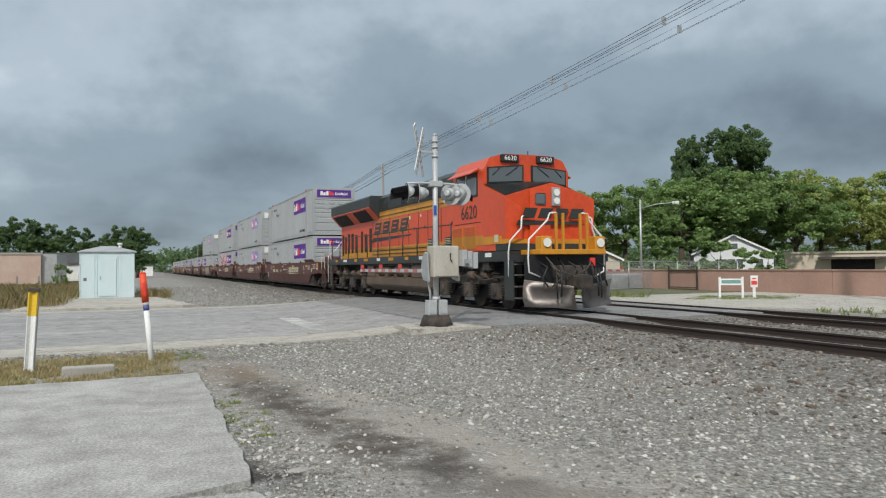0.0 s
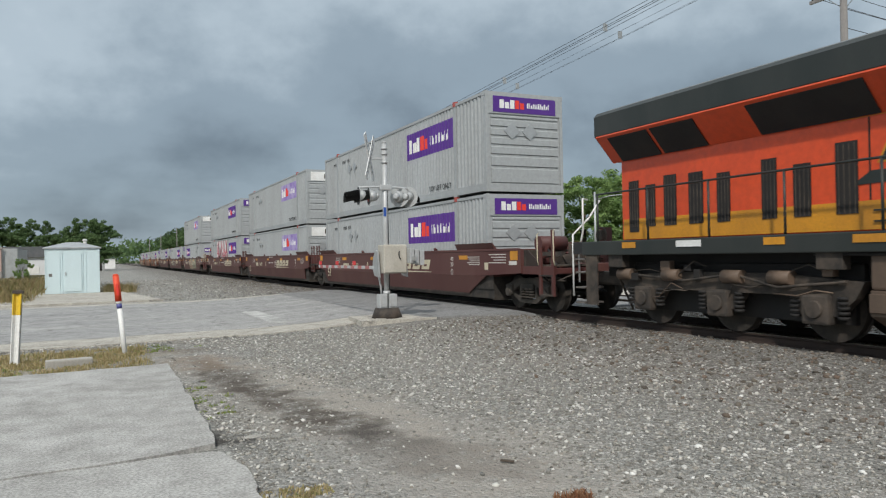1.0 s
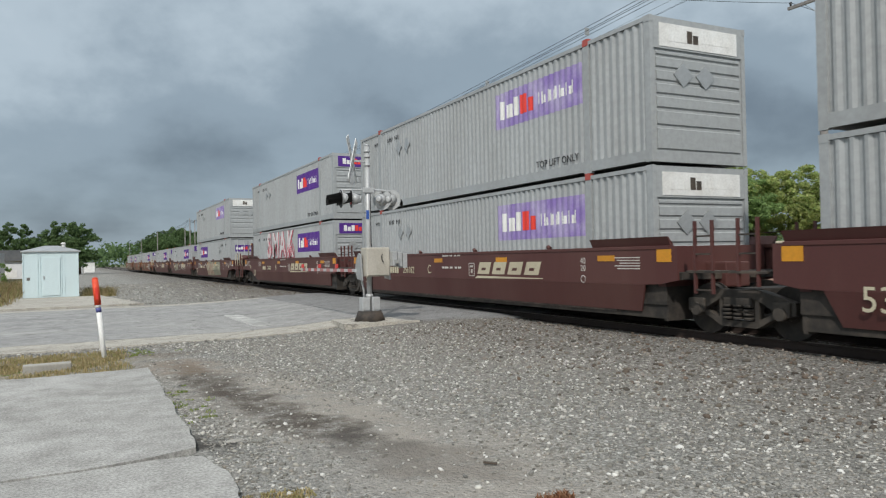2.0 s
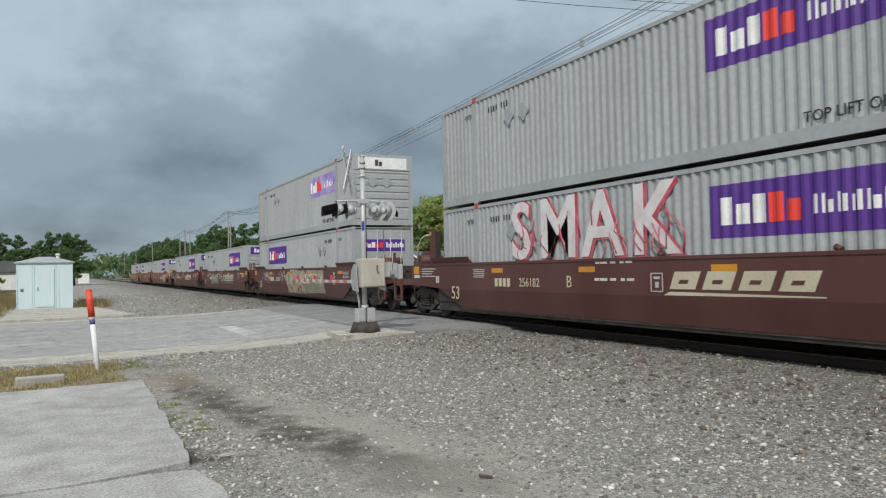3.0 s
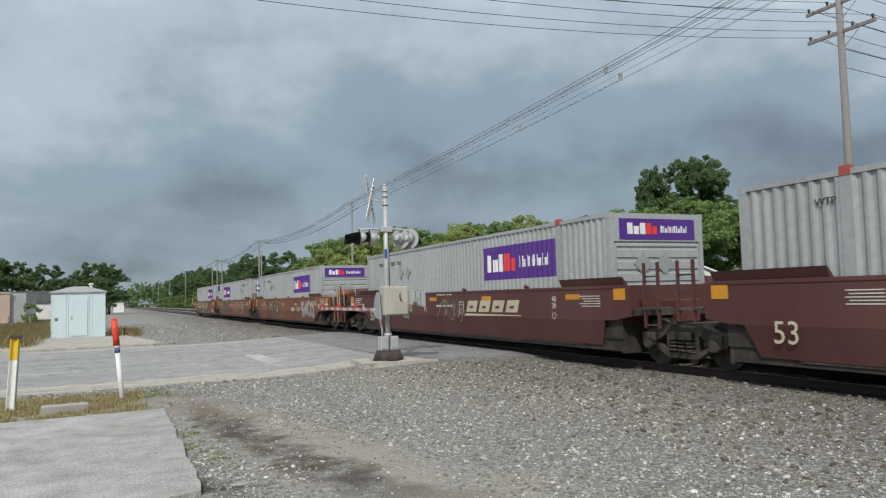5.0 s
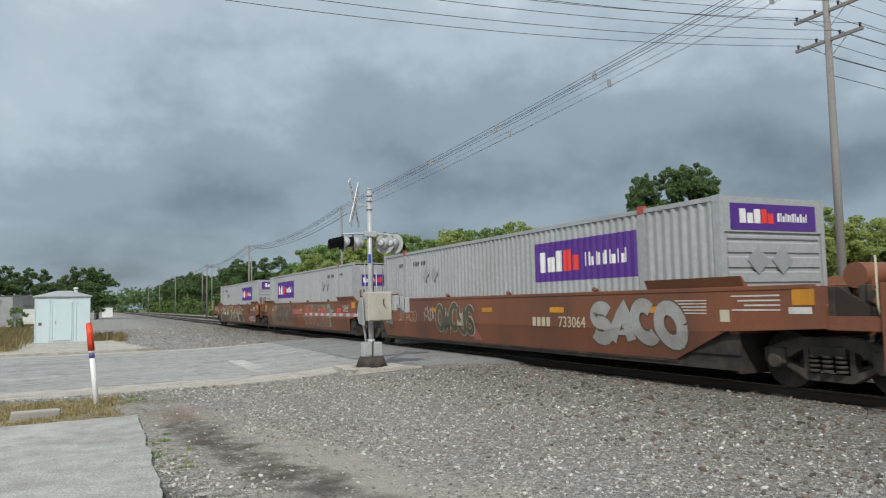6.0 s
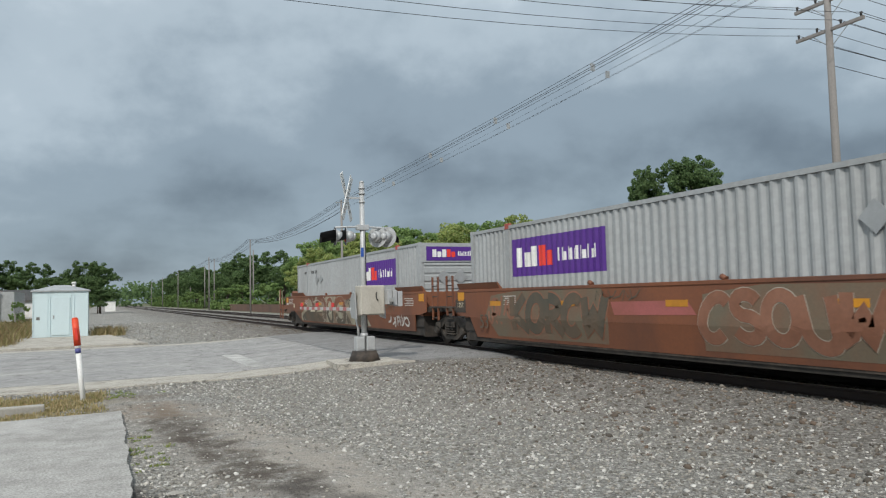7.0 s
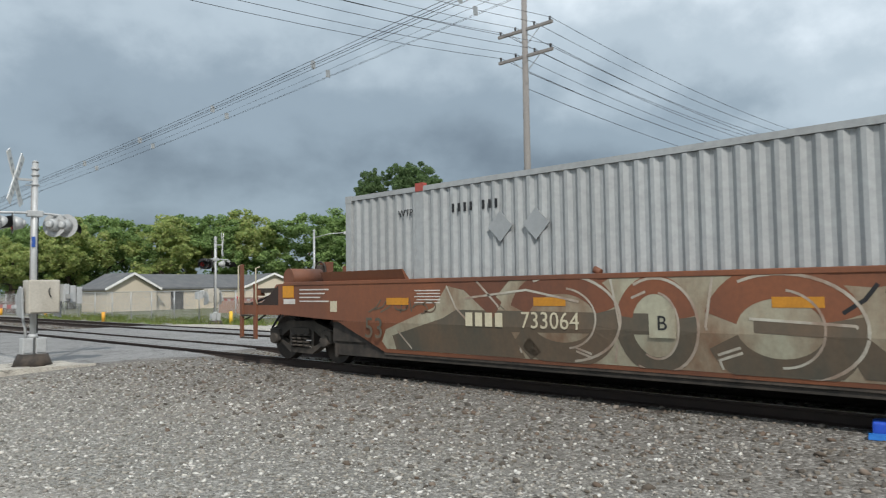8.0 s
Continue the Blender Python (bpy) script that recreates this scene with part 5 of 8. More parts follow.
def truck(car, c, name="truck"):
    bo = part("truck_bolster", cube(-0.95, 0.95, c - 0.25, c + 0.25, 0.48, 0.85, bev=0.03), M_SHADED, car)
    for k in (-0.89, 0.89):
        part("axle", pole((-1.0, c + k, 0.455), (1.0, c + k, 0.455), 0.075), M_SHADED, car)
        for s in (-1, 1):
            wheel(car, s * 0.77, c + k, 0.455)
    for s in (-1, 1):
        bm = bm_()
        prism(bm, [(c - 1.14, 0.64), (c - 1.14, 0.42), (c - 0.76, 0.47), (c - 0.40, 0.66), (c + 0.40, 0.66), (c + 0.76, 0.47), (c + 1.14, 0.42), (c + 1.14, 0.64), (c + 0.45, 0.83), (c - 0.45, 0.83)], "x", s * 1.02 - 0.08, s * 1.02 + 0.08)
        prism(bm, [(c - 0.84, 0.50), (c - 0.72, 0.36), (c - 0.38, 0.18), (c + 0.38, 0.18), (c + 0.72, 0.36), (c + 0.84, 0.50), (c + 0.34, 0.29), (c - 0.34, 0.29)], "x", s * 1.02 - 0.07, s * 1.02 + 0.07)
        for q in (-0.42, 0.34):
            box(bm, s * 1.02 - 0.07, s * 1.02 + 0.07, c + q, c + q + 0.08, 0.24, 0.70)
        f = part("side_frame", bm, M_FRAME, car, "dusty cast steel truck side frame")
        part("bolster_end", cube(s * 1.03 - 0.10, s * 1.03 + 0.10, c - 0.30, c + 0.30, 0.55, 0.70, bev=0.03), M_FRAME, f)
        part("brake_beam", bent(bm_(), [(s * 0.92, c - 0.62, 0.42), (s * 0.95, c - 0.2, 0.36), (s * 0.95, c + 0.2, 0.36), (s * 0.92, c + 0.62, 0.42)], 0.035, 6), M_SHADED, f)
        for y in (-0.22, 0.0, 0.22):
            bm = bm_()
            for j in range(4):
                rod(bm, (s * 1.1, c + y, 0.32 + j * 0.07), (s * 1.1, c + y, 0.36 + j * 0.07), 0.085, 0.085, 12)
            part("coil_spring", bm, M_FRAME, f)
        for k in (-0.89, 0.89):
            cap = part("bearing_adapter", cube(s * 1.06 - 0.09, s * 1.06 + 0.09, c + k - 0.17, c + k + 0.17, 0.40, 0.66, bev=0.04), M_FRAME, f)
            part("bearing_cap", pole((s * 1.08, c + k, 0.455), (s * 1.20, c + k, 0.455), 0.13, 0.11, 14), M_FRAME, cap)


def well_car(y_front, paint, long_front, long_rear, marks, label, code):
    car = thing("well_car", label, "well car", pose(TRACK_X, y_front, RAIL_Z), "well cars of the train")
    L = 16.15
    a = -2.0 if long_front else -0.75
    b = L + 2.05 if long_rear else L + 0.75
    for s in (-1, 1):
        # upper and lower strakes of the side sheet, cut away over the trucks
        bm = bm_()
        prism(bm, [(a, 0.98), (-0.3, 0.90), (0.2, 0.88), (L - 0.2, 0.88), (L + 0.3, 0.90), (b, 0.98), (b, 1.60), (a, 1.60)], "x", s * SIDE_X - s * 0.04, s * SIDE_X)
        side = part("side_sheet", bm, paint, car, "upper side sheet")
        bm = bm_()
        p = [(-0.1 if long_front else 0.12, 0.878), (1.15 if long_front else 0.35, 0.35), (L - (1.15 if long_rear else 0.35), 0.35), (L + (0.1 if long_rear else -0.12), 0.878)]
        vs0 = [bm.verts.new((s * face_x(z), y, z)) for y, z in p]
        vs1 = [bm.verts.new((s * (face_x(z) - 0.03), y, z)) for y, z in p]
        bm.faces.new(vs0)
        bm.faces.new(vs1[::-1])
        for i in range(4):
            bm.faces.new((vs0[i], vs0[(i + 1) % 4], vs1[(i + 1) % 4], vs1[i]))
        part("lower_sheet", bm, paint, car, "lower side sheet, leaning in")
        part("top_chord", cube(s * (SIDE_X - 0.05) - 0.065, s * (SIDE_X - 0.05) + 0.065, a + 0.2, b - 0.2, 1.56, 1.63, bev=0.01), paint, car)
        part("bottom_chord", cube(s * (SIDE_X - 0.17) - 0.06, s * (SIDE_X - 0.17) + 0.06, 1.1, L - 1.1, 0.31, 0.37), M_GRIME, car)
        for y in (-0.55, L - 1.75):
            bm = bm_()
            prism(bm, [(s * 1.33, 1.63), (s * 1.47, 1.80), (s * 1.50, 1.80), (s * 1.42, 1.63)], "y", y, y + 2.3)
            part("guide_flange", bm, paint, car, "flared container guide")
        for y in (3.4, 7.0, 10.6):
            part("lamp_bracket", pole((s * 1.36, y, 1.64), (s * 1.36, y + 0.10, 1.69), 0.05, 0.05, 8), paint, car)
        ry, rz = ((1.25, 4.5, 7.79, 11.12, 14.3), 1.19) if paint is M_RUST else ((1.0, 5.2, 8.9, 12.6), 1.34)
        for y in ry:
            part("reflector", cube(s * (SIDE_X + 0.004) - 0.004, s * (SIDE_X + 0.004) + 0.004, y, y + 0.55, rz, rz + 0.12), M_YELLOW, car, "yellow reflective strip")
        for y in (a + 0.15, b - 0.55):
            part("yellow_plate", cube(s * (SIDE_X + 0.004) - 0.004, s * (SIDE_X + 0.004) + 0.004, y, y + 0.38, 1.32, 1.56), M_YELLOW, car, "yellow reflective end plate")
        # lines of small stencilled print, too small to read
        for k in range(5):
            part("stencil_line", cube(s * (SIDE_X + 0.003) - 0.002, s * (SIDE_X + 0.003) + 0.002, 0.25, 0.25 + 0.75 - 0.08 * (k % 3), 1.40 - k * 0.055, 1.42 - k * 0.055), M_PAINTW, car)
            part("stencil_line", cube(s * (SIDE_X + 0.003) - 0.002, s * (SIDE_X + 0.003) + 0.002, L - 2.6, L - 2.0 - 0.06 * (k % 2), 1.42 - k * 0.05, 1.438 - k * 0.05), M_PAINTW, car)
    part("floor", cube(-1.3, 1.3, -0.25, L + 0.25, 0.25, 0.34), M_DARK, car)
    # dark plates added at both ends, where only shade shows below the well
    for y in (-0.33, L + 0.25):
        part("end_shade_plate", cube(-1.32, 1.32, y, y + 0.08, 0.20, 0.9), M_SHADED, car)
    for s in (-1, 1):
        part("lower_web", cube(s * 1.305 - 0.008, s * 1.305 + 0.008, -0.35, L + 0.35, 0.24, 0.52), M_SHADED, car)
        part("inner_web", cube(s * 1.335 - 0.012, s * 1.335 + 0.012, -0.35, L + 0.35, 0.50, 1.60), M_SHADED, car)
    for y in (-0.35, L + 0.15):
        part("bulkhead", cube(-1.36, 1.36, y, y + 0.2, 0.85, 1.62), paint, car)
    for lo, hi, long_, sgn, edge in ((a, -0.3, long_front, -1, a), (L + 0.3, b, long_rear, 1, b)):
        part("end_deck", cube(-1.36, 1.36, min(lo, hi), max(lo, hi), 0.98, 1.12), M_GRIME, car)
        part("end_sill", cube(-0.32, 0.32, min(lo, hi) - 0.1, max(lo, hi) + 0.1, 0.82, 1.30, bev=0.03), paint, car)
        if long_:
            def at(d0, d1, x0, x1, z0, z1, bev=0.0):
                p, q = edge + sgn * d0, edge + sgn * d1
                return cube(x0, x1, min(p, q), max(p, q), z0, z1, bev=bev)
            part("draft_sill", at(0.0, 1.55, -0.30, 0.30, 0.78, 1.22, 0.03), paint, car)
            part("coupler", at(1.5, 2.05, -0.14, 0.14, 0.72, 0.98, 0.05), M_GRIME, car, "dusty steel coupler")
            part("cross_beam", at(1.30, 1.5, -1.40, 1.40, 0.98, 1.12, 0.02), paint, car)
            part("cross_beam", at(0.0, 0.10, -1.36, 1.36, 1.10, 1.58, 0.01), M_GRIME, car)
            part("walkway_grating", at(0.75, 1.5, -1.36, 1.36, 1.16, 1.20), M_GRIME, car, "dusty grated end walkway")
            part("brake_cylinder", pole((-1.05, edge + sgn * 0.22, 1.74), (-0.25, edge + sgn * 0.22, 1.74), 0.19, 0.19, 18), paint, car, "round brake cylinder")
            part("cylinder_bracket", at(0.05, 0.4, -0.95, -0.85, 1.12, 1.72), paint, car)
            part("air_reservoir", pole((-0.7, edge + sgn * 0.55, 0.92), (0.7, edge + sgn * 0.55, 0.92), 0.17, 0.17, 14), M_GRIME, car)
            part("brake_wheel", bent(bm_(), [(0.36, edge + sgn * 1.0 + q, 1.92 + r_) for q, r_ in arc(0, 0, 0.2, 0.2, 0, 360, 16)], 0.022, 6), M_GRIME, car)
            part("brake_chain_box", at(0.92, 1.08, 0.30, 0.45, 1.80, 2.05, 0.03), M_GRIME, car)
            part("brake_stand", at(0.85, 1.1, 0.42, 0.62, 1.18, 2.12), paint, car)
            part("valve_box", at(0.5, 0.9, -0.75, -0.35, 1.16, 1.45, 0.04), M_GRIME, car)
            rr = random.Random(int(y_front) + int(sgn))
            for k in range(9):
                x, d = rr.uniform(-1.25, 0.9), rr.uniform(0.1, 1.2)
                z = rr.uniform(1.0, 1.45)
                part("end_pipe", bent(bm_(), [(x, edge + sgn * d, z), (x + rr.uniform(-0.2, 0.2), edge + sgn * (d + 0.12), z + rr.uniform(0.02, 0.25)), (x + rr.uniform(-0.1, 0.4), edge + sgn * (d + rr.uniform(0.1, 0.35)), z + rr.uniform(-0.25, 0.2))], rr.uniform(0.014, 0.028), 6), M_GRIME if k % 3 else paint, car)
            for k in range(5):
                x, d, z = rr.uniform(-1.3, 0.4), rr.uniform(0.15, 1.2), rr.uniform(1.18, 1.4)
                part("end_bracket", at(d, d + rr.uniform(0.06, 0.16), x, x + rr.uniform(0.08, 0.3), z, z + rr.uniform(0.12, 0.4), 0.012), paint if k % 2 else M_GRIME, car)
            for s in (-1, 1):
                part("side_angle", at(0.0, 1.5, s * 1.39 - 0.025, s * 1.39 + 0.025, 0.96, 1.16), paint, car)
                bm = bm_()
                prism(bm, [(edge, 1.58), (edge, 1.14), (edge + sgn * 0.9, 1.14), (edge + sgn * 0.55, 1.34), (edge + sgn * 0.15, 1.58)], "x", s * 1.33 - 0.02, s * 1.33 + 0.02)
                part("end_gusset", bm, M_RAIL, car)
                part("end_truss", at(0.3, 1.4, s * 1.10 - 0.05, s * 1.10 + 0.05, 1.42, 1.52), M_GRIME, car)
                part("end_pipe", bent(bm_(), [(s * 1.25, edge, 1.06), (s * 1.28, edge + sgn * 0.6, 1.02), (s * 1.28, edge + sgn * 1.0, 0.84), (s * 1.1, edge + sgn * 1.5, 0.80)], 0.022), M_GRIME, car)
                for k in range(4):
                    q = edge - sgn * (0.75 + 0.0 * k)
                    part("stencil_line", cube(s * (SIDE_X + 0.003) - 0.002, s * (SIDE_X + 0.003) + 0.002, min(q, q - sgn * (0.95 - 0.13 * (k % 3))), max(q, q - sgn * (0.95 - 0.13 * (k % 3))), 1.46 - k * 0.075, 1.485 - k * 0.075), M_PAINTW, car)
                q = edge - sgn * 0.2
                part("label_plate", cube(s * (SIDE_X + 0.004) - 0.003, s * (SIDE_X + 0.004) + 0.003, min(q, q - sgn * 0.4), max(q, q - sgn * 0.4), 1.19, 1.29), M_PAINTW, car, "pale stencilled plate")
                q = edge - sgn * 1.85
                part("yellow_square", cube(s * (SIDE_X + 0.004) - 0.003, s * (SIDE_X + 0.004) + 0.003, q - 0.1, q + 0.1, 1.05, 1.25), M_CREAM, car)
                for dy in (0.9, 1.45):
                    part("ladder_post", at(dy - 0.05, dy + 0.05, s * 1.43 - 0.025, s * 1.43 + 0.025, 0.44, 2.05 if dy > 1.0 else 1.62), paint, car)
                for z in (0.44, 0.92):
                    part("rung", at(0.9, 1.45, s * 1.43 - 0.03, s * 1.43 + 0.03, z, z + 0.035), M_GRIME, car)
                for dy, top in ((0.82, 1.95), (1.53, 2.02)):
                    y = edge + sgn * dy
                    part("grab_iron", bent(bm_(), [(s * 1.43, y, 1.18), (s * 1.47, y, 1.3), (s * 1.47, y, top), (s * 1.40, y - sgn * 0.05, top + 0.03)], 0.014), M_CREAM, car, "cream grab iron")
                part("uncoupling_lever", bent(bm_(), [(s * 0.3, edge + sgn * 1.75, 1.02), (s * 0.9, edge + sgn * 1.6, 0.98), (s * 1.36, edge + sgn * 1.55, 0.82)], 0.015), M_GRIME, car)
                part("cross_brace", bent(bm_(), [(s * 1.30, edge + sgn * 1.45, 1.15), (s * 1.0, edge + sgn * 0.75, 1.40), (s * 0.75, edge + sgn * 0.1, 1.72)], 0.03), M_DARK, car, "dark diagonal brace")
                part("air_hose", bent(bm_(), [(s * 0.35, edge + sgn * 1.55, 0.95), (s * 0.42, edge + sgn * 1.8, 0.62), (s * 0.3, edge + sgn * 2.0, 0.55)], 0.025), M_BLACK, car)
        else:
            for s in (-1, 1):
                y = -1.3 if sgn < 0 else L + 1.3
                for dy in (-0.2, 0.2):
                    part("ladder_post", cube(s * 1.36 - 0.025, s * 1.36 + 0.025, y + dy - 0.025, y + dy + 0.025, 0.75 if sgn < 0 else 0.9, 2.05), paint, car)
                for z in (0.8, 1.12, 1.44, 1.76):
                    part("rung", cube(s * 1.36 - 0.018, s * 1.36 + 0.018, y - 0.2, y + 0.2, z, z + 0.03), M_GRIME, car)
                part("step_platform", cube(s * 1.2 - 0.2, s * 1.2 + 0.2, y - 0.4, y + 0.4, 1.12, 1.16), M_GRIME, car)
    if long_front:
        truck(car, -1.75)
    else:
        truck(car, -1.80)
    if long_rear:
        truck(car, L + 1.75)
    if long_rear and marks == "256182":
        part("load_stop", cube(-1.20, -1.14, L + 0.82, L + 1.2, 1.1, 2.66, bev=0.01), paint, car, "upright steel end stop")
        part("load_stop", cube(-1.14, -0.98, L + 0.86, L + 0.92, 1.1, 2.64), M_GRIME, car)
        part("stop_pipe", bent(bm_(), [(-1.17, L + 1.0, 2.52), (-1.17, L + 1.5, 2.55), (-1.17, L + 1.85, 2.46), (-1.17, L + 2.12, 2.24), (-1.17, L + 2.18, 1.70)], 0.028), M_CREAM, car, "pale yellow bent pipe on the end stop")
        part("stop_cap", cube(-1.206, -1.198, L + 1.06, L + 1.19, 2.54, 2.64), M_YELLOW, car, "yellow reflective cap")
    # lettering
    for s in (-1, 1):
        face = FACE_LEFT if s < 0 else pose(0, 0, 0, 90, 0, 90)
        words("53", 0.52, M_PAINTD if paint is M_RUST else M_CREAM, "size_number", car, Matrix.Translation((s * (SIDE_X + 0.004), 15.2, 0.76)) @ face, 0.002, "painted size number")
        low = 0.12 if paint is M_RUST else 0.0
        if low and not long_rear:
            part("end_panel", cube(s * (SIDE_X + 0.004) - 0.004, s * (SIDE_X + 0.004) + 0.004, L + 0.12, b - 0.02, 1.0, 1.36), M_GRIME, car, "dark grimy end panel")
            words("125T", 0.19, M_CREAM, "load_marking", car, Matrix.Translation((s * (SIDE_X + 0.011), L + 0.42, 1.20)) @ face, 0.002, "painted load marking")
        if low and code == "C":
            continue
        if low:
            part("letter_panel", cube(s * (SIDE_X + 0.008) - 0.004, s * (SIDE_X + 0.008) + 0.004, 9.5, 9.86, 0.80, 1.16), M_PAINTC, car)
        words(code, 0.38 - low, M_BLACK if low else M_CREAM, "unit_letter", car, Matrix.Translation((s * (SIDE_X + 0.015), 9.8 - low, 1.12 - low * 1.2)) @ face, 0.002, "painted unit letter")
        num_y = 4.2 if low and code == "A" else 11.4
        for k in range(4):
            part("mark_block", cube(s * (SIDE_X + 0.012) - 0.003, s * (SIDE_X + 0.012) + 0.003, num_y + 1.45 - k * 0.2, num_y + 1.59 - k * 0.2, 0.99 - low, 1.2 - low), M_CREAM, car)
        words(marks, 0.34 if low else 0.30, M_CREAM, "car_number", car, Matrix.Translation((s * (SIDE_X + 0.012), num_y, 1.09 - low)) @ face, 0.002, "painted car number")
        if paint is M_BROWN:
            for txt, z in (("40", 1.35), ("20", 1.19)):
                words(txt, 0.19, M_PAINTW, "stencil_number", car, Matrix.Translation((s * (SIDE_X + 0.005), 2.05, z)) @ face, 0.002, "small white stencilled figures")
            for y0, y1, z0, z1 in ((6.92, 7.24, 1.30, 1.32), (6.92, 7.24, 0.96, 0.98), (6.92, 6.94, 0.96, 1.32), (7.22, 7.24, 0.96, 1.32), (7.00, 7.16, 1.20, 1.25), (7.03, 7.12, 1.04, 1.15)):
                part("stencil_box", cube(s * (SIDE_X + 0.004) - 0.003, s * (SIDE_X + 0.004) + 0.003, y0, y1, z0, z1), M_PAINTW, car)
            for k, wd in enumerate((0.24, 0.14, 0.20, 0.28, 0.16)):
                part("stencil_line", cube(s * (SIDE_X + 0.003) - 0.002, s * (SIDE_X + 0.003) + 0.002, 7.70 + k * 0.27, 7.70 + k * 0.27 + wd * 0.85, 1.16, 1.215), M_PAINTW, car)
                part("stencil_line", cube(s * (SIDE_X + 0.003) - 0.002, s * (SIDE_X + 0.003) + 0.002, 7.75 + k * 0.25, 7.75 + k * 0.25 + wd * 0.8, 1.515, 1.56), M_PAINTW, car)
            ring = [(2.05 + 0.075 * math.cos(radians(20 * k)), 0.96 + 0.075 * math.sin(radians(20 * k))) for k in range(19)]
            if s < 0:
                stroke(car, ring, 0.018, 0.006, M_PAINTW, "stencil_ring", "small white stencilled ring")
            for k in range(4):
                bm = bm_()
                y = (6.75 - k * 0.78) if s < 0 else (4.2 + k * 0.78)
                d = -s
                q = [(y, 1.02), (y - d * 0.62, 1.02), (y - d * 0.76, 1.34), (y - d * 0.14, 1.34)]
                prism(bm, q, "x", s * (SIDE_X + 0.004) - 0.003, s * (SIDE_X + 0.004) + 0.003)
                o = part("emblem_block", bm, M_CREAM, car)
                bm = bm_()
                prism(bm, [(y - d * 0.22, 1.12), (y - d * 0.44, 1.12), (y - d * 0.48, 1.19), (y - d * 0.26, 1.19)], "x", s * (SIDE_X + 0.008) - 0.003, s * (SIDE_X + 0.008) + 0.003)
                part("emblem_gap", bm, paint, car)
            bm = bm_()
            prism(bm, [(6.9, 0.90), (6.75, 0.97), (3.6, 0.95), (3.6, 0.93)], "x", s * (SIDE_X + 0.004) - 0.003, s * (SIDE_X + 0.004) + 0.003)
            part("emblem_bar", bm, M_CREAM, car)
    MOVING.append((car, y_front))
    return car


locomotive()
FRONTS = [45.29, 65.0, 84.66, 108.7, 128.4, 148.1, 171.7, 191.5, 211.27]
CARS = [("256182", "A"), ("256182", "C"), ("256182", "B"), ("255458", "B"), ("255455", "C"), ("255455", "A"), ("733064", "A"), ("733064", "C"), ("733064", "B")]
cars = []
for i, y in enumerate(FRONTS):
    rusty = i >= 6
    cars.append(well_car(y, M_RUST if rusty else M_BROWN, i % 3 == 0, i % 3 == 2, CARS[i][0], "faded rust red well car covered in graffiti" if rusty else ("dark brown well car with graffiti on its side" if i > 2 else "clean dark brown steel well car"), CARS[i][1]))

# sprayed work on the cars
tag_scrawl(cars[3], 12.4, 14.6, 1.0, 1.45, M_PAINTW, 3)
fill(cars[3], [(9.6, 0.42), (9.3, 0.80), (9.5, 1.20), (8.9, 1.57), (7.0, 1.50), (6.4, 1.57), (6.3, 0.42)], 0.003, M_PAINTG, "grey sprayed ground")
fat_letters(cars[3], 9.5, 6.2, 0.36, 1.64, ("cup", "loop", "wave", "hook"), M_PAINTK, M_PAINTD, 0.36, 0.03)
for y, z in ((9.55, 0.72), (8.8, 0.66), (8.2, 0.98), (7.6, 0.60), (7.1, 0.72)):
    fill(cars[3], [(y + 0.16, z), (y, z + 0.09), (y - 0.16, z), (y, z - 0.09)], 0.0135, M_RUST, "orange sprayed spot")
fill(cars[3], [(3.4, 0.5), (3.5, 1.50), (6.1, 1.52), (6.3, 0.95), (6.2, 0.45)], 0.003, M_PAINTG, "grey-green sprayed panel")
fat_letters(cars[3], 6.1, 3.6, 0.50, 1.50, ("loop", "wave", "cup", "hook"), M_PAINTG, M_PAINTC, 0.14, 0.035)
tag_scrawl(cars[3], 9.9, 11.0, 1.05, 1.50, M_PAINTW, 13, 0.026)
tag_scrawl(cars[4], 4.0, 9.0, 0.7, 1.4, M_PAINTW, 11)
fat_letters(cars[4], 12.5, 9.5, 0.55, 1.45, ("hook", "flag", "tent", "loop"), M_PAINTG, M_PAINTW, 0.18, 0.03)
tag_scrawl(cars[5], 11.6, 14.8, 0.95, 1.5, M_PAINTW, 5)
tag_scrawl(cars[5], 7.0, 8.6, 0.75, 1.40, M_PAINTC, 6, 0.032)
fat_letters(cars[6], 3.5, 0.8, 0.45, 1.55, ("snake", "tent", "hook", "loop"), M_SILVER, M_PAINTD, 0.27, 0.028)
tag_scrawl(cars[6], 13.0, 14.4, 0.80, 1.40, M_PAINTL, 22, 0.028)
tag_scrawl(cars[6], 14.5, 15.4, 1.1, 1.4, M_PAINTD, 23, 0.03)
fill(cars[6], [(9.0, 0.42), (8.5, 0.42), (8.9, 0.9), (9.0, 1.3)], 0.003, M_PAINTP, "faded pink sprayed wedge")
fat_letters(cars[6], 11.3, 8.85, 0.42, 1.58, ("loop", "wave", "hook", "cup", "snake"), M_PAINTM, M_PAINTL, 0.17, 0.032)
tag_scrawl(cars[6], 11.5, 12.2, 0.9, 1.4, M_PAINTL, 25, 0.03)
fill(cars[7], [(15.1, 0.95), (14.8, 1.45), (13.6, 1.55), (10.2, 1.57), (10.0, 0.9), (10.1, 0.42), (14.6, 0.42)], 0.003, M_PAINTU, "brownish grey sprayed ground")
tag_scrawl(cars[7], 13.8, 15.0, 0.7, 1.45, M_PAINTS, 31, 0.09)
fat_letters(cars[7], 13.8, 10.1, 0.36, 1.64, ("fork", "loop", "flag", "hook", "wave"), M_PAINTD, M_PAINTS, 0.25, 0.035)
fill(cars[7], [(9.8, 1.02), (9.9, 1.28), (7.8, 1.30), (7.6, 1.05)], 0.004, M_PAINTP, "faded pink sprayed bar")
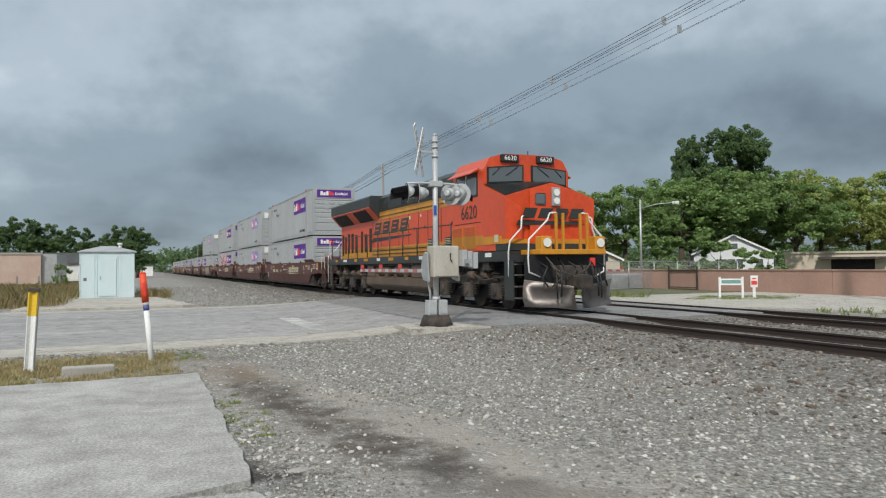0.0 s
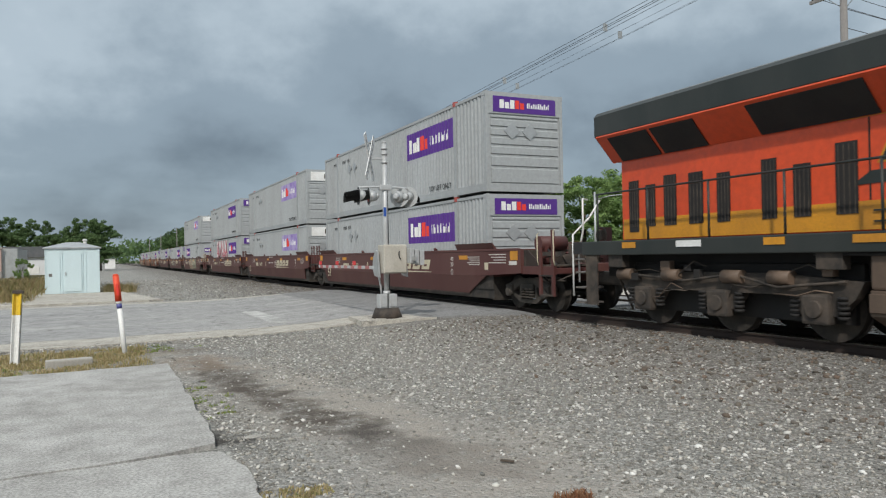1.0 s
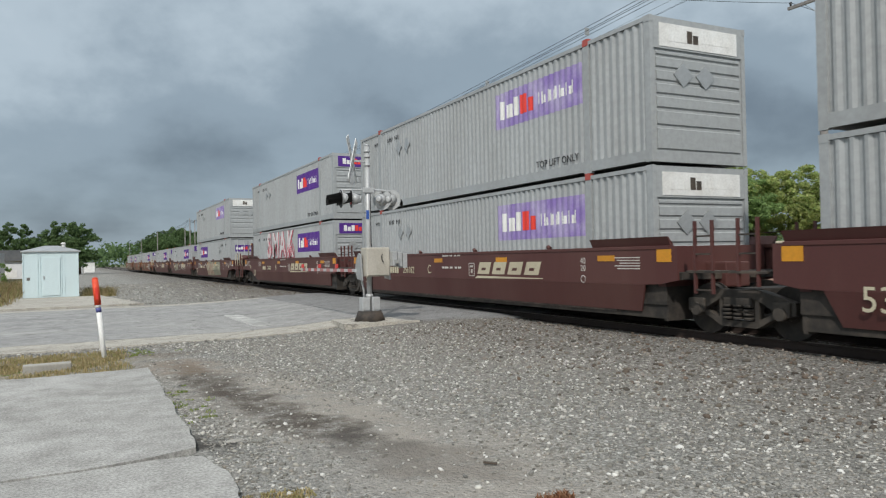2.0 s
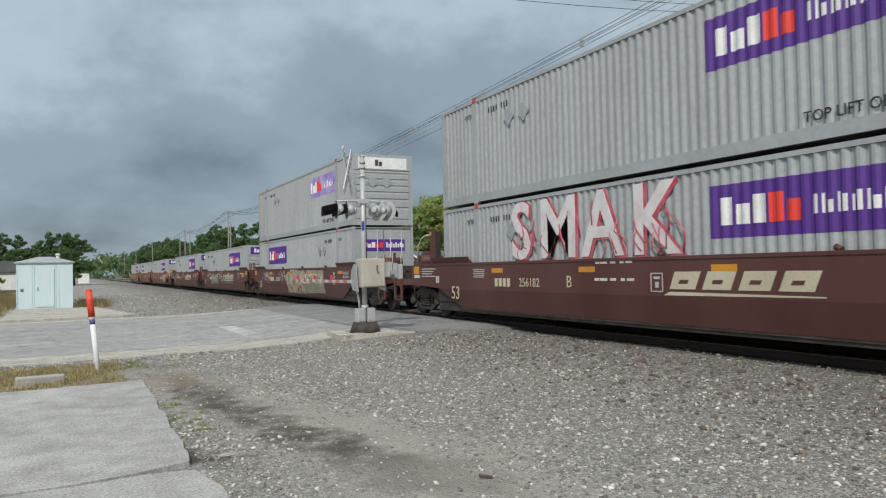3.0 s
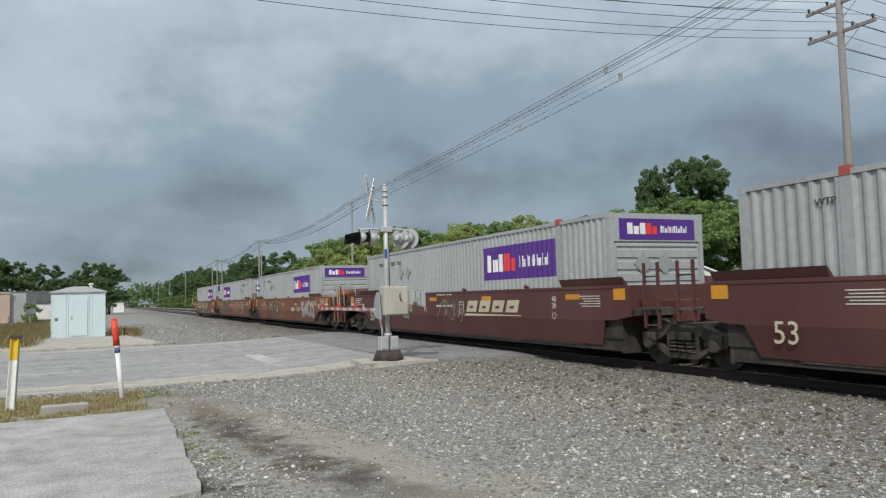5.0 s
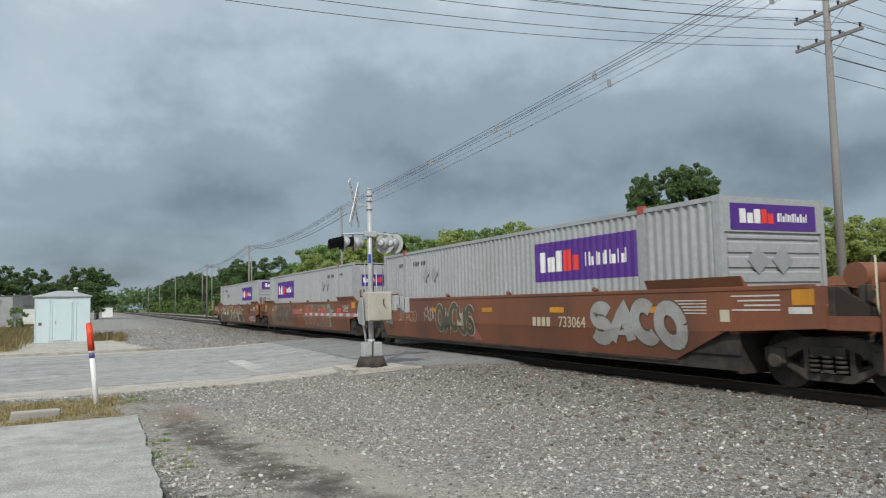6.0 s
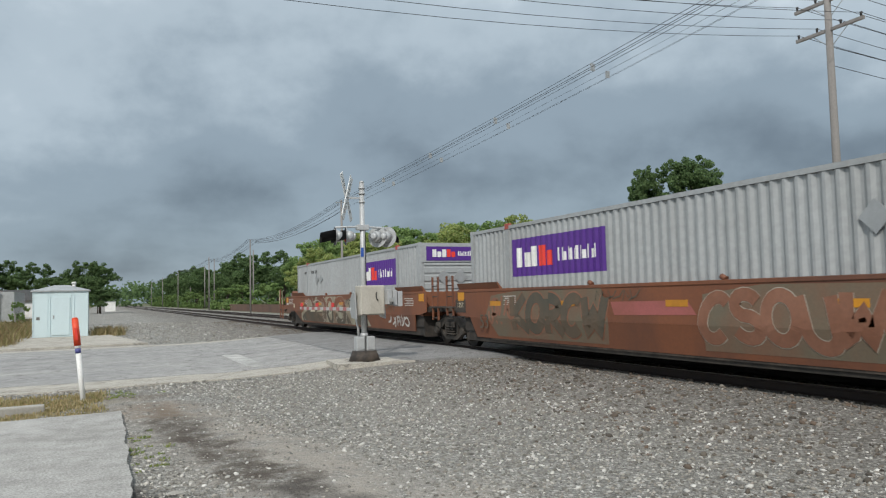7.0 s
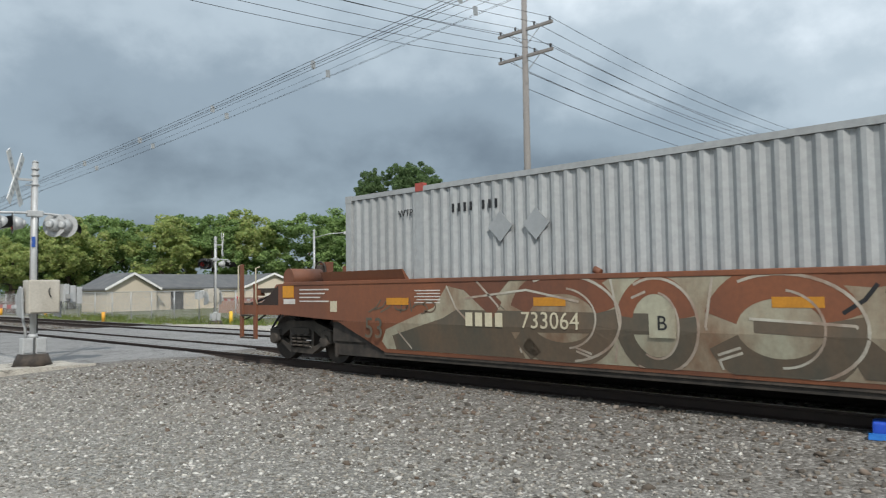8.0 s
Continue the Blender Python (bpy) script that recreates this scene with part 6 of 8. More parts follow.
fill(cars[7], [(3.2, 0.46), (3.3, 1.48), (2.9, 1.50), (2.75, 1.28), (2.2, 1.22), (2.7, 1.10), (2.5, 0.95), (2.85, 0.90), (2.85, 0.48)], 0.003, M_PAINTT, "faded teal sprayed burst")
fill(cars[7], [(7.5, 0.45), (7.45, 1.40), (6.2, 1.54), (3.3, 1.50), (3.1, 0.46)], 0.003, M_PAINTU, "brownish sprayed ground")
fat_letters(cars[7], 7.5, 3.0, 0.40, 1.60, ("hook", "snake", "loop", "cup", "wave", "loop", "cup"), M_PAINTS, M_PAINTL, 0.21, 0.014)
tag_scrawl(cars[7], 9.0, 10.3, 1.3, 1.52, M_PAINTD, 33)
# the large piece on the last unit: sage ground, letters rust above and dark below
E = cars[8]
fill(E, [(4.6, 0.40), (5.0, 0.8), (5.3, 1.45), (6.4, 1.56), (7.3, 1.40), (9.0, 1.57), (10.4, 1.57), (10.8, 1.35), (11.5, 1.57), (12.1, 1.57), (12.4, 1.3), (13.4, 1.50), (13.7, 1.15), (14.9, 0.76), (15.05, 0.55), (14.95, 0.42)], 0.003, M_PAINTC, "pale sage sprayed ground")
fill(E, [(14.7, 0.42), (14.75, 0.66), (13.5, 0.98), (13.2, 1.12), (9.5, 1.10), (9.5, 0.84), (12.1, 0.80), (11.9, 0.42)], 0.0045, M_PAINTD, "dark sprayed band")
for cy, cz, ry, rz, w, gap in ((11.2, 1.02, 0.74, 0.52, 0.36, 40), (9.78, 0.95, 0.44, 0.52, 0.24, 0), (8.27, 0.95, 0.68, 0.54, 0.40, 30)):
    stroke(E, arc(cy, cz, ry, rz, 12, 168, 18), w, 0.0055, M_RUST, "graffiti", "rust red letter form")
    stroke(E, arc(cy, cz, ry, rz, 168, 372 - gap, 22), w, 0.006, M_PAINTD, "graffiti", "dark sprayed letter form")
    stroke(E, arc(cy, cz, ry + w * 0.55, rz + 0.08, 60, 300 - gap, 24), 0.035, 0.009, M_PAINTL, "graffiti_outline", "worn pale sprayed outline")
    stroke(E, arc(cy, cz, ry - w * 0.5, rz - 0.10, 100, 300 - gap, 20), 0.028, 0.009, M_PAINTL, "graffiti_outline", "worn pale sprayed outline")
stroke(E, [(12.95, 1.56), (12.6, 1.3), (12.35, 1.12)], 0.30, 0.0055, M_RUST, "graffiti", "rust red letter form")
stroke(E, [(12.4, 1.12), (11.95, 0.75), (11.7, 0.44)], 0.26, 0.006, M_PAINTD, "graffiti", "dark sprayed letter form")
fill(E, [(8.55, 0.90), (8.55, 1.04), (7.5, 0.98), (6.9, 0.44), (7.45, 0.44), (7.65, 0.86)], 0.0065, M_PAINTD, "dark sprayed bar")
fill(E, [(4.9, 0.42), (5.2, 0.9), (6.2, 0.95), (6.5, 0.42)], 0.005, M_PAINTD, "dark sprayed shape")
for pts in ([(13.4, 1.5), (13.2, 1.15), (12.9, 0.9)], [(12.75, 1.56), (12.35, 1.2), (11.95, 0.5)], [(14.6, 0.75), (14.3, 0.45)], [(13.0, 1.3), (11.8, 1.42), (10.9, 1.25)], [(10.4, 1.55), (10.28, 0.95), (10.4, 0.45)], [(9.02, 1.55), (9.12, 0.95), (8.95, 0.45)], [(8.6, 1.06), (7.5, 1.0), (6.85, 0.46)],
            [(11.0, 0.62), (10.75, 0.54)], [(11.0, 0.57), (10.75, 0.49)], [(9.0, 0.62), (8.72, 0.72)], [(8.98, 0.56), (8.7, 0.66)], [(10.1, 1.30), (9.9, 1.38)]):
    stroke(E, pts, 0.032, 0.0092, M_PAINTL, "graffiti_outline", "worn pale sprayed outline")
tag_scrawl(E, 6.3, 7.4, 1.12, 1.52, M_BLACK, 45, 0.045)
tag_scrawl(E, 13.8, 15.0, 1.05, 1.3, M_PAINTD, 46, 0.03)
tag_scrawl(cars[8], 2.0, 3.3, 0.95, 1.5, M_PAINTD, 41, 0.05)
tag_scrawl(cars[8], 4.3, 6.0, 1.15, 1.52, M_PAINTD, 42)
tag_scrawl(cars[8], 0.9, 2.3, 0.5, 0.85, M_PAINTW, 43, 0.07)

box_plain = container(M_PURPLE, M_PURPLE, "pale grey corrugated shipping container with a purple carrier sign")
box_faded = container(M_FADED, M_WHITE, "weathered pale grey shipping container with a faded carrier sign")
LOW, HIGH = 0.345, 3.28
PLAN = [(0, LOW, 0, 0), (0, HIGH, 0, 0), (1, LOW, 1, 0), (1, HIGH, 1, 0), (2, LOW, 0, 0), (2, HIGH, 0, 0), (3, LOW, 0, 1), (3, HIGH, 1, 0),
        (4, LOW, 0, 0), (5, LOW, 0, 0), (6, LOW, 0, 0), (7, LOW, 0, 1), (8, LOW, 0, 0)]
BOXES = []
used = set()
for unit, level, faded, turned in PLAN:
    src = box_faded if faded else box_plain
    ob = src if faded not in used else copy_thing(src, Matrix())
    used.add(faded)
    BOXES.append((ob, FRONTS[unit], level, turned))
# the sprayed box in the third unit
sprayed = BOXES[4][0]
sprayed["label"] = "pale grey shipping container with red and white graffiti letters"
for i, ch in enumerate("SMAK"):
    at = Matrix.Translation((-1.312, 11.9 - i * 1.55, 1.95)) @ FACE_LEFT
    words(ch, 1.95, M_CRIMSON, "graffiti_outline", sprayed, Matrix.Translation((0, -0.05, -0.02)) @ at, 0.006, "crimson sprayed letter edge", 0.06)
    words(ch, 1.95, M_PAINTV, "graffiti_letter", sprayed, Matrix.Translation((-0.012, 0.02, 0.0)) @ at, 0.006, "white sprayed letter", 0.035)
rs = random.Random(14)
for i in range(26):
    # loose crimson lines inside and under the letters, running down as the paint did
    y, z = 12.5 - rs.uniform(0, 1) * 6.0, rs.uniform(1.45, 2.6)
    part("paint_run", bent(bm_(), [(-1.334, y, z), (-1.334, y - rs.uniform(-0.12, 0.2), z - rs.uniform(0.1, 0.35)), (-1.334, y - rs.uniform(-0.1, 0.3), z - rs.uniform(0.4, 0.6))], rs.uniform(0.010, 0.022), 5), M_CRIMSON, sprayed, "crimson sprayed line")



# ---- crossing signal with a lowered gate ----
M_FADESTRIPE = worn("faded_red_stripe", (0.36, 0.10, 0.10), (0.42, 0.25, 0.23), 0.6, amount=0.6, bump=0.02)
M_STRIPE = worn("red_reflective_stripe", (0.55, 0.05, 0.05), (0.4, 0.06, 0.05), 0.5, amount=0.4, bump=0.02)


def flasher(mast, x, z, heading):
    """A flashing light head that looks along a heading, in degrees from +x."""
    at = pose(x, 0, z, 0, 0, heading)
    h = part("light_head", pole((-0.10, 0, 0), (0.10, 0, 0), 0.11, 0.17, 20), M_ALU, mast, "signal light housing", at)
    part("background_disc", pole((0.09, 0, 0), (0.105, 0, 0), 0.27 if heading < 90 else 0.23, 0.27 if heading < 90 else 0.23, 28), M_ALU, h, "round background disc")
    part("disc_face", pole((0.105, 0, 0), (0.112, 0, 0), 0.268 if heading < 90 else 0.228, 0.268 if heading < 90 else 0.228, 28), M_BLACK, h)
    part("lens", pole((0.112, 0, 0), (0.125, 0, 0), 0.145, 0.14, 20), M_STRIPE, h, "red lens")
    bm = bm_()
    n = 12
    rows = []
    for j, d in enumerate((0.11, 0.46)):
        rows.append([bm.verts.new((d, 0.17 * math.cos(radians(-30 + 240 * i / n)), 0.17 * math.sin(radians(-30 + 240 * i / n)) - (0.08 if j else 0))) for i in range(n + 1)])
    for i in range(n):
        bm.faces.new((rows[0][i], rows[0][i + 1], rows[1][i + 1], rows[1][i])).smooth = True
    bmesh.ops.solidify(bm, geom=bm.faces[:], thickness=0.006)
    part("visor", bm, M_BLACK, h, "black visor")
    part("rear_cap", pole((-0.16, 0, 0), (-0.10, 0, 0), 0.05, 0.11, 16), M_ALU, h)
    return h


def crossing_signal(label, at):
    m = thing("crossing_signal", label, "crossing signal", at, "signals at the level crossing")
    bm = bm_()
    prism(bm, [(-0.38, -0.38), (0.38, -0.38), (0.38, 0.38), (-0.38, 0.38)], "z", -0.15, 0.0)
    bmesh.ops.bevel(bm, geom=bm.edges[:], offset=0.02, segments=1, affect="EDGES")
    part("footing", bm, M_CONC, m, "pale concrete footing")
    bm = bm_()
    rod(bm, (0, 0, -0.05), (0, 0, 0.24), 0.42, 0.31, 20)
    part("base_casting", bm, M_GRIME, m, "dark weathered base")
    part("post", pole((0, 0, 0.2), (0, 0, 4.53), 0.068, 0.062, 20), M_ALU, m, "aluminium signal post")
    part("post_cap", pole((0, 0, 4.53), (0, 0, 4.57), 0.07, 0.04, 20), M_ALU, m)
    for z in (4.0, 4.22, 4.36):
        part("post_band", pole((0, 0, z), (0, 0, z + 0.05), 0.082, 0.082, 18), M_ALU, m)
    for x in (-0.13, 0.14):
        j = part("junction_box", cube(x - 0.11, x + 0.11, -0.12, 0.12, 0.24, 0.60, bev=0.02), M_ALU, m, "silver junction box at the post's foot")
        part("box_lid", cube(x - 0.09, x + 0.09, -0.135, -0.12, 0.28, 0.56), M_ALU, j)
    part("collar", pole((0, 0, 0.6), (0, 0, 0.68), 0.11, 0.09, 18), M_ALU, m)
    part("conduit", bent(bm_(), [(-0.16, -0.03, 0.6), (-0.17, -0.04, 0.8), (-0.22, -0.06, 1.0), (-0.22, -0.06, 1.2)], 0.028), M_ALU, m)
    # gate machine
    c = part("gate_case", cube(-0.22, 0.42, -0.42, 0.02, 1.14, 1.88, bev=0.035), M_CASE, m, "cream weathered gate mechanism case")
    part("case_door", cube(-0.19, 0.39, -0.435, -0.42, 1.17, 1.85, bev=0.006), M_CASE, c)
    part("case_handle", bent(bm_(), [(0.20, -0.44, 1.70), (0.17, -0.47, 1.66), (0.18, -0.47, 1.56), (0.22, -0.47, 1.50)], 0.012), M_BLACK, c, "dark case handle")
    for s in (-1, 1):
        bm = bm_()
        prism(bm, [(-0.30, 1.04), (0.05, 1.08), (0.20, 1.28), (0.12, 1.58), (-0.06, 1.74), (-0.2, 1.70), (-0.24, 1.35)], "x", (-0.29 if s < 0 else 0.47) - 0.02, (-0.29 if s < 0 else 0.47) + 0.02)
        part("gate_lever", bm, M_GALV, m, "galvanised gate lever")
    part("main_shaft", pole((-0.32, -0.12, 1.42), (0.50, -0.12, 1.42), 0.045), M_GALV, m)
    w = part("counterweight_arm", cube(0.46, 0.52, -0.9, 0.0, 1.46, 1.56), M_GALV, m)
    for k in range(3):
        part("counterweight", cube(0.42 + k * 0.14, 0.54 + k * 0.14, -0.62, -0.30, 1.40 - 0.03 * k, 1.78 - 0.03 * k, bev=0.012), M_ALU, m, "galvanised counterweight plate")
    arm = part("gate_arm", cube(-0.345, -0.305, 0.1, 5.2, 1.255, 1.335, bev=0.005), M_ALU, m, "lowered red and white gate arm")
    for k in range(8):
        y = 0.35 + k * 0.62
        part("arm_stripe", cube(-0.348, -0.302, y, y + 0.31, 1.252, 1.338), M_FADESTRIPE, arm, "red reflective band")
    for y in (1.6, 3.2, 5.0):
        part("arm_lamp", cube(-0.36, -0.29, y, y + 0.12, 1.35, 1.46, bev=0.01), M_STRIPE, arm, "small red arm lamp")
    # light crossarm
    part("crossarm", bent(bm_(), [(-0.78, 0, 3.18), (-0.7, 0, 3.36), (-0.3, 0, 3.38), (0.3, 0, 3.38), (0.62, 0, 3.36), (0.7, 0, 3.2)], 0.028), M_ALU, m)
    part("crossarm_hub", cube(-0.16, 0.16, -0.09, 0.09, 3.30, 3.44, bev=0.02), M_ALU, m)
    for x, f in ((-0.62, 174), (-0.34, 170), (0.36, 42), (0.62, 42)):
        flasher(m, x, 3.14, f)
    part("blue_tag", cube(-0.075, 0.0, -0.078, -0.068, 2.62, 2.85), worn("blue_sign", (0.03, 0.09, 0.35), (0.05, 0.12, 0.4), 0.5), m, "small blue sign")
    # crossbuck seen nearly edge on
    xb = part("crossbuck_hub", cube(-0.36, -0.05, -0.03, 0.03, 4.10, 4.15), M_ALU, m)
    turn = pose(-0.40, 0, 4.14, 0, 0, 54)
    for a in (56, -56):
        ob = part("crossbuck_blade", cube(-0.68, 0.68, -0.008, 0.008, -0.10, 0.10), M_WHITE, m, "white crossbuck blade", turn @ pose(0, 0.012 * (1 if a > 0 else -1), 0, 0, a, 0))
        for k in (-0.07, 0.07):
            part("blade_border", cube(-0.6, 0.6, 0.009, 0.013, k - 0.012, k + 0.012), M_GALV, ob)
        for k in range(7):
            part("letter_bar", cube(-0.5 + k * 0.15, -0.44 + k * 0.15, -0.013, -0.009, -0.05, 0.05), M_GALV, ob)
    part("wire_run", bent(bm_(), [(0.09, 0.02, 0.7), (0.085, 0.03, 2.2), (0.08, 0.03, 3.3)], 0.014), M_BLACK, m)
    return m


near_signal = crossing_signal("aluminium crossing signal with crossbuck, flashing lights and lowered gate", pose(6.80, 17.85, 0.20))
far_signal = copy_thing(near_signal, pose(20.3, 34.4, 0.05, 0, 0, 180))
far_signal["label"] = "aluminium crossing signal with lowered gate beyond the tracks"
bm = bm_()
prism(bm, [(5.9, 17.25), (7.9, 17.15), (8.1, 18.6), (6.1, 18.9)], "z", 0.0, 0.185)
tagged(part("signal_pad", bm, M_SHOULDER), "pale worn concrete pad around the signal", "pad", "", "structure")


# ---- signal shed ----
def signal_shed():
    t = thing("signal_shed", "pale blue metal equipment shed with a low hipped roof", "shed", pose(-1.2, 44.3, 0.08))
    part("body", cube(-1.33, 1.33, 0, 2.0, 0.0, 2.42, bev=0.01), M_SHED, t, "pale blue steel walls")
    bm = bm_()
    base = [bm.verts.new(p) for p in ((-1.42, -0.09, 2.42), (1.42, -0.09, 2.42), (1.42, 2.09, 2.42), (-1.42, 2.09, 2.42))]
    eave = [bm.verts.new((v.co.x, v.co.y, 2.48)) for v in base]
    top = [bm.verts.new(p) for p in ((-0.35, 1.0, 2.78), (0.35, 1.0, 2.78))]
    bm.faces.new(base[::-1])
    for i in range(4):
        bm.faces.new((base[i], base[(i + 1) % 4], eave[(i + 1) % 4], eave[i]))
    bm.faces.new((eave[0], eave[1], top[1], top[0]))
    bm.faces.new((eave[1], eave[2], top[1]))
    bm.faces.new((eave[2], eave[3], top[0], top[1]))
    bm.faces.new((eave[3], eave[0], top[0]))
    roof = part("roof", bm, M_GALV, t, "grey metal hipped roof")
    part("vent", pole((0.6, 0.9, 2.60), (0.6, 0.9, 2.86), 0.09, 0.09, 14), M_WHITE, roof, "white roof vent")
    part("vent_cap", pole((0.6, 0.9, 2.86), (0.6, 0.9, 2.95), 0.16, 0.08, 14), M_WHITE, roof)
    d = part("door", cube(-0.42, 0.44, -0.045, 0.0, 0.10, 2.12, bev=0.012), M_SHED, t, "pale blue shed door")
    part("door_handle", cube(-0.36, -0.30, -0.07, -0.03, 0.98, 1.16), M_GALV, d)
    for z in (0.28, 1.95):
        part("door_label", cube(-0.08, 0.10, -0.036, -0.03, z, z + 0.08), M_WHITE, d, "small white label")
    for x in (-0.62, -0.50, 0.50, 0.64, -1.30, 1.30):
        part("wall_seam", cube(x - 0.018, x + 0.018, -0.03, 0.0, 0.0, 2.42), M_SHED, t)
    part("wall_stain", cube(-1.14, -0.98, -0.006, -0.001, 0.92, 1.08), M_BOXDARK, t, "rusty dark lock plate")
    part("footing", cube(-1.40, 1.40, -0.06, 2.06, -0.10, 0.0), M_CONC, t)
    return t


signal_shed()
bm = bm_()
prism(bm, [(-4.2, 34.0), (2.6, 34.2), (1.4, 43.0), (1.0, 47), (-3.4, 47), (-4.0, 39)], "z", -0.1, 0.07)
tagged(part("shed_pad", bm, M_SHOULDER), "pale concrete apron in front of the shed", "pad", "", "structure")
tiny = thing("relay_cabinet", "small white relay cabinet far along the line", "cabinet", pose(2.7, 185, 0))
part("body", cube(-1.1, 1.1, 0, 2, 0, 2.2, bev=0.03), M_WHITE, tiny)
part("lid", cube(-1.2, 1.2, -0.1, 2.1, 2.2, 2.32), M_GALV, tiny)


# ---- marker posts at the roadside ----
def marker_post():
    t = thing("marker_post", "leaning white marker post with a red top and blue band", "marker post", pose(0.46, 15.25, 0.0, 0, -5.5, 0))
    part("shaft", pole((0, 0, -0.2), (0, 0, 0.93), 0.046, 0.046, 18), M_WHITE, t, "white plastic shaft")
    part("blue_band", pole((0, 0, 0.89), (0, 0, 0.98), 0.049, 0.049, 18), worn("blue_band_film", (0.06, 0.07, 0.26), (0.2, 0.2, 0.35), 0.5), t, "faded blue band")
    part("white_band", pole((0, 0, 0.98), (0, 0, 1.04), 0.05, 0.05, 18), M_WHITE, t)
    bm = bm_()
    rod(bm, (0, 0, 1.03), (0, 0, 1.52), 0.060, 0.056, 18)
    rod(bm, (0, 0, 1.52), (0, 0, 1.55), 0.056, 0.034, 18)
    part("top_sleeve", bm, worn("orange_red_sleeve", (0.72, 0.07, 0.022), (0.5, 0.06, 0.03), 0.55), t, "orange-red top sleeve")
    part("small_label", cube(-0.02, 0.02, -0.064, -0.055, 1.14, 1.36), M_RED, t)


def flat_post():
    t = thing("flexible_marker", "white flexible marker post with a yellow top", "marker post", pose(-1.33, 14.75, 0.0, 0, 3.0, 0))
    bm = bm_()
    prism(bm, [(-0.068, -0.03), (-0.02, 0.02), (0.02, 0.02), (0.068, -0.03), (0.056, -0.045), (0.015, 0.0), (-0.015, 0.0), (-0.056, -0.045)], "z", -0.2, 0.92)
    part("blade", bm, M_WHITE, t, "ribbed white blade")
    bm = bm_()
    prism(bm, [(-0.071, -0.032), (-0.02, 0.023), (0.02, 0.023), (0.071, -0.032), (0.056, -0.05), (0.015, -0.004), (-0.015, -0.004), (-0.056, -0.05)], "z", 0.88, 1.27)
    part("yellow_top", bm, worn("yellow_marker_film", (0.74, 0.50, 0.04), (0.5, 0.35, 0.05), 0.5), t, "yellow warning film")
    part("top_clip", cube(-0.08, 0.09, -0.05, 0.04, 1.25, 1.31, bev=0.01), M_GRIME, t, "dark top clip")
    part("rear_blade", cube(0.03, 0.08, 0.0, 0.03, -0.2, 1.15), M_GALV, t)


marker_post()
flat_post()
kerb = thing("broken_kerb", "broken piece of concrete kerb in dry grass", "concrete block", pose(-0.45, 14.0, 0.02, 2, 0, 4))
part("block", cube(-0.36, 0.36, -0.09, 0.09, -0.05, 0.12, bev=0.025), M_CONC, kerb)


# ---- utility poles and cables ----
def crossarm(t, z, half, r=0.055):
    a = part("crossarm", cube(-r, r, -half, half, z - 0.065, z + 0.065, bev=0.008), M_WOOD, t, "grey weathered crossarm")
    for y in (-half + 0.12, -half * 0.35, half * 0.35, half - 0.12):
        part("insulator", pole((0, y, z + 0.06), (0, y, z + 0.24), 0.035, 0.055, 10), M_BLACK, a, "dark insulator")
    for s in (-1, 1):
        part("brace", bent(bm_(), [(0.07, 0, z - 0.7), (0.07, s * half * 0.5, z - 0.06)], 0.016, 6), M_GALV, a)


def utility_pole(label, at, height, arms, half, r=0.18):
    t = thing("utility_pole", label, "utility pole", at, "utility poles")
    part("shaft", pole((0, 0, -0.5), (0, 0, height), r, r * 0.68, 14), M_WOOD, t, "weathered wooden shaft")
    for z in arms:
        crossarm(t, z, half)
    return t


utility_pole("tall weathered wooden utility pole with two crossarms", pose(27.05, 19.4, 0), 14.6, (12.0, 13.2), 1.5)
LINE_X = 20.0
pole_a = utility_pole("slim wooden pole beside the railway line", pose(LINE_X, 62.2, 0), 10.45, (), 0.5, 0.13)
for y in (106, 150, 214, 270, 330):
    copy_thing(pole_a, pose(LINE_X, y, 0))
for x, y, h in ((24.5, 128, 1.0), (23.0, 165, 1.05), (23.5, 185, 1.0), (26, 240, 1.0)):
    copy_thing(pole_a, pose(x, y, 0) @ Matrix.Diagonal((1, 1, h, 1)))
for s in (-1, 1):
    part("cable_bracket", cube(-0.5 if s < 0 else 0.1, -0.1 if s < 0 else 0.5, -0.03, 0.03, 10.2, 10.28), M_GALV, pole_a)


def cable(a, b, sag, r, label="thin black overhead cable"):
    a, b = Vector(a), Vector(b)
    n = 18
    pts = [a.lerp(b, i / n) - Vector((0, 0, sag * 4 * (i / n) * (1 - i / n))) for i in range(n + 1)]
    return tagged(part("overhead_cable", bent(bm_(), pts, r, 5), M_BLACK), label, "cable", "overhead cables")


STEPS = [(-14, 13.6), (62.2, 10.2), (106, 10.3), (150, 10.0), (214, 10.6), (330, 10.5)]
for i, (dx, dz, r) in enumerate(((-0.45, -0.05, 0.012), (-0.38, 0.14, 0.011), (-0.24, -0.16, 0.010), (-0.12, 0.05, 0.011), (0.35, -0.15, 0.006), (0.52, -0.34, 0.006), (0.75, -0.26, 0.006))):
    for (y0, z0), (y1, z1) in zip(STEPS, STEPS[1:]):
        cable((LINE_X + dx, y0, z0 + dz), (LINE_X + dx, y1, z1 + dz), 0.5 if y0 < 0 else 0.9, r if y0 < 60 else 0.014)
for k in range(6):
    y = 8 + k * 8.5
    z = 13.6 + (10.2 - 13.6) * (y + 14) / 76.2 - 0.5 * 4 * ((y + 14) / 76.2) * (1 - (y + 14) / 76.2)
    for dx in (-0.36, 0.42):
        tagged(part("cable_spacer", cube(LINE_X + dx - 0.1, LINE_X + dx + 0.1, y - 0.02, y + 0.02, z - 0.2 if dx < 0 else z - 0.42, z + 0.12 if dx < 0 else z - 0.12), M_GALV), "small grey spacer clamped to overhead cables", "cable spacer", "cable spacers")
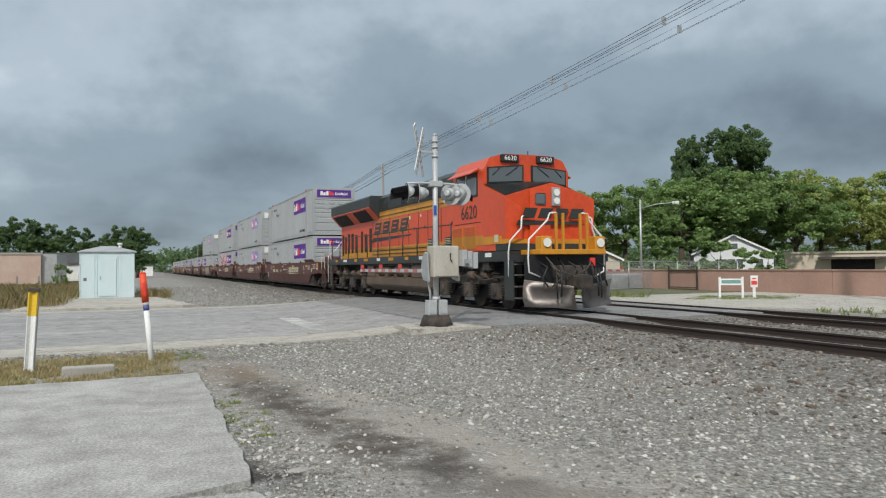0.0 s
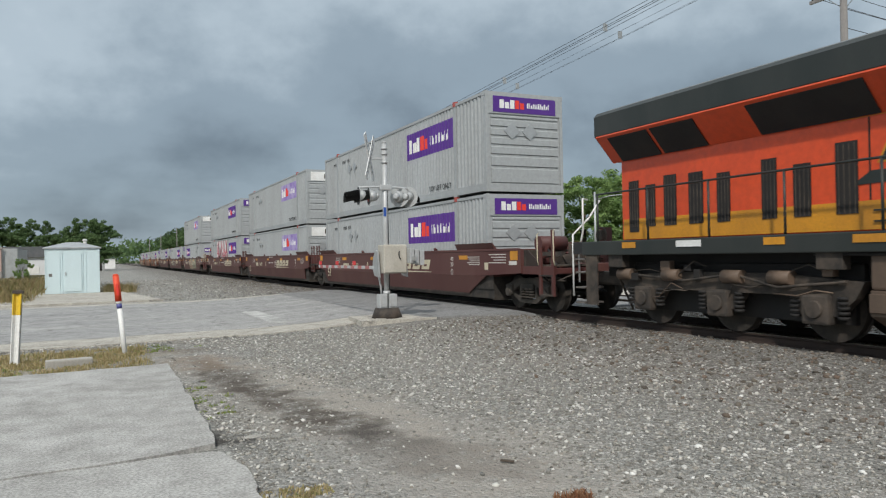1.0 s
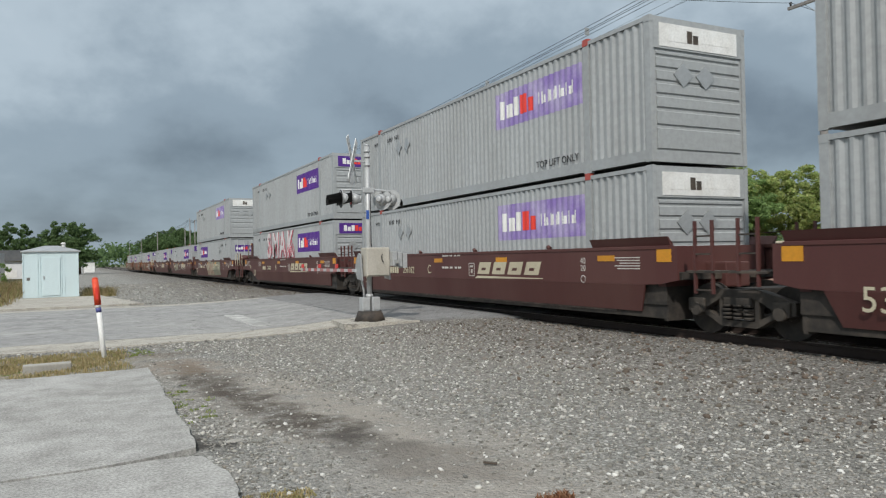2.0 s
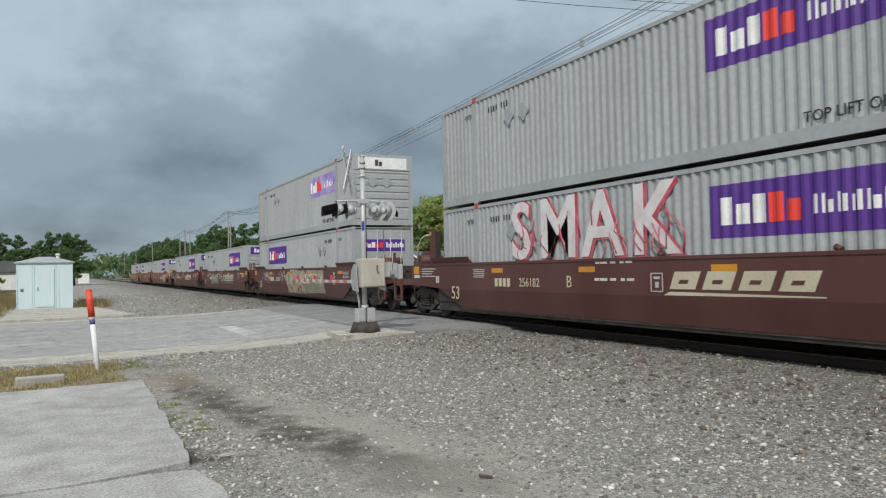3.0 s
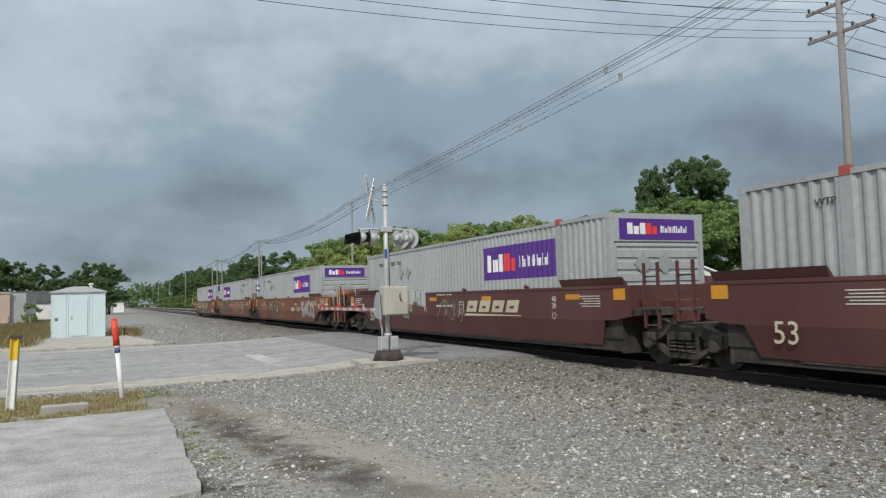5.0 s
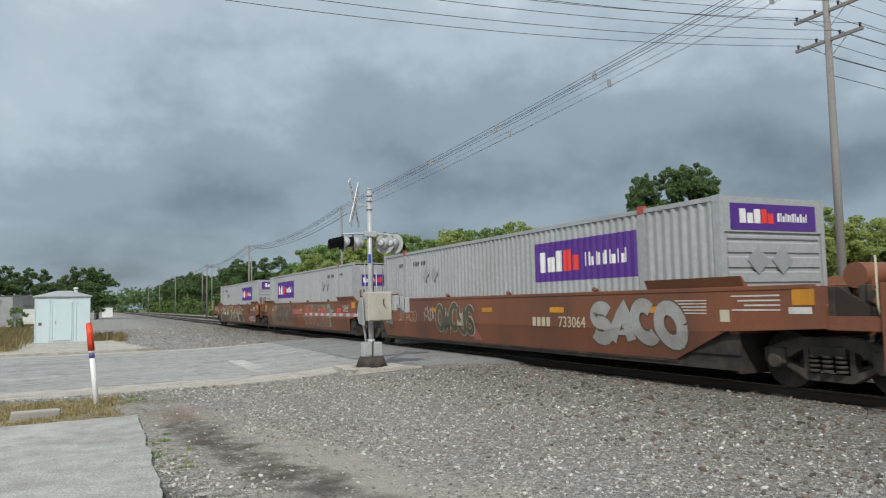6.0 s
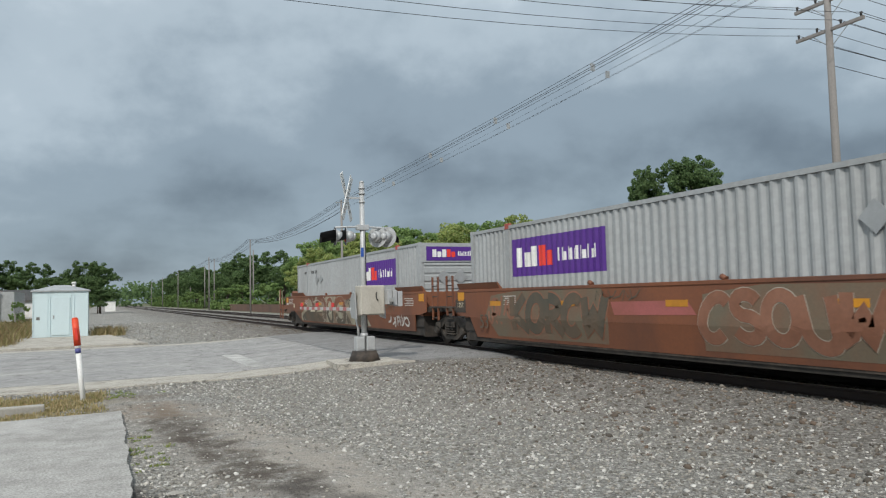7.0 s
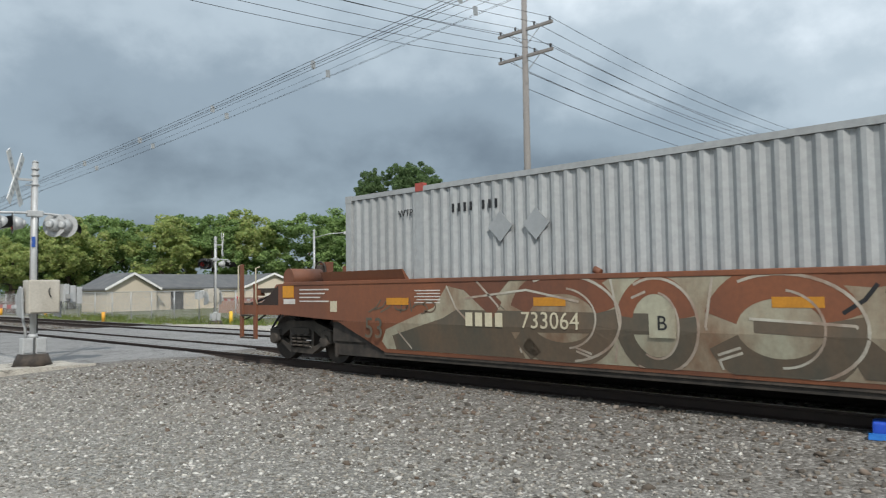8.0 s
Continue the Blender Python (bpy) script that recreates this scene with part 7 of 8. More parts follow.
for z in (12.22, 13.42):
    for y in (-1.38, -0.52, 0.52, 1.38):
        cable((27.05, 19.4 + y, z), (-22, 19.4 + y, z - 0.6), 1.5, 0.010)
        cable((27.05, 19.4 + y, z), (76, 19.4 + y - 4, z - 0.6), 1.5, 0.012)
cable((27.05, 19.35, 11.3), (76, 15, 10.4), 1.2, 0.014)
cable((27.05, 19.45, 10.6), (76, 15.2, 9.6), 1.2, 0.014)


# ---- fences, walls and buildings beyond the line ----
def chain_fence(name, x0, y0, x1, y1, h, step, label):
    t = thing(name, label, "fence")
    n = max(2, int(math.hypot(x1 - x0, y1 - y0) / step))
    a, b = Vector((x0, y0, 0)), Vector((x1, y1, 0))
    for i in range(n + 1):
        p = a.lerp(b, i / n)
        part("post", pole((p.x, p.y, 0), (p.x, p.y, h), 0.035, 0.035, 8), M_GALV, t)
    for z in (0.08, h - 0.02):
        part("rail", pole((a.x, a.y, z), (b.x, b.y, z), 0.022, 0.022, 6), M_GALV, t)
    bm = bm_()
    d = (b - a).normalized()
    m = int((b - a).length / 0.16)
    for i in range(m):
        p = a + d * (0.16 * i)
        q = p + d * 0.9
        for u, v in (((p.x, p.y, 0.08), (q.x, q.y, h)), ((q.x, q.y, 0.08), (p.x, p.y, h))):
            rod(bm, u, v, 0.006, 0.006, 3, False)
    ob = part("mesh", bm, M_GALV, t, "galvanised wire mesh")
    ob["kind"] = "stuff"
    return t


chain_fence("chain_link_fence", 21.3, 38, 21.8, 84, 1.85, 3.0, "long galvanised chain-link fence along the railway")
chain_fence("chain_link_fence", 21.3, 38, 44, 46, 1.85, 3.0, "galvanised chain-link fence round the yard")
bm = bm_()
box(bm, 22.4, 22.6, 70, 150, 0, 1.15)
tagged(part("yard_wall", bm, M_RUSTWALL), "low rusty brown wall along the railway yard", "wall", "", "structure")
pink = thing("block_wall", "long low pinkish block wall beyond the road", "wall")
for i in range(12):
    y = 8 + i * 4.0
    part("wall_panel", cube(32.4, 32.6, y + 0.01, y + 3.99, 0, 1.22), M_PINK, pink)
    part("coping", cube(32.35, 32.65, y + 0.01, y + 3.99, 1.22, 1.28), M_PINK, pink)
gate = thing("wall_gate", "rusty metal frame standing at the block wall", "gate", pose(32.3, 37.5, 0))
for y in (0, 2.6):
    part("post", cube(-0.04, 0.04, y - 0.04, y + 0.04, 0, 1.45), M_GRIME, gate)
for z in (0.12, 1.22):
    part("bar", cube(-0.03, 0.03, 0.04, 2.56, z, z + 0.05), M_GRIME, gate)
drum = thing("pale_tank", "pale horizontal storage bin beyond the tracks", "storage bin", pose(30.5, 42, 0))
part("body", cube(-1.2, 1.2, 0, 1.2, 0, 1.0, bev=0.1), M_GALV, drum)


def window(parent, x0, x1, z0, z1, y):
    w = part("window", cube(x0, x1, y - 0.03, y, z0, z1), M_WHITE, parent, "white window frame")
    n = max(1, round((x1 - x0) / 0.8))
    for i in range(n):
        a = x0 + (x1 - x0) * i / n + 0.07
        part("pane", cube(a, x0 + (x1 - x0) * (i + 1) / n - 0.07, y - 0.04, y - 0.03, z0 + 0.08, z1 - 0.08), M_GLASS, w)


def gable_house(name, label, at, w, d, eave, ridge, wall, roof_mat, windows=(), along="y", trim=True, door=None):
    """A house with its gable to local -y (ridge along y) or its long side to -y (ridge along x)."""
    t = thing(name, label, "house", at)
    bm = bm_()
    if along == "y":
        prism(bm, [(-w / 2, 0), (w / 2, 0), (w / 2, eave), (0, ridge), (-w / 2, eave)], "y", 0, d)
    else:
        prism(bm, [(0, 0), (d, 0), (d, eave), (d / 2, ridge), (0, eave)], "x", -w / 2, w / 2)
    body = part("wall", bm, wall, t)
    for s in (-1, 1):
        bm = bm_()
        o = 0.35
        if along == "y":
            k = (ridge - eave) / (w / 2)
            prism(bm, [(0, ridge + 0.02), (s * (w / 2 + o), eave - k * o + 0.02), (s * (w / 2 + o), eave - k * o + 0.2), (0, ridge + 0.2)], "y", -o, d + o)
        else:
            k = (ridge - eave) / (d / 2)
            c = d / 2
            prism(bm, [(c, ridge + 0.02), (c + s * (d / 2 + o), eave - k * o + 0.02), (c + s * (d / 2 + o), eave - k * o + 0.2), (c, ridge + 0.2)], "x", -w / 2 - o, w / 2 + o)
        part("roof", bm, roof_mat, t, "grey shingle roof slope")
        if trim and along == "y":
            bm = bm_()
            k = (ridge - eave) / (w / 2)
            prism(bm, [(0, ridge - 0.02), (s * (w / 2 + o), eave - k * o - 0.02), (s * (w / 2 + o), eave - k * o + 0.22), (0, ridge + 0.22)], "y", -o - 0.05, -o - 0.003)
            part("barge_board", bm, M_WHITE, t, "white gable board")
    for x0, x1, z0, z1 in windows:
        window(t, x0, x1, z0, z1, 0)
    if door:
        part("door", cube(door[0], door[1], -0.05, 0, 0, door[2]), M_DARK, t)
    return t


gable_house("house", "small white house with a grey gabled roof", pose(70.5, 73.5, 0, 0, 0, -38), 9.5, 11, 2.9, 5.2, M_WSIDING, M_ROOF, ((-1.6, 1.2, 0.9, 2.3), (2.6, 3.6, 1.0, 2.3), (-0.6, 0.6, 3.4, 4.3)))
low = thing("shop_building", "low tan flat-roofed commercial building with an awning", "building", pose(92, 62, 0, 0, 0, -52))
part("wall", cube(-17, 17, 0, 9, 0, 2.9), M_SIDING, low)
part("roof_edge", cube(-17.2, 17.2, -0.2, 9.2, 2.9, 3.15), M_SIDING, low)
part("awning", cube(-13, -5, -2.0, 0, 2.1, 2.4), M_GRIME, low, "dark entrance awning")
# flat dark panel on the wall, coloured as the shade inside the doorway
part("doorway", cube(-11.5, -6.5, -0.06, 0, 0, 2.1), M_DARK, low)
part("shop_sign", cube(-1, 5, -0.12, 0, 2.0, 2.8), worn("green_sign", (0.25, 0.40, 0.35), (0.4, 0.45, 0.4), 0.6), low, "faded green sign panel")
gable_house("garage", "long cream garage with a dark grey gabled roof", pose(31.6, 71, 0, 0, 0, 8), 5.2, 4.5, 2.2, 3.55, M_SIDING, M_ROOF, (), "y", True)
gable_house("garage", "long cream workshop with a dark grey roof", pose(40.5, 73, 0, 0, 0, 4), 15, 7, 2.2, 3.55, M_SIDING, M_ROOF, (), "x", False, (-4.2, -2.8, 1.9))
gable_house("garage", "small cream shed with a white edged gable", pose(47.5, 71, 0, 0, 0, -12), 6.5, 6, 2.2, 3.6, M_SIDING, M_ROOF, (), "y", True)
brick = thing("brick_building", "low flat-roofed pale brick building with a dark opening", "building", pose(-22, 98, 0))
part("wall", cube(-14, 12.0, 0, 14, 0, 3.55), M_BRICK, brick, "weathered pale brick wall")
part("side_wall", cube(12.0, 13.6, 0.5, 14, 0, 3.45), M_GALV, brick)
part("parapet", cube(-14.1, 12.1, -0.1, 0.12, 3.4, 3.62), M_CONC, brick)
# no hole in the wall: a near-black panel stands for the shaded inside
part("opening", cube(3.5, 7.6, -0.05, 0.0, 0, 2.6), M_DARK, brick, "flat dark panel for the shaded loading opening")
white_b = thing("white_building", "low white building with a dark roof behind the shed", "building", pose(-10.8, 118, 0))
part("wall", cube(-4, 7, 0, 8, 0, 2.5), M_WSIDING, white_b)
part("roof", cube(-4.4, 7.4, -0.4, 8.4, 2.5, 4.0), M_ROOF, white_b)
part("door", cube(-1, 3.4, -0.05, 0, 0.2, 1.2), M_WHITE, white_b)
for i in range(9):
    p = thing("fence_post", "weathered wooden fence post in tall grass", "fence post", pose(-16 + i * 1.35, 60 + 0.6 * i, 0), "posts in the grass")
    part("shaft", cube(-0.06, 0.06, -0.06, 0.06, 0, 1.15), M_WOOD, p)

# sign board and small sign on the far verge
sb = thing("sign_board", "white framed low sign board on the far verge", "sign", pose(25.6, 27.8, 0.0, 0, 0, -35))
for x in (-0.5, 0.5):
    part("leg", cube(x - 0.045, x + 0.045, -0.04, 0.04, 0, 1.0), M_WHITE, sb)
part("board", cube(-0.5, 0.5, -0.03, 0.03, 0.62, 0.92), M_WHITE, sb)
part("panel", cube(-0.42, 0.42, -0.04, -0.03, 0.70, 0.86), worn("teal_panel", (0.12, 0.28, 0.26), (0.3, 0.4, 0.38), 0.6), sb, "teal panel")
ss = thing("yard_sign", "small white sign with red print on a post", "sign", pose(26.8, 27.6, 0.0, 0, 0, -35))
part("post", cube(-0.06, 0.06, -0.03, 0.03, 0, 0.6), M_WHITE, ss)
part("board", cube(-0.16, 0.16, -0.05, -0.03, 0.5, 1.05), M_WHITE, ss)
part("print_bar", cube(-0.13, 0.13, -0.056, -0.05, 0.62, 0.80), M_RED, ss)
part("print_bar", cube(-0.10, 0.10, -0.056, -0.05, 0.88, 0.94), M_RED, ss)
lamp = thing("street_lamp", "grey street lamp with a curved arm", "street lamp", pose(38.2, 50.5, 0))
part("pole", pole((0, 0, 0), (0, 0, 6.9), 0.11, 0.08, 12), M_GALV, lamp)
part("arm", bent(bm_(), [(0, 0, 6.2), (0.9, -0.9, 6.5), (1.9, -1.9, 6.6)], 0.04), M_GALV, lamp)
part("lamp_head", cube(1.75, 2.15, -2.15, -1.75, 6.45, 6.68, bev=0.05), M_WHITE, lamp, "pale lamp head")
bol = thing("bollard", "yellow bollard at the far signal", "bollard", pose(20.9, 33.9, 0))
part("shaft", pole((0, 0, 0), (0, 0, 0.75), 0.09, 0.09, 14), worn("bollard_yellow", (0.72, 0.45, 0.03), (0.5, 0.3, 0.05), 0.5), bol)
for x, y in ((19.6, 47), (20.4, 60), (20.6, 72)):
    b = thing("marker_stub", "short orange-yellow cable marker stub", "marker", pose(x, y, 0), "marker stubs")
    part("shaft", pole((0, 0, 0), (0, 0, 0.6), 0.11, 0.11, 12), worn("stub_orange", (0.75, 0.36, 0.03), (0.5, 0.3, 0.05), 0.5), b)
blue = thing("blue_chock", "bright blue box lying by the near rail", "box", pose(10.32, 1.9, 0.13, 0, 0, 12))
part("body", cube(-0.15, 0.15, -0.22, 0.22, 0.0, 0.16, bev=0.03), worn("blue_plastic", (0.02, 0.08, 0.5), (0.03, 0.1, 0.4), 0.4), blue)
part("foot", cube(-0.34, -0.22, -0.2, 0.25, 0.0, 0.05), worn("blue_plastic_foot", (0.03, 0.2, 0.6), (0.03, 0.1, 0.4), 0.4), blue)


# ---- trees ----
def leaf_mesh(name, centres, per, size, mat, rnd, flat=0.75):
    """Many small leaves scattered over round clumps."""
    n = len(centres) * per
    c = np.repeat(np.array([q[:3] for q in centres]), per, 0)
    r = np.repeat(np.array([q[3] for q in centres]), per)
    d = rnd.normal(size=(n, 3))
    d /= np.linalg.norm(d, axis=1)[:, None]
    p = c + d * (r * rnd.uniform(0.55, 1.05, n))[:, None] * np.array([1, 1, flat])
    nrm = d + rnd.normal(size=(n, 3)) * 0.7
    nrm /= np.linalg.norm(nrm, axis=1)[:, None]
    u = np.cross(nrm, rnd.normal(size=(n, 3)))
    u /= np.linalg.norm(u, axis=1)[:, None]
    w = np.cross(nrm, u)
    s = (size * rnd.uniform(0.6, 1.3, n))[:, None]
    vs = np.stack([p - u * s * 0.5, p + w * s * 0.32, p + u * s * 0.55, p - w * s * 0.32], 1).reshape(-1, 3)
    me = bpy.data.meshes.new(name)
    me.vertices.add(n * 4)
    me.vertices.foreach_set("co", vs.astype(np.float32).ravel())
    me.loops.add(n * 4)
    me.loops.foreach_set("vertex_index", np.arange(n * 4, dtype=np.int32))
    me.polygons.add(n)
    me.polygons.foreach_set("loop_start", np.arange(0, n * 4, 4, dtype=np.int32))
    me.update(calc_edges=True)
    me.materials.append(mat)
    return me


def tree(label, height, radius, mat, seed, lobes=34, per=150, leaf=0.42, crown_low=0.22, ragged=0.2):
    r = random.Random(seed)
    rnd = np.random.default_rng(seed)
    t = thing("tree", label, "tree", group="trees")
    bm = bm_()
    lean = Vector((r.uniform(-0.3, 0.3), r.uniform(-0.3, 0.3), 0))
    top = lean + Vector((0, 0, height * 0.62))
    tr = height * 0.022
    rod(bm, (0, 0, -0.2), lean * 0.4 + Vector((0, 0, height * 0.3)), tr * 1.25, tr * 0.85, 10)
    rod(bm, lean * 0.4 + Vector((0, 0, height * 0.3)), top, tr * 0.85, tr * 0.3, 10)
    part("trunk", bm, M_BARK, t)
    cs = []
    boughs = []
    for i in range(lobes // 3):
        a = r.uniform(0, 2 * math.pi)
        z = crown_low + (1 - crown_low) * (0.08 + 0.80 * r.random())
        w = math.sin(math.pi * min(1.0, 0.14 + 0.86 * (z - crown_low) / (1 - crown_low)) ** 0.85) ** 0.6
        q = radius * w * math.sqrt(r.uniform(0.1, 0.85)) * r.uniform(1 - ragged, 1 + ragged)
        boughs.append((q * math.cos(a), q * math.sin(a), z * height, radius * r.uniform(0.30, 0.46)))
    # every bough carries a spray of small clumps, loose towards its rim
    for bx, by, bz, br in boughs:
        cs.append((bx, by, bz, br * 0.62))
        for k in range(9):
            d = Vector((r.gauss(0, 1), r.gauss(0, 1), r.gauss(0.25, 0.8))).normalized() * br * r.uniform(0.55, 1.12)
            cs.append((bx + d.x, by + d.y, bz + d.z * 0.8, br * r.uniform(0.20, 0.38)))
    for i in range(6):
        c = boughs[i]
        bm = bm_()
        rod(bm, lean * 0.4 + Vector((0, 0, height * r.uniform(0.25, 0.45))), (c[0], c[1], c[2]), tr * 0.45, tr * 0.12, 7)
        part("limb", bm, M_BARK, t)
    ob = new("crown", leaf_mesh("crown", cs, per, leaf, mat, rnd))
    ob.parent = t
    ob["label"] = "crown of many small leaves"
    return t


T_GREEN = tree("broad green tree with an uneven leafy crown", 12, 5.2, M_LEAF, 1, 54, 115, 0.32)
T_YELLOW = tree("broad tree with yellowing green leaves", 11, 5.0, M_LEAFY, 2, 54, 115, 0.32)
T_DARK = tree("dense dark green tree", 12, 5.0, M_LEAFD, 3, 54, 115, 0.34)
T_TALL = tree("tall ragged green tree above the others", 21, 5.8, M_LEAFD, 4, 84, 110, 0.36, 0.30, 0.15)
T_BUSH = tree("low dense green bush", 4.2, 3.0, M_LEAF, 5, 30, 80, 0.28, 0.02)
FIRST = {}


def plant(src, x, y, k=1.0, turn=0.0, wide=1.0):
    m = pose(x, y, 0, 0, 0, turn) @ Matrix.Diagonal((k * wide, k * wide, k, 1))
    if src.name not in FIRST:
        FIRST[src.name] = True
        src.matrix_basis = m
        return src
    return copy_thing(src, Matrix.LocRotScale(m.translation, m.to_quaternion(), Vector((k * wide / src.scale.x, k * wide / src.scale.y, k / src.scale.z))))


rt = random.Random(77)
# behind the house and shop
for src, x, y, k, wd in ((T_TALL, 82.6, 84.2, 1.06, 0.9), (T_TALL, 77.3, 89, 1.0, 0.58), (T_DARK, 79.5, 87, 1.42, 1.0), (T_YELLOW, 90, 77, 1.28, 1.2), (T_GREEN, 68, 80, 1.15, 1.3), (T_GREEN, 76, 79, 1.25, 1.4), (T_GREEN, 84, 76, 1.1, 1.3), (T_GREEN, 60, 82, 1.05, 1.2),
                         (T_YELLOW, 95, 73, 1.2, 1.2), (T_YELLOW, 101, 69, 1.12, 1.2), (T_GREEN, 107, 65, 1.05, 1.1), (T_YELLOW, 112, 60, 1.1, 1.1), (T_GREEN, 116, 58, 1.15, 1.2), (T_YELLOW, 121, 48, 1.1, 1.2), (T_GREEN, 126, 36, 1.2, 1.3), (T_DARK, 128, 22, 1.2, 1.3),
                         (T_BUSH, 62, 72, 1.15, 1.1), (T_BUSH, 65, 70, 1.0, 1.2), (T_BUSH, 59, 74, 1.2, 1.2), (T_BUSH, 68.5, 66, 0.7, 1.2)):
    plant(src, x, y, k, rt.uniform(0, 360), wd)
# behind the garages
for x, y, k in ((27, 92, 0.82), (33, 90, 0.90), (38, 96, 1.0), (44, 92, 1.02), (50, 90, 1.05), (55, 88, 1.10), (30, 100, 0.90), (41, 104, 1.08), (52, 100, 1.12), (24, 84, 0.66)):
    plant(rt.choice((T_GREEN, T_YELLOW, T_YELLOW, T_YELLOW)), x + rt.uniform(-1, 1), y, k, rt.uniform(0, 360), 1.1)
# along the line, both sides, into the distance
for i in range(30):
    y = 92 + i * 9.5
    plant(T_GREEN if i in (0, 2) else T_DARK, 27.5 + rt.uniform(0, 4) + (4 if i < 4 else 0), y, rt.uniform(0.74, 0.98) * (0.84 if i < 5 else 0.95 if i < 14 else 1.15), rt.uniform(0, 360), 1.05)
    if i % 2 == 0:
        plant(T_BUSH, 24.5 + rt.uniform(0, 2), y + 30, rt.uniform(0.7, 1.1), rt.uniform(0, 360), 1.2)
for x, y, k in ((-2.4, 156, 0.78), (0.6, 152, 0.76), (-10.2, 156, 0.76), (-15.8, 158, 0.82), (-19.5, 156, 0.88), (-25, 156, 0.84), (-30, 158, 0.80), (-36, 156, 0.72), (0.2, 149, 0.4)):
    plant(T_DARK, x, y, k, rt.uniform(0, 360), 1.0)
plant(T_BUSH, -7.4, 92, 0.5, 20, 0.6)
for i in range(9):
    plant(rt.choice((T_DARK, T_GREEN)), -6 + rt.uniform(-3, 3) - i * 1.5 + 10 * (i % 2) * 0, 260 + i * 30, 0.9, rt.uniform(0, 360), 1.2)


def far_woods():
    rnd = np.random.default_rng(9)
    cs = []
    for i in range(420):
        a = radians(-70 + 175 * i / 420 + rnd.uniform(-0.3, 0.3))
        d = rnd.uniform(420, 520)
        for k in range(3):
            r = rnd.uniform(5, 8)
            cs.append((d * math.sin(a) + rnd.uniform(-4, 4), d * math.cos(a) + rnd.uniform(-4, 4), rnd.uniform(2, 14 - r * 0.5), r))
    ob = new("far_woods", leaf_mesh("far_woods", cs, 60, 2.0, M_LEAFD, rnd))
    tagged(ob, "distant dark green wooded skyline", "woods", "", "stuff")


far_woods()


# ---- loose stuff on the ground ----
def blades(name, spots, per, height, spread, mat, seed, label, category="grass"):
    """Tufts of thin blades: spots are (x, y, scale)."""
    rnd = np.random.default_rng(seed)
    n = len(spots) * per
    c = np.repeat(np.array([(x, y, ground_z(x, y)) for x, y, k in spots]), per, 0)
    k = np.repeat(np.array([q[2] for q in spots]), per)
    a = rnd.uniform(0, 2 * np.pi, n)
    off = rnd.uniform(0, 1, n) ** 0.5 * spread * k
    p = c + np.stack([np.cos(a) * off, np.sin(a) * off, np.zeros(n)], 1)
    h = height * k * rnd.uniform(0.4, 1.15, n)
    b = rnd.uniform(0, 2 * np.pi, n)
    lean = h * rnd.uniform(0.1, 0.8, n)
    tip = p + np.stack([np.cos(b) * lean, np.sin(b) * lean, h], 1)
    w = np.stack([-np.sin(b), np.cos(b), np.zeros(n)], 1) * (0.006 + 0.01 * height)
    mid = p * 0.45 + tip * 0.55 + np.stack([np.zeros(n), np.zeros(n), h * 0.12], 1)
    vs = np.stack([p - w, p + w, mid + w * 0.7, tip, mid - w * 0.7], 1).reshape(-1, 3)
    me = bpy.data.meshes.new(name)
    me.vertices.add(n * 5)
    me.vertices.foreach_set("co", vs.astype(np.float32).ravel())
    me.loops.add(n * 5)
    me.loops.foreach_set("vertex_index", np.arange(n * 5, dtype=np.int32))
    me.polygons.add(n)
    me.polygons.foreach_set("loop_start", np.arange(0, n * 5, 5, dtype=np.int32))
    me.update(calc_edges=True)
    me.materials.append(mat)
    return tagged(new(name, me), label, category, "", "stuff")


rg = random.Random(5)
verge = [(rg.uniform(-7, 0.75), rg.uniform(13.2, 16.4), rg.uniform(0.5, 1.2)) for i in range(900)]
verge = [q for q in verge if q[1] < 17.0 + 0.1 * q[0] and q[1] > 13.1 - 0.06 * q[0] + 0.2 * math.sin(q[0] * 3)]
blades("dry_grass", verge, 34, 0.075, 0.18, M_GRASS, 1, "dry yellowing grass on the road verge")
greens = [(rg.uniform(-5, -0.8), rg.uniform(13.3, 14.6), rg.uniform(0.5, 1.1)) for i in range(40)]
greens += [(rg.gauss(x, 0.13), rg.gauss(y, 0.3), rg.uniform(0.35, 0.75)) for x, y in ((1.20, 10.6), (1.24, 9.7), (1.32, 8.9)) for i in range(7)]
greens += [(rg.gauss(0.9, 0.3), rg.gauss(15.9, 0.5), rg.uniform(0.4, 0.8)) for i in range(25)]
blades("green_weeds", greens, 26, 0.05, 0.12, M_WEED, 2, "green weeds along the slab's edge", "weeds")
mats = [(rg.gauss(x, a), rg.gauss(y, b), rg.uniform(0.5, 1.0)) for x, y, a, b, n in ((1.42, 5.45, 0.13, 0.10, 14), (1.15, 5.55, 0.08, 0.08, 6)) for i in range(n)]
blades("matted_grass", mats, 40, 0.035, 0.08, M_GRASS, 7, "low matted brown and green grass in the dirt")
blades("rusty_tuft", [(rg.gauss(3.1, 0.10), rg.gauss(4.42, 0.06), rg.uniform(0.6, 1.0)) for i in range(9)], 40, 0.07, 0.07, M_TUFT, 8, "dry reddish brown tuft in the gravel")
tall = [(rg.uniform(-22, -3.0), rg.uniform(36, 62), rg.uniform(0.7, 1.3)) for i in range(1500)] + [(rg.uniform(0.4, 1.8), rg.uniform(44.5, 47), rg.uniform(0.5, 0.9)) for i in range(60)]
blades("tall_dry_grass", tall, 24, 0.62, 0.5, M_GRASS, 3, "tall dry grass and weeds beside the shed")
yard = [(rg.uniform(19.2, 24), rg.uniform(30.5, 60), rg.uniform(0.4, 1.0)) for i in range(420)] + [(rg.uniform(18.6, 24), rg.uniform(4, 18), rg.uniform(0.2, 0.55)) for i in range(160)]
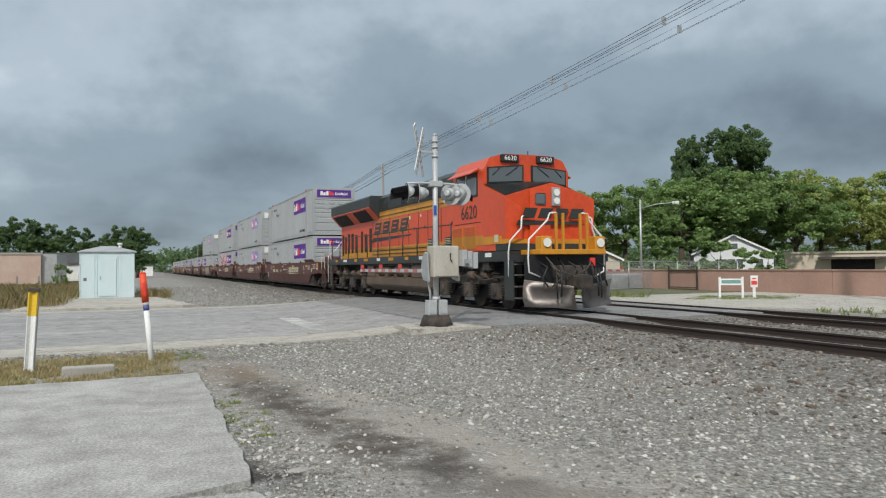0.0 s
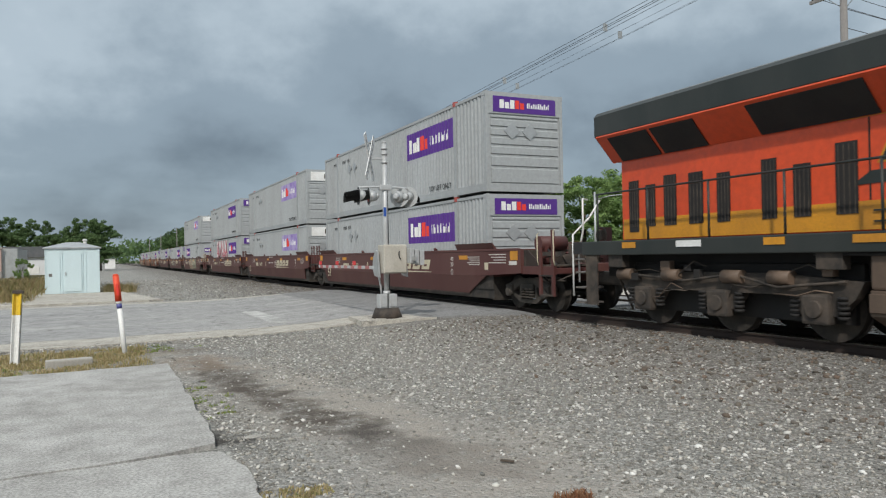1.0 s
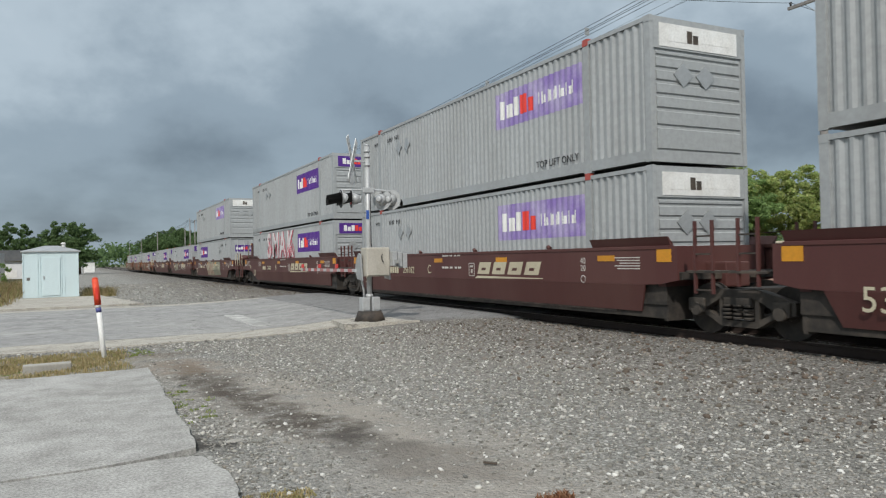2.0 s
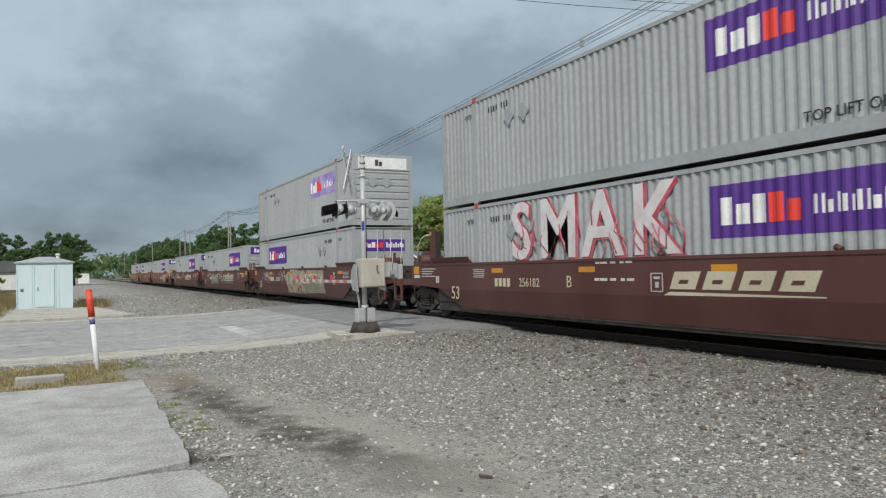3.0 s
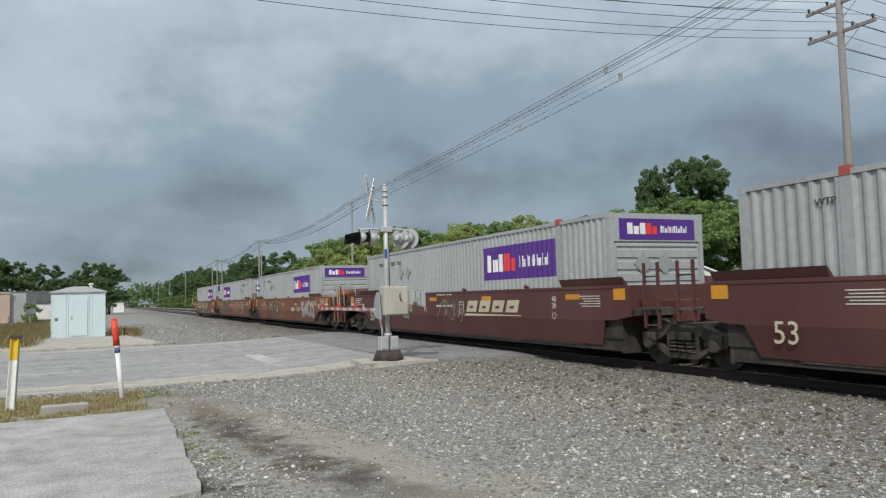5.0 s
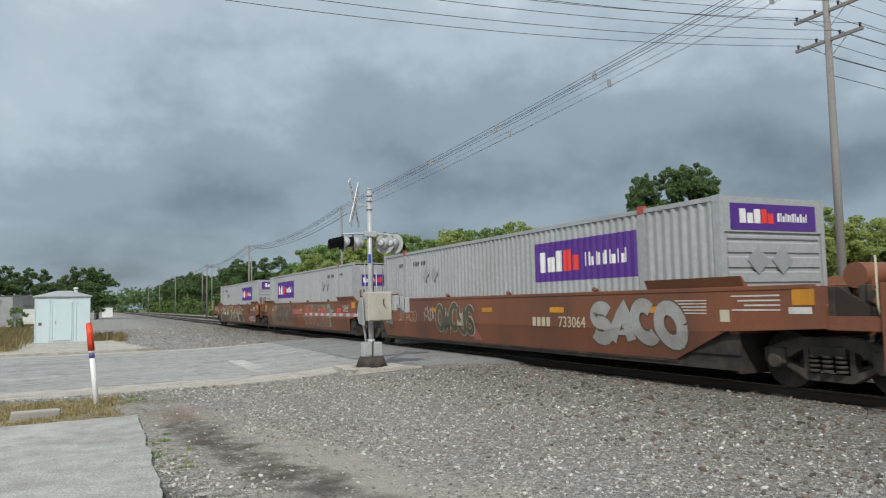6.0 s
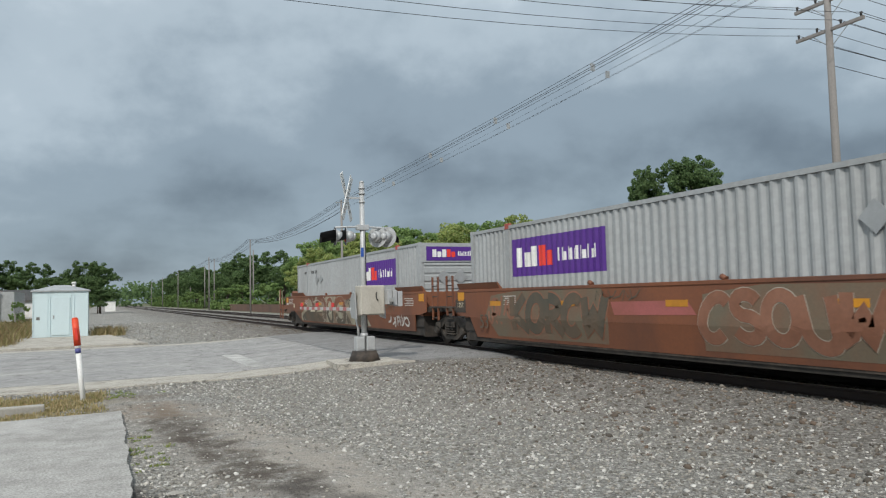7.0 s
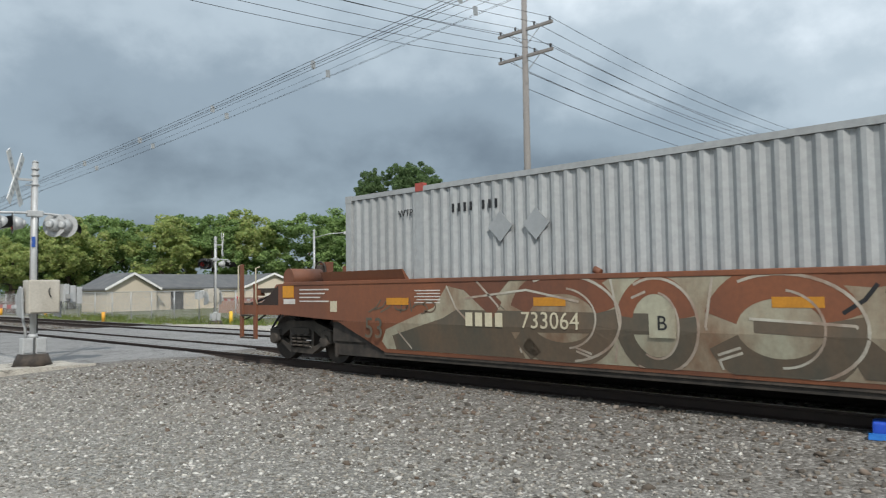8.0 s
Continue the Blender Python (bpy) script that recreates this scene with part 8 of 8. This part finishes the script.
blades("verge_weeds", yard, 22, 0.40, 0.35, M_WEED, 4, "rough green weeds beyond the tracks", "weeds")
lawn = [(rg.uniform(23, 30), rg.uniform(24.5, 31), rg.uniform(0.5, 1.0)) for i in range(600)]
blades("far_lawn", [q for q in lawn if abs(q[0] - 26.5) / 3.6 + abs(q[1] - 28) / 2.6 < 1], 30, 0.13, 0.3, M_WEED, 6, "short green grass island round the sign")


def stones(name, n, place, size, mat, seed, label):
    """Loose broken stones, each a small uneven lump."""
    rnd = np.random.default_rng(seed)
    g = (1 + 5 ** 0.5) / 2
    base = np.array([(-1, g, 0), (1, g, 0), (-1, -g, 0), (1, -g, 0), (0, -1, g), (0, 1, g), (0, -1, -g), (0, 1, -g), (g, 0, -1), (g, 0, 1), (-g, 0, -1), (-g, 0, 1)]) / 1.9
    tri = np.array([(0, 11, 5), (0, 5, 1), (0, 1, 7), (0, 7, 10), (0, 10, 11), (1, 5, 9), (5, 11, 4), (11, 10, 2), (10, 7, 6), (7, 1, 8), (3, 9, 4), (3, 4, 2), (3, 2, 6), (3, 6, 8), (3, 8, 9), (4, 9, 5), (2, 4, 11), (6, 2, 10), (8, 6, 7), (9, 8, 1)])
    xy = place(rnd, n)
    n = len(xy)
    s = size * np.minimum(np.exp(rnd.normal(0, 0.38, n)), 2.2)
    ax = np.stack([rnd.uniform(0.75, 1.35, n), rnd.uniform(0.7, 1.1, n), rnd.uniform(0.45, 0.8, n)], 1) * s[:, None]
    v = base[None] * rnd.uniform(0.6, 1.25, (n, 12, 1)) * ax[:, None]
    a = rnd.uniform(0, 2 * np.pi, n)
    ca, sa = np.cos(a)[:, None], np.sin(a)[:, None]
    x = v[:, :, 0] * ca - v[:, :, 1] * sa
    y = v[:, :, 0] * sa + v[:, :, 1] * ca
    tilt = rnd.uniform(-0.4, 0.4, n)[:, None]
    z = v[:, :, 2] + x * tilt
    gz = np.array([ground_z(px, py) for px, py in xy])
    vs = np.stack([x + xy[:, :1], y + xy[:, 1:], z + (gz + s * 0.22)[:, None]], 2).reshape(-1, 3)
    f = (tri[None] + 12 * np.arange(n)[:, None, None]).reshape(-1)
    me = bpy.data.meshes.new(name)
    me.vertices.add(n * 12)
    me.vertices.foreach_set("co", vs.astype(np.float32).ravel())
    me.loops.add(len(f))
    me.loops.foreach_set("vertex_index", f.astype(np.int32))
    me.polygons.add(n * 20)
    me.polygons.foreach_set("loop_start", np.arange(0, len(f), 3, dtype=np.int32))
    me.update(calc_edges=True)
    me.materials.append(mat)
    return tagged(new(name, me), label, "stones", "", "stuff")


def on_gravel(rnd, n):
    x, y = rnd.uniform(1.1, 10.2, n), rnd.uniform(2.5, 17.6, n)
    way = np.abs(x - (1.6 + 0.16 * (13 - y)) - 0.25 * np.sin(y)) / 1.15
    keep = (y < 17.2 - 0.05 * x) & (rnd.uniform(0, 1, n) < np.clip((10.2 - x) / 3.8, 0, 1)) & (rnd.uniform(0, 1, n) < np.clip(way ** 2, 0.10, 1.0))
    return np.stack([x, y], 1)[keep]


def on_bed(rnd, n):
    x, y = rnd.uniform(5.2, 18.4, n), rnd.uniform(-6, 62, n)
    keep = ((y < 16.6) | (y > 34.5)) & (np.abs(np.abs(x - TRACK_X) - 0.753) > 0.11) & (np.abs(np.abs(x - TRACK2_X) - 0.753) > 0.11) & ((y < 20) | (rnd.uniform(0, 1, n) < 0.45)) & (rnd.uniform(0, 1, n) < np.clip((x - 5.4) / 3.0, 0.02, 1)) & ((y < 20) | (x > 8.6))
    return np.stack([x, y], 1)[keep]


def on_verge(rnd, n):
    x, y = rnd.uniform(-2, 9.0, n), rnd.uniform(34.2, 70, n)
    return np.stack([x, y], 1)[(x > 1.5) | (y > 47)]


def on_edge(rnd, n):
    x = rnd.uniform(-4, 7.5, n)
    return np.stack([x, 17.0 + 0.10 * np.maximum(x, 0) + rnd.normal(0, 0.28, n)], 1)


stones("loose_gravel", 52000, on_gravel, 0.0135, M_STONE, 1, "loose grey broken gravel over the foreground")
stones("larger_stones", 5200, on_gravel, 0.0155, M_STONEP, 2, "larger pale stones scattered in the gravel")
stones("track_ballast", 52000, on_bed, 0.025, M_STONER, 3, "brownish ballast stones along the tracks")
stones("verge_stones", 5000, on_verge, 0.035, M_STONE, 4, "grey stones spread beside the line")
stones("road_edge_stones", 1200, on_edge, 0.022, M_STONE, 5, "small stones along the road's ragged edge")
flat_stone = thing("flat_stone", "pale flat stone lying in the dirt", "stone", pose(1.39, 7.47, 0.0, 0, 0, 20))
bm = bm_()
bmesh.ops.create_icosphere(bm, subdivisions=2, radius=0.075)
for v in bm.verts:
    v.co = Vector((v.co.x * 1.4, v.co.y * 0.8, v.co.z * 0.3)) * (1 + 0.18 * noise.noise(v.co * 14))
part("lump", bm, M_CONC, flat_stone)
stick = thing("wood_scrap", "small dark brown piece of wood on the gravel", "wood scrap", pose(3.15, 5.45, 0.02, 0, 6, -32))
part("splinter", cube(-0.06, 0.06, -0.016, 0.016, -0.008, 0.008, bev=0.004), M_BARK, stick)

# ---- ties of both tracks ----
bm = bm_()
box(bm, -1.3, 1.3, -0.115, 0.115, -0.17, 0.0)
tie_mesh = finish(bm, "tie", M_TIE)
plate_bm = bm_()
box(plate_bm, -0.12, 0.12, -0.09, 0.09, 0.0, 0.012)
for tr in (track_1, track_2):
    for i in range(62):
        y = -14 + i * 0.5
        if y < 17.0:
            ob = new("tie", tie_mesh)
            ob.parent = tr
            ob.matrix_basis = pose(rt.uniform(-0.03, 0.03), y + rt.uniform(-0.02, 0.02), RAIL_Z - 0.174, 0, 0, rt.uniform(-1, 1))
    for i in range(150):
        ob = new("tie", tie_mesh)
        ob.parent = tr
        ob.matrix_basis = pose(rt.uniform(-0.03, 0.03), 34.4 + i * 0.5, RAIL_Z - 0.174, 0, 0, rt.uniform(-1, 1))


def motions():
    """The whole train runs past at one steady speed."""
    beat = (0.0, 2.0, 4.0, 6.0, 8.0)
    for ob, y in MOVING:
        walk(ob, [(t, pose(TRACK_X, y - SPEED * t, RAIL_Z)) for t in beat])
    for ob, y, level, turned in BOXES:
        walk(ob, [(t, pose(TRACK_X, y - SPEED * t + (16.15 if turned else 0), RAIL_Z + level, 0, 0, 180 if turned else 0)) for t in beat])


motions()
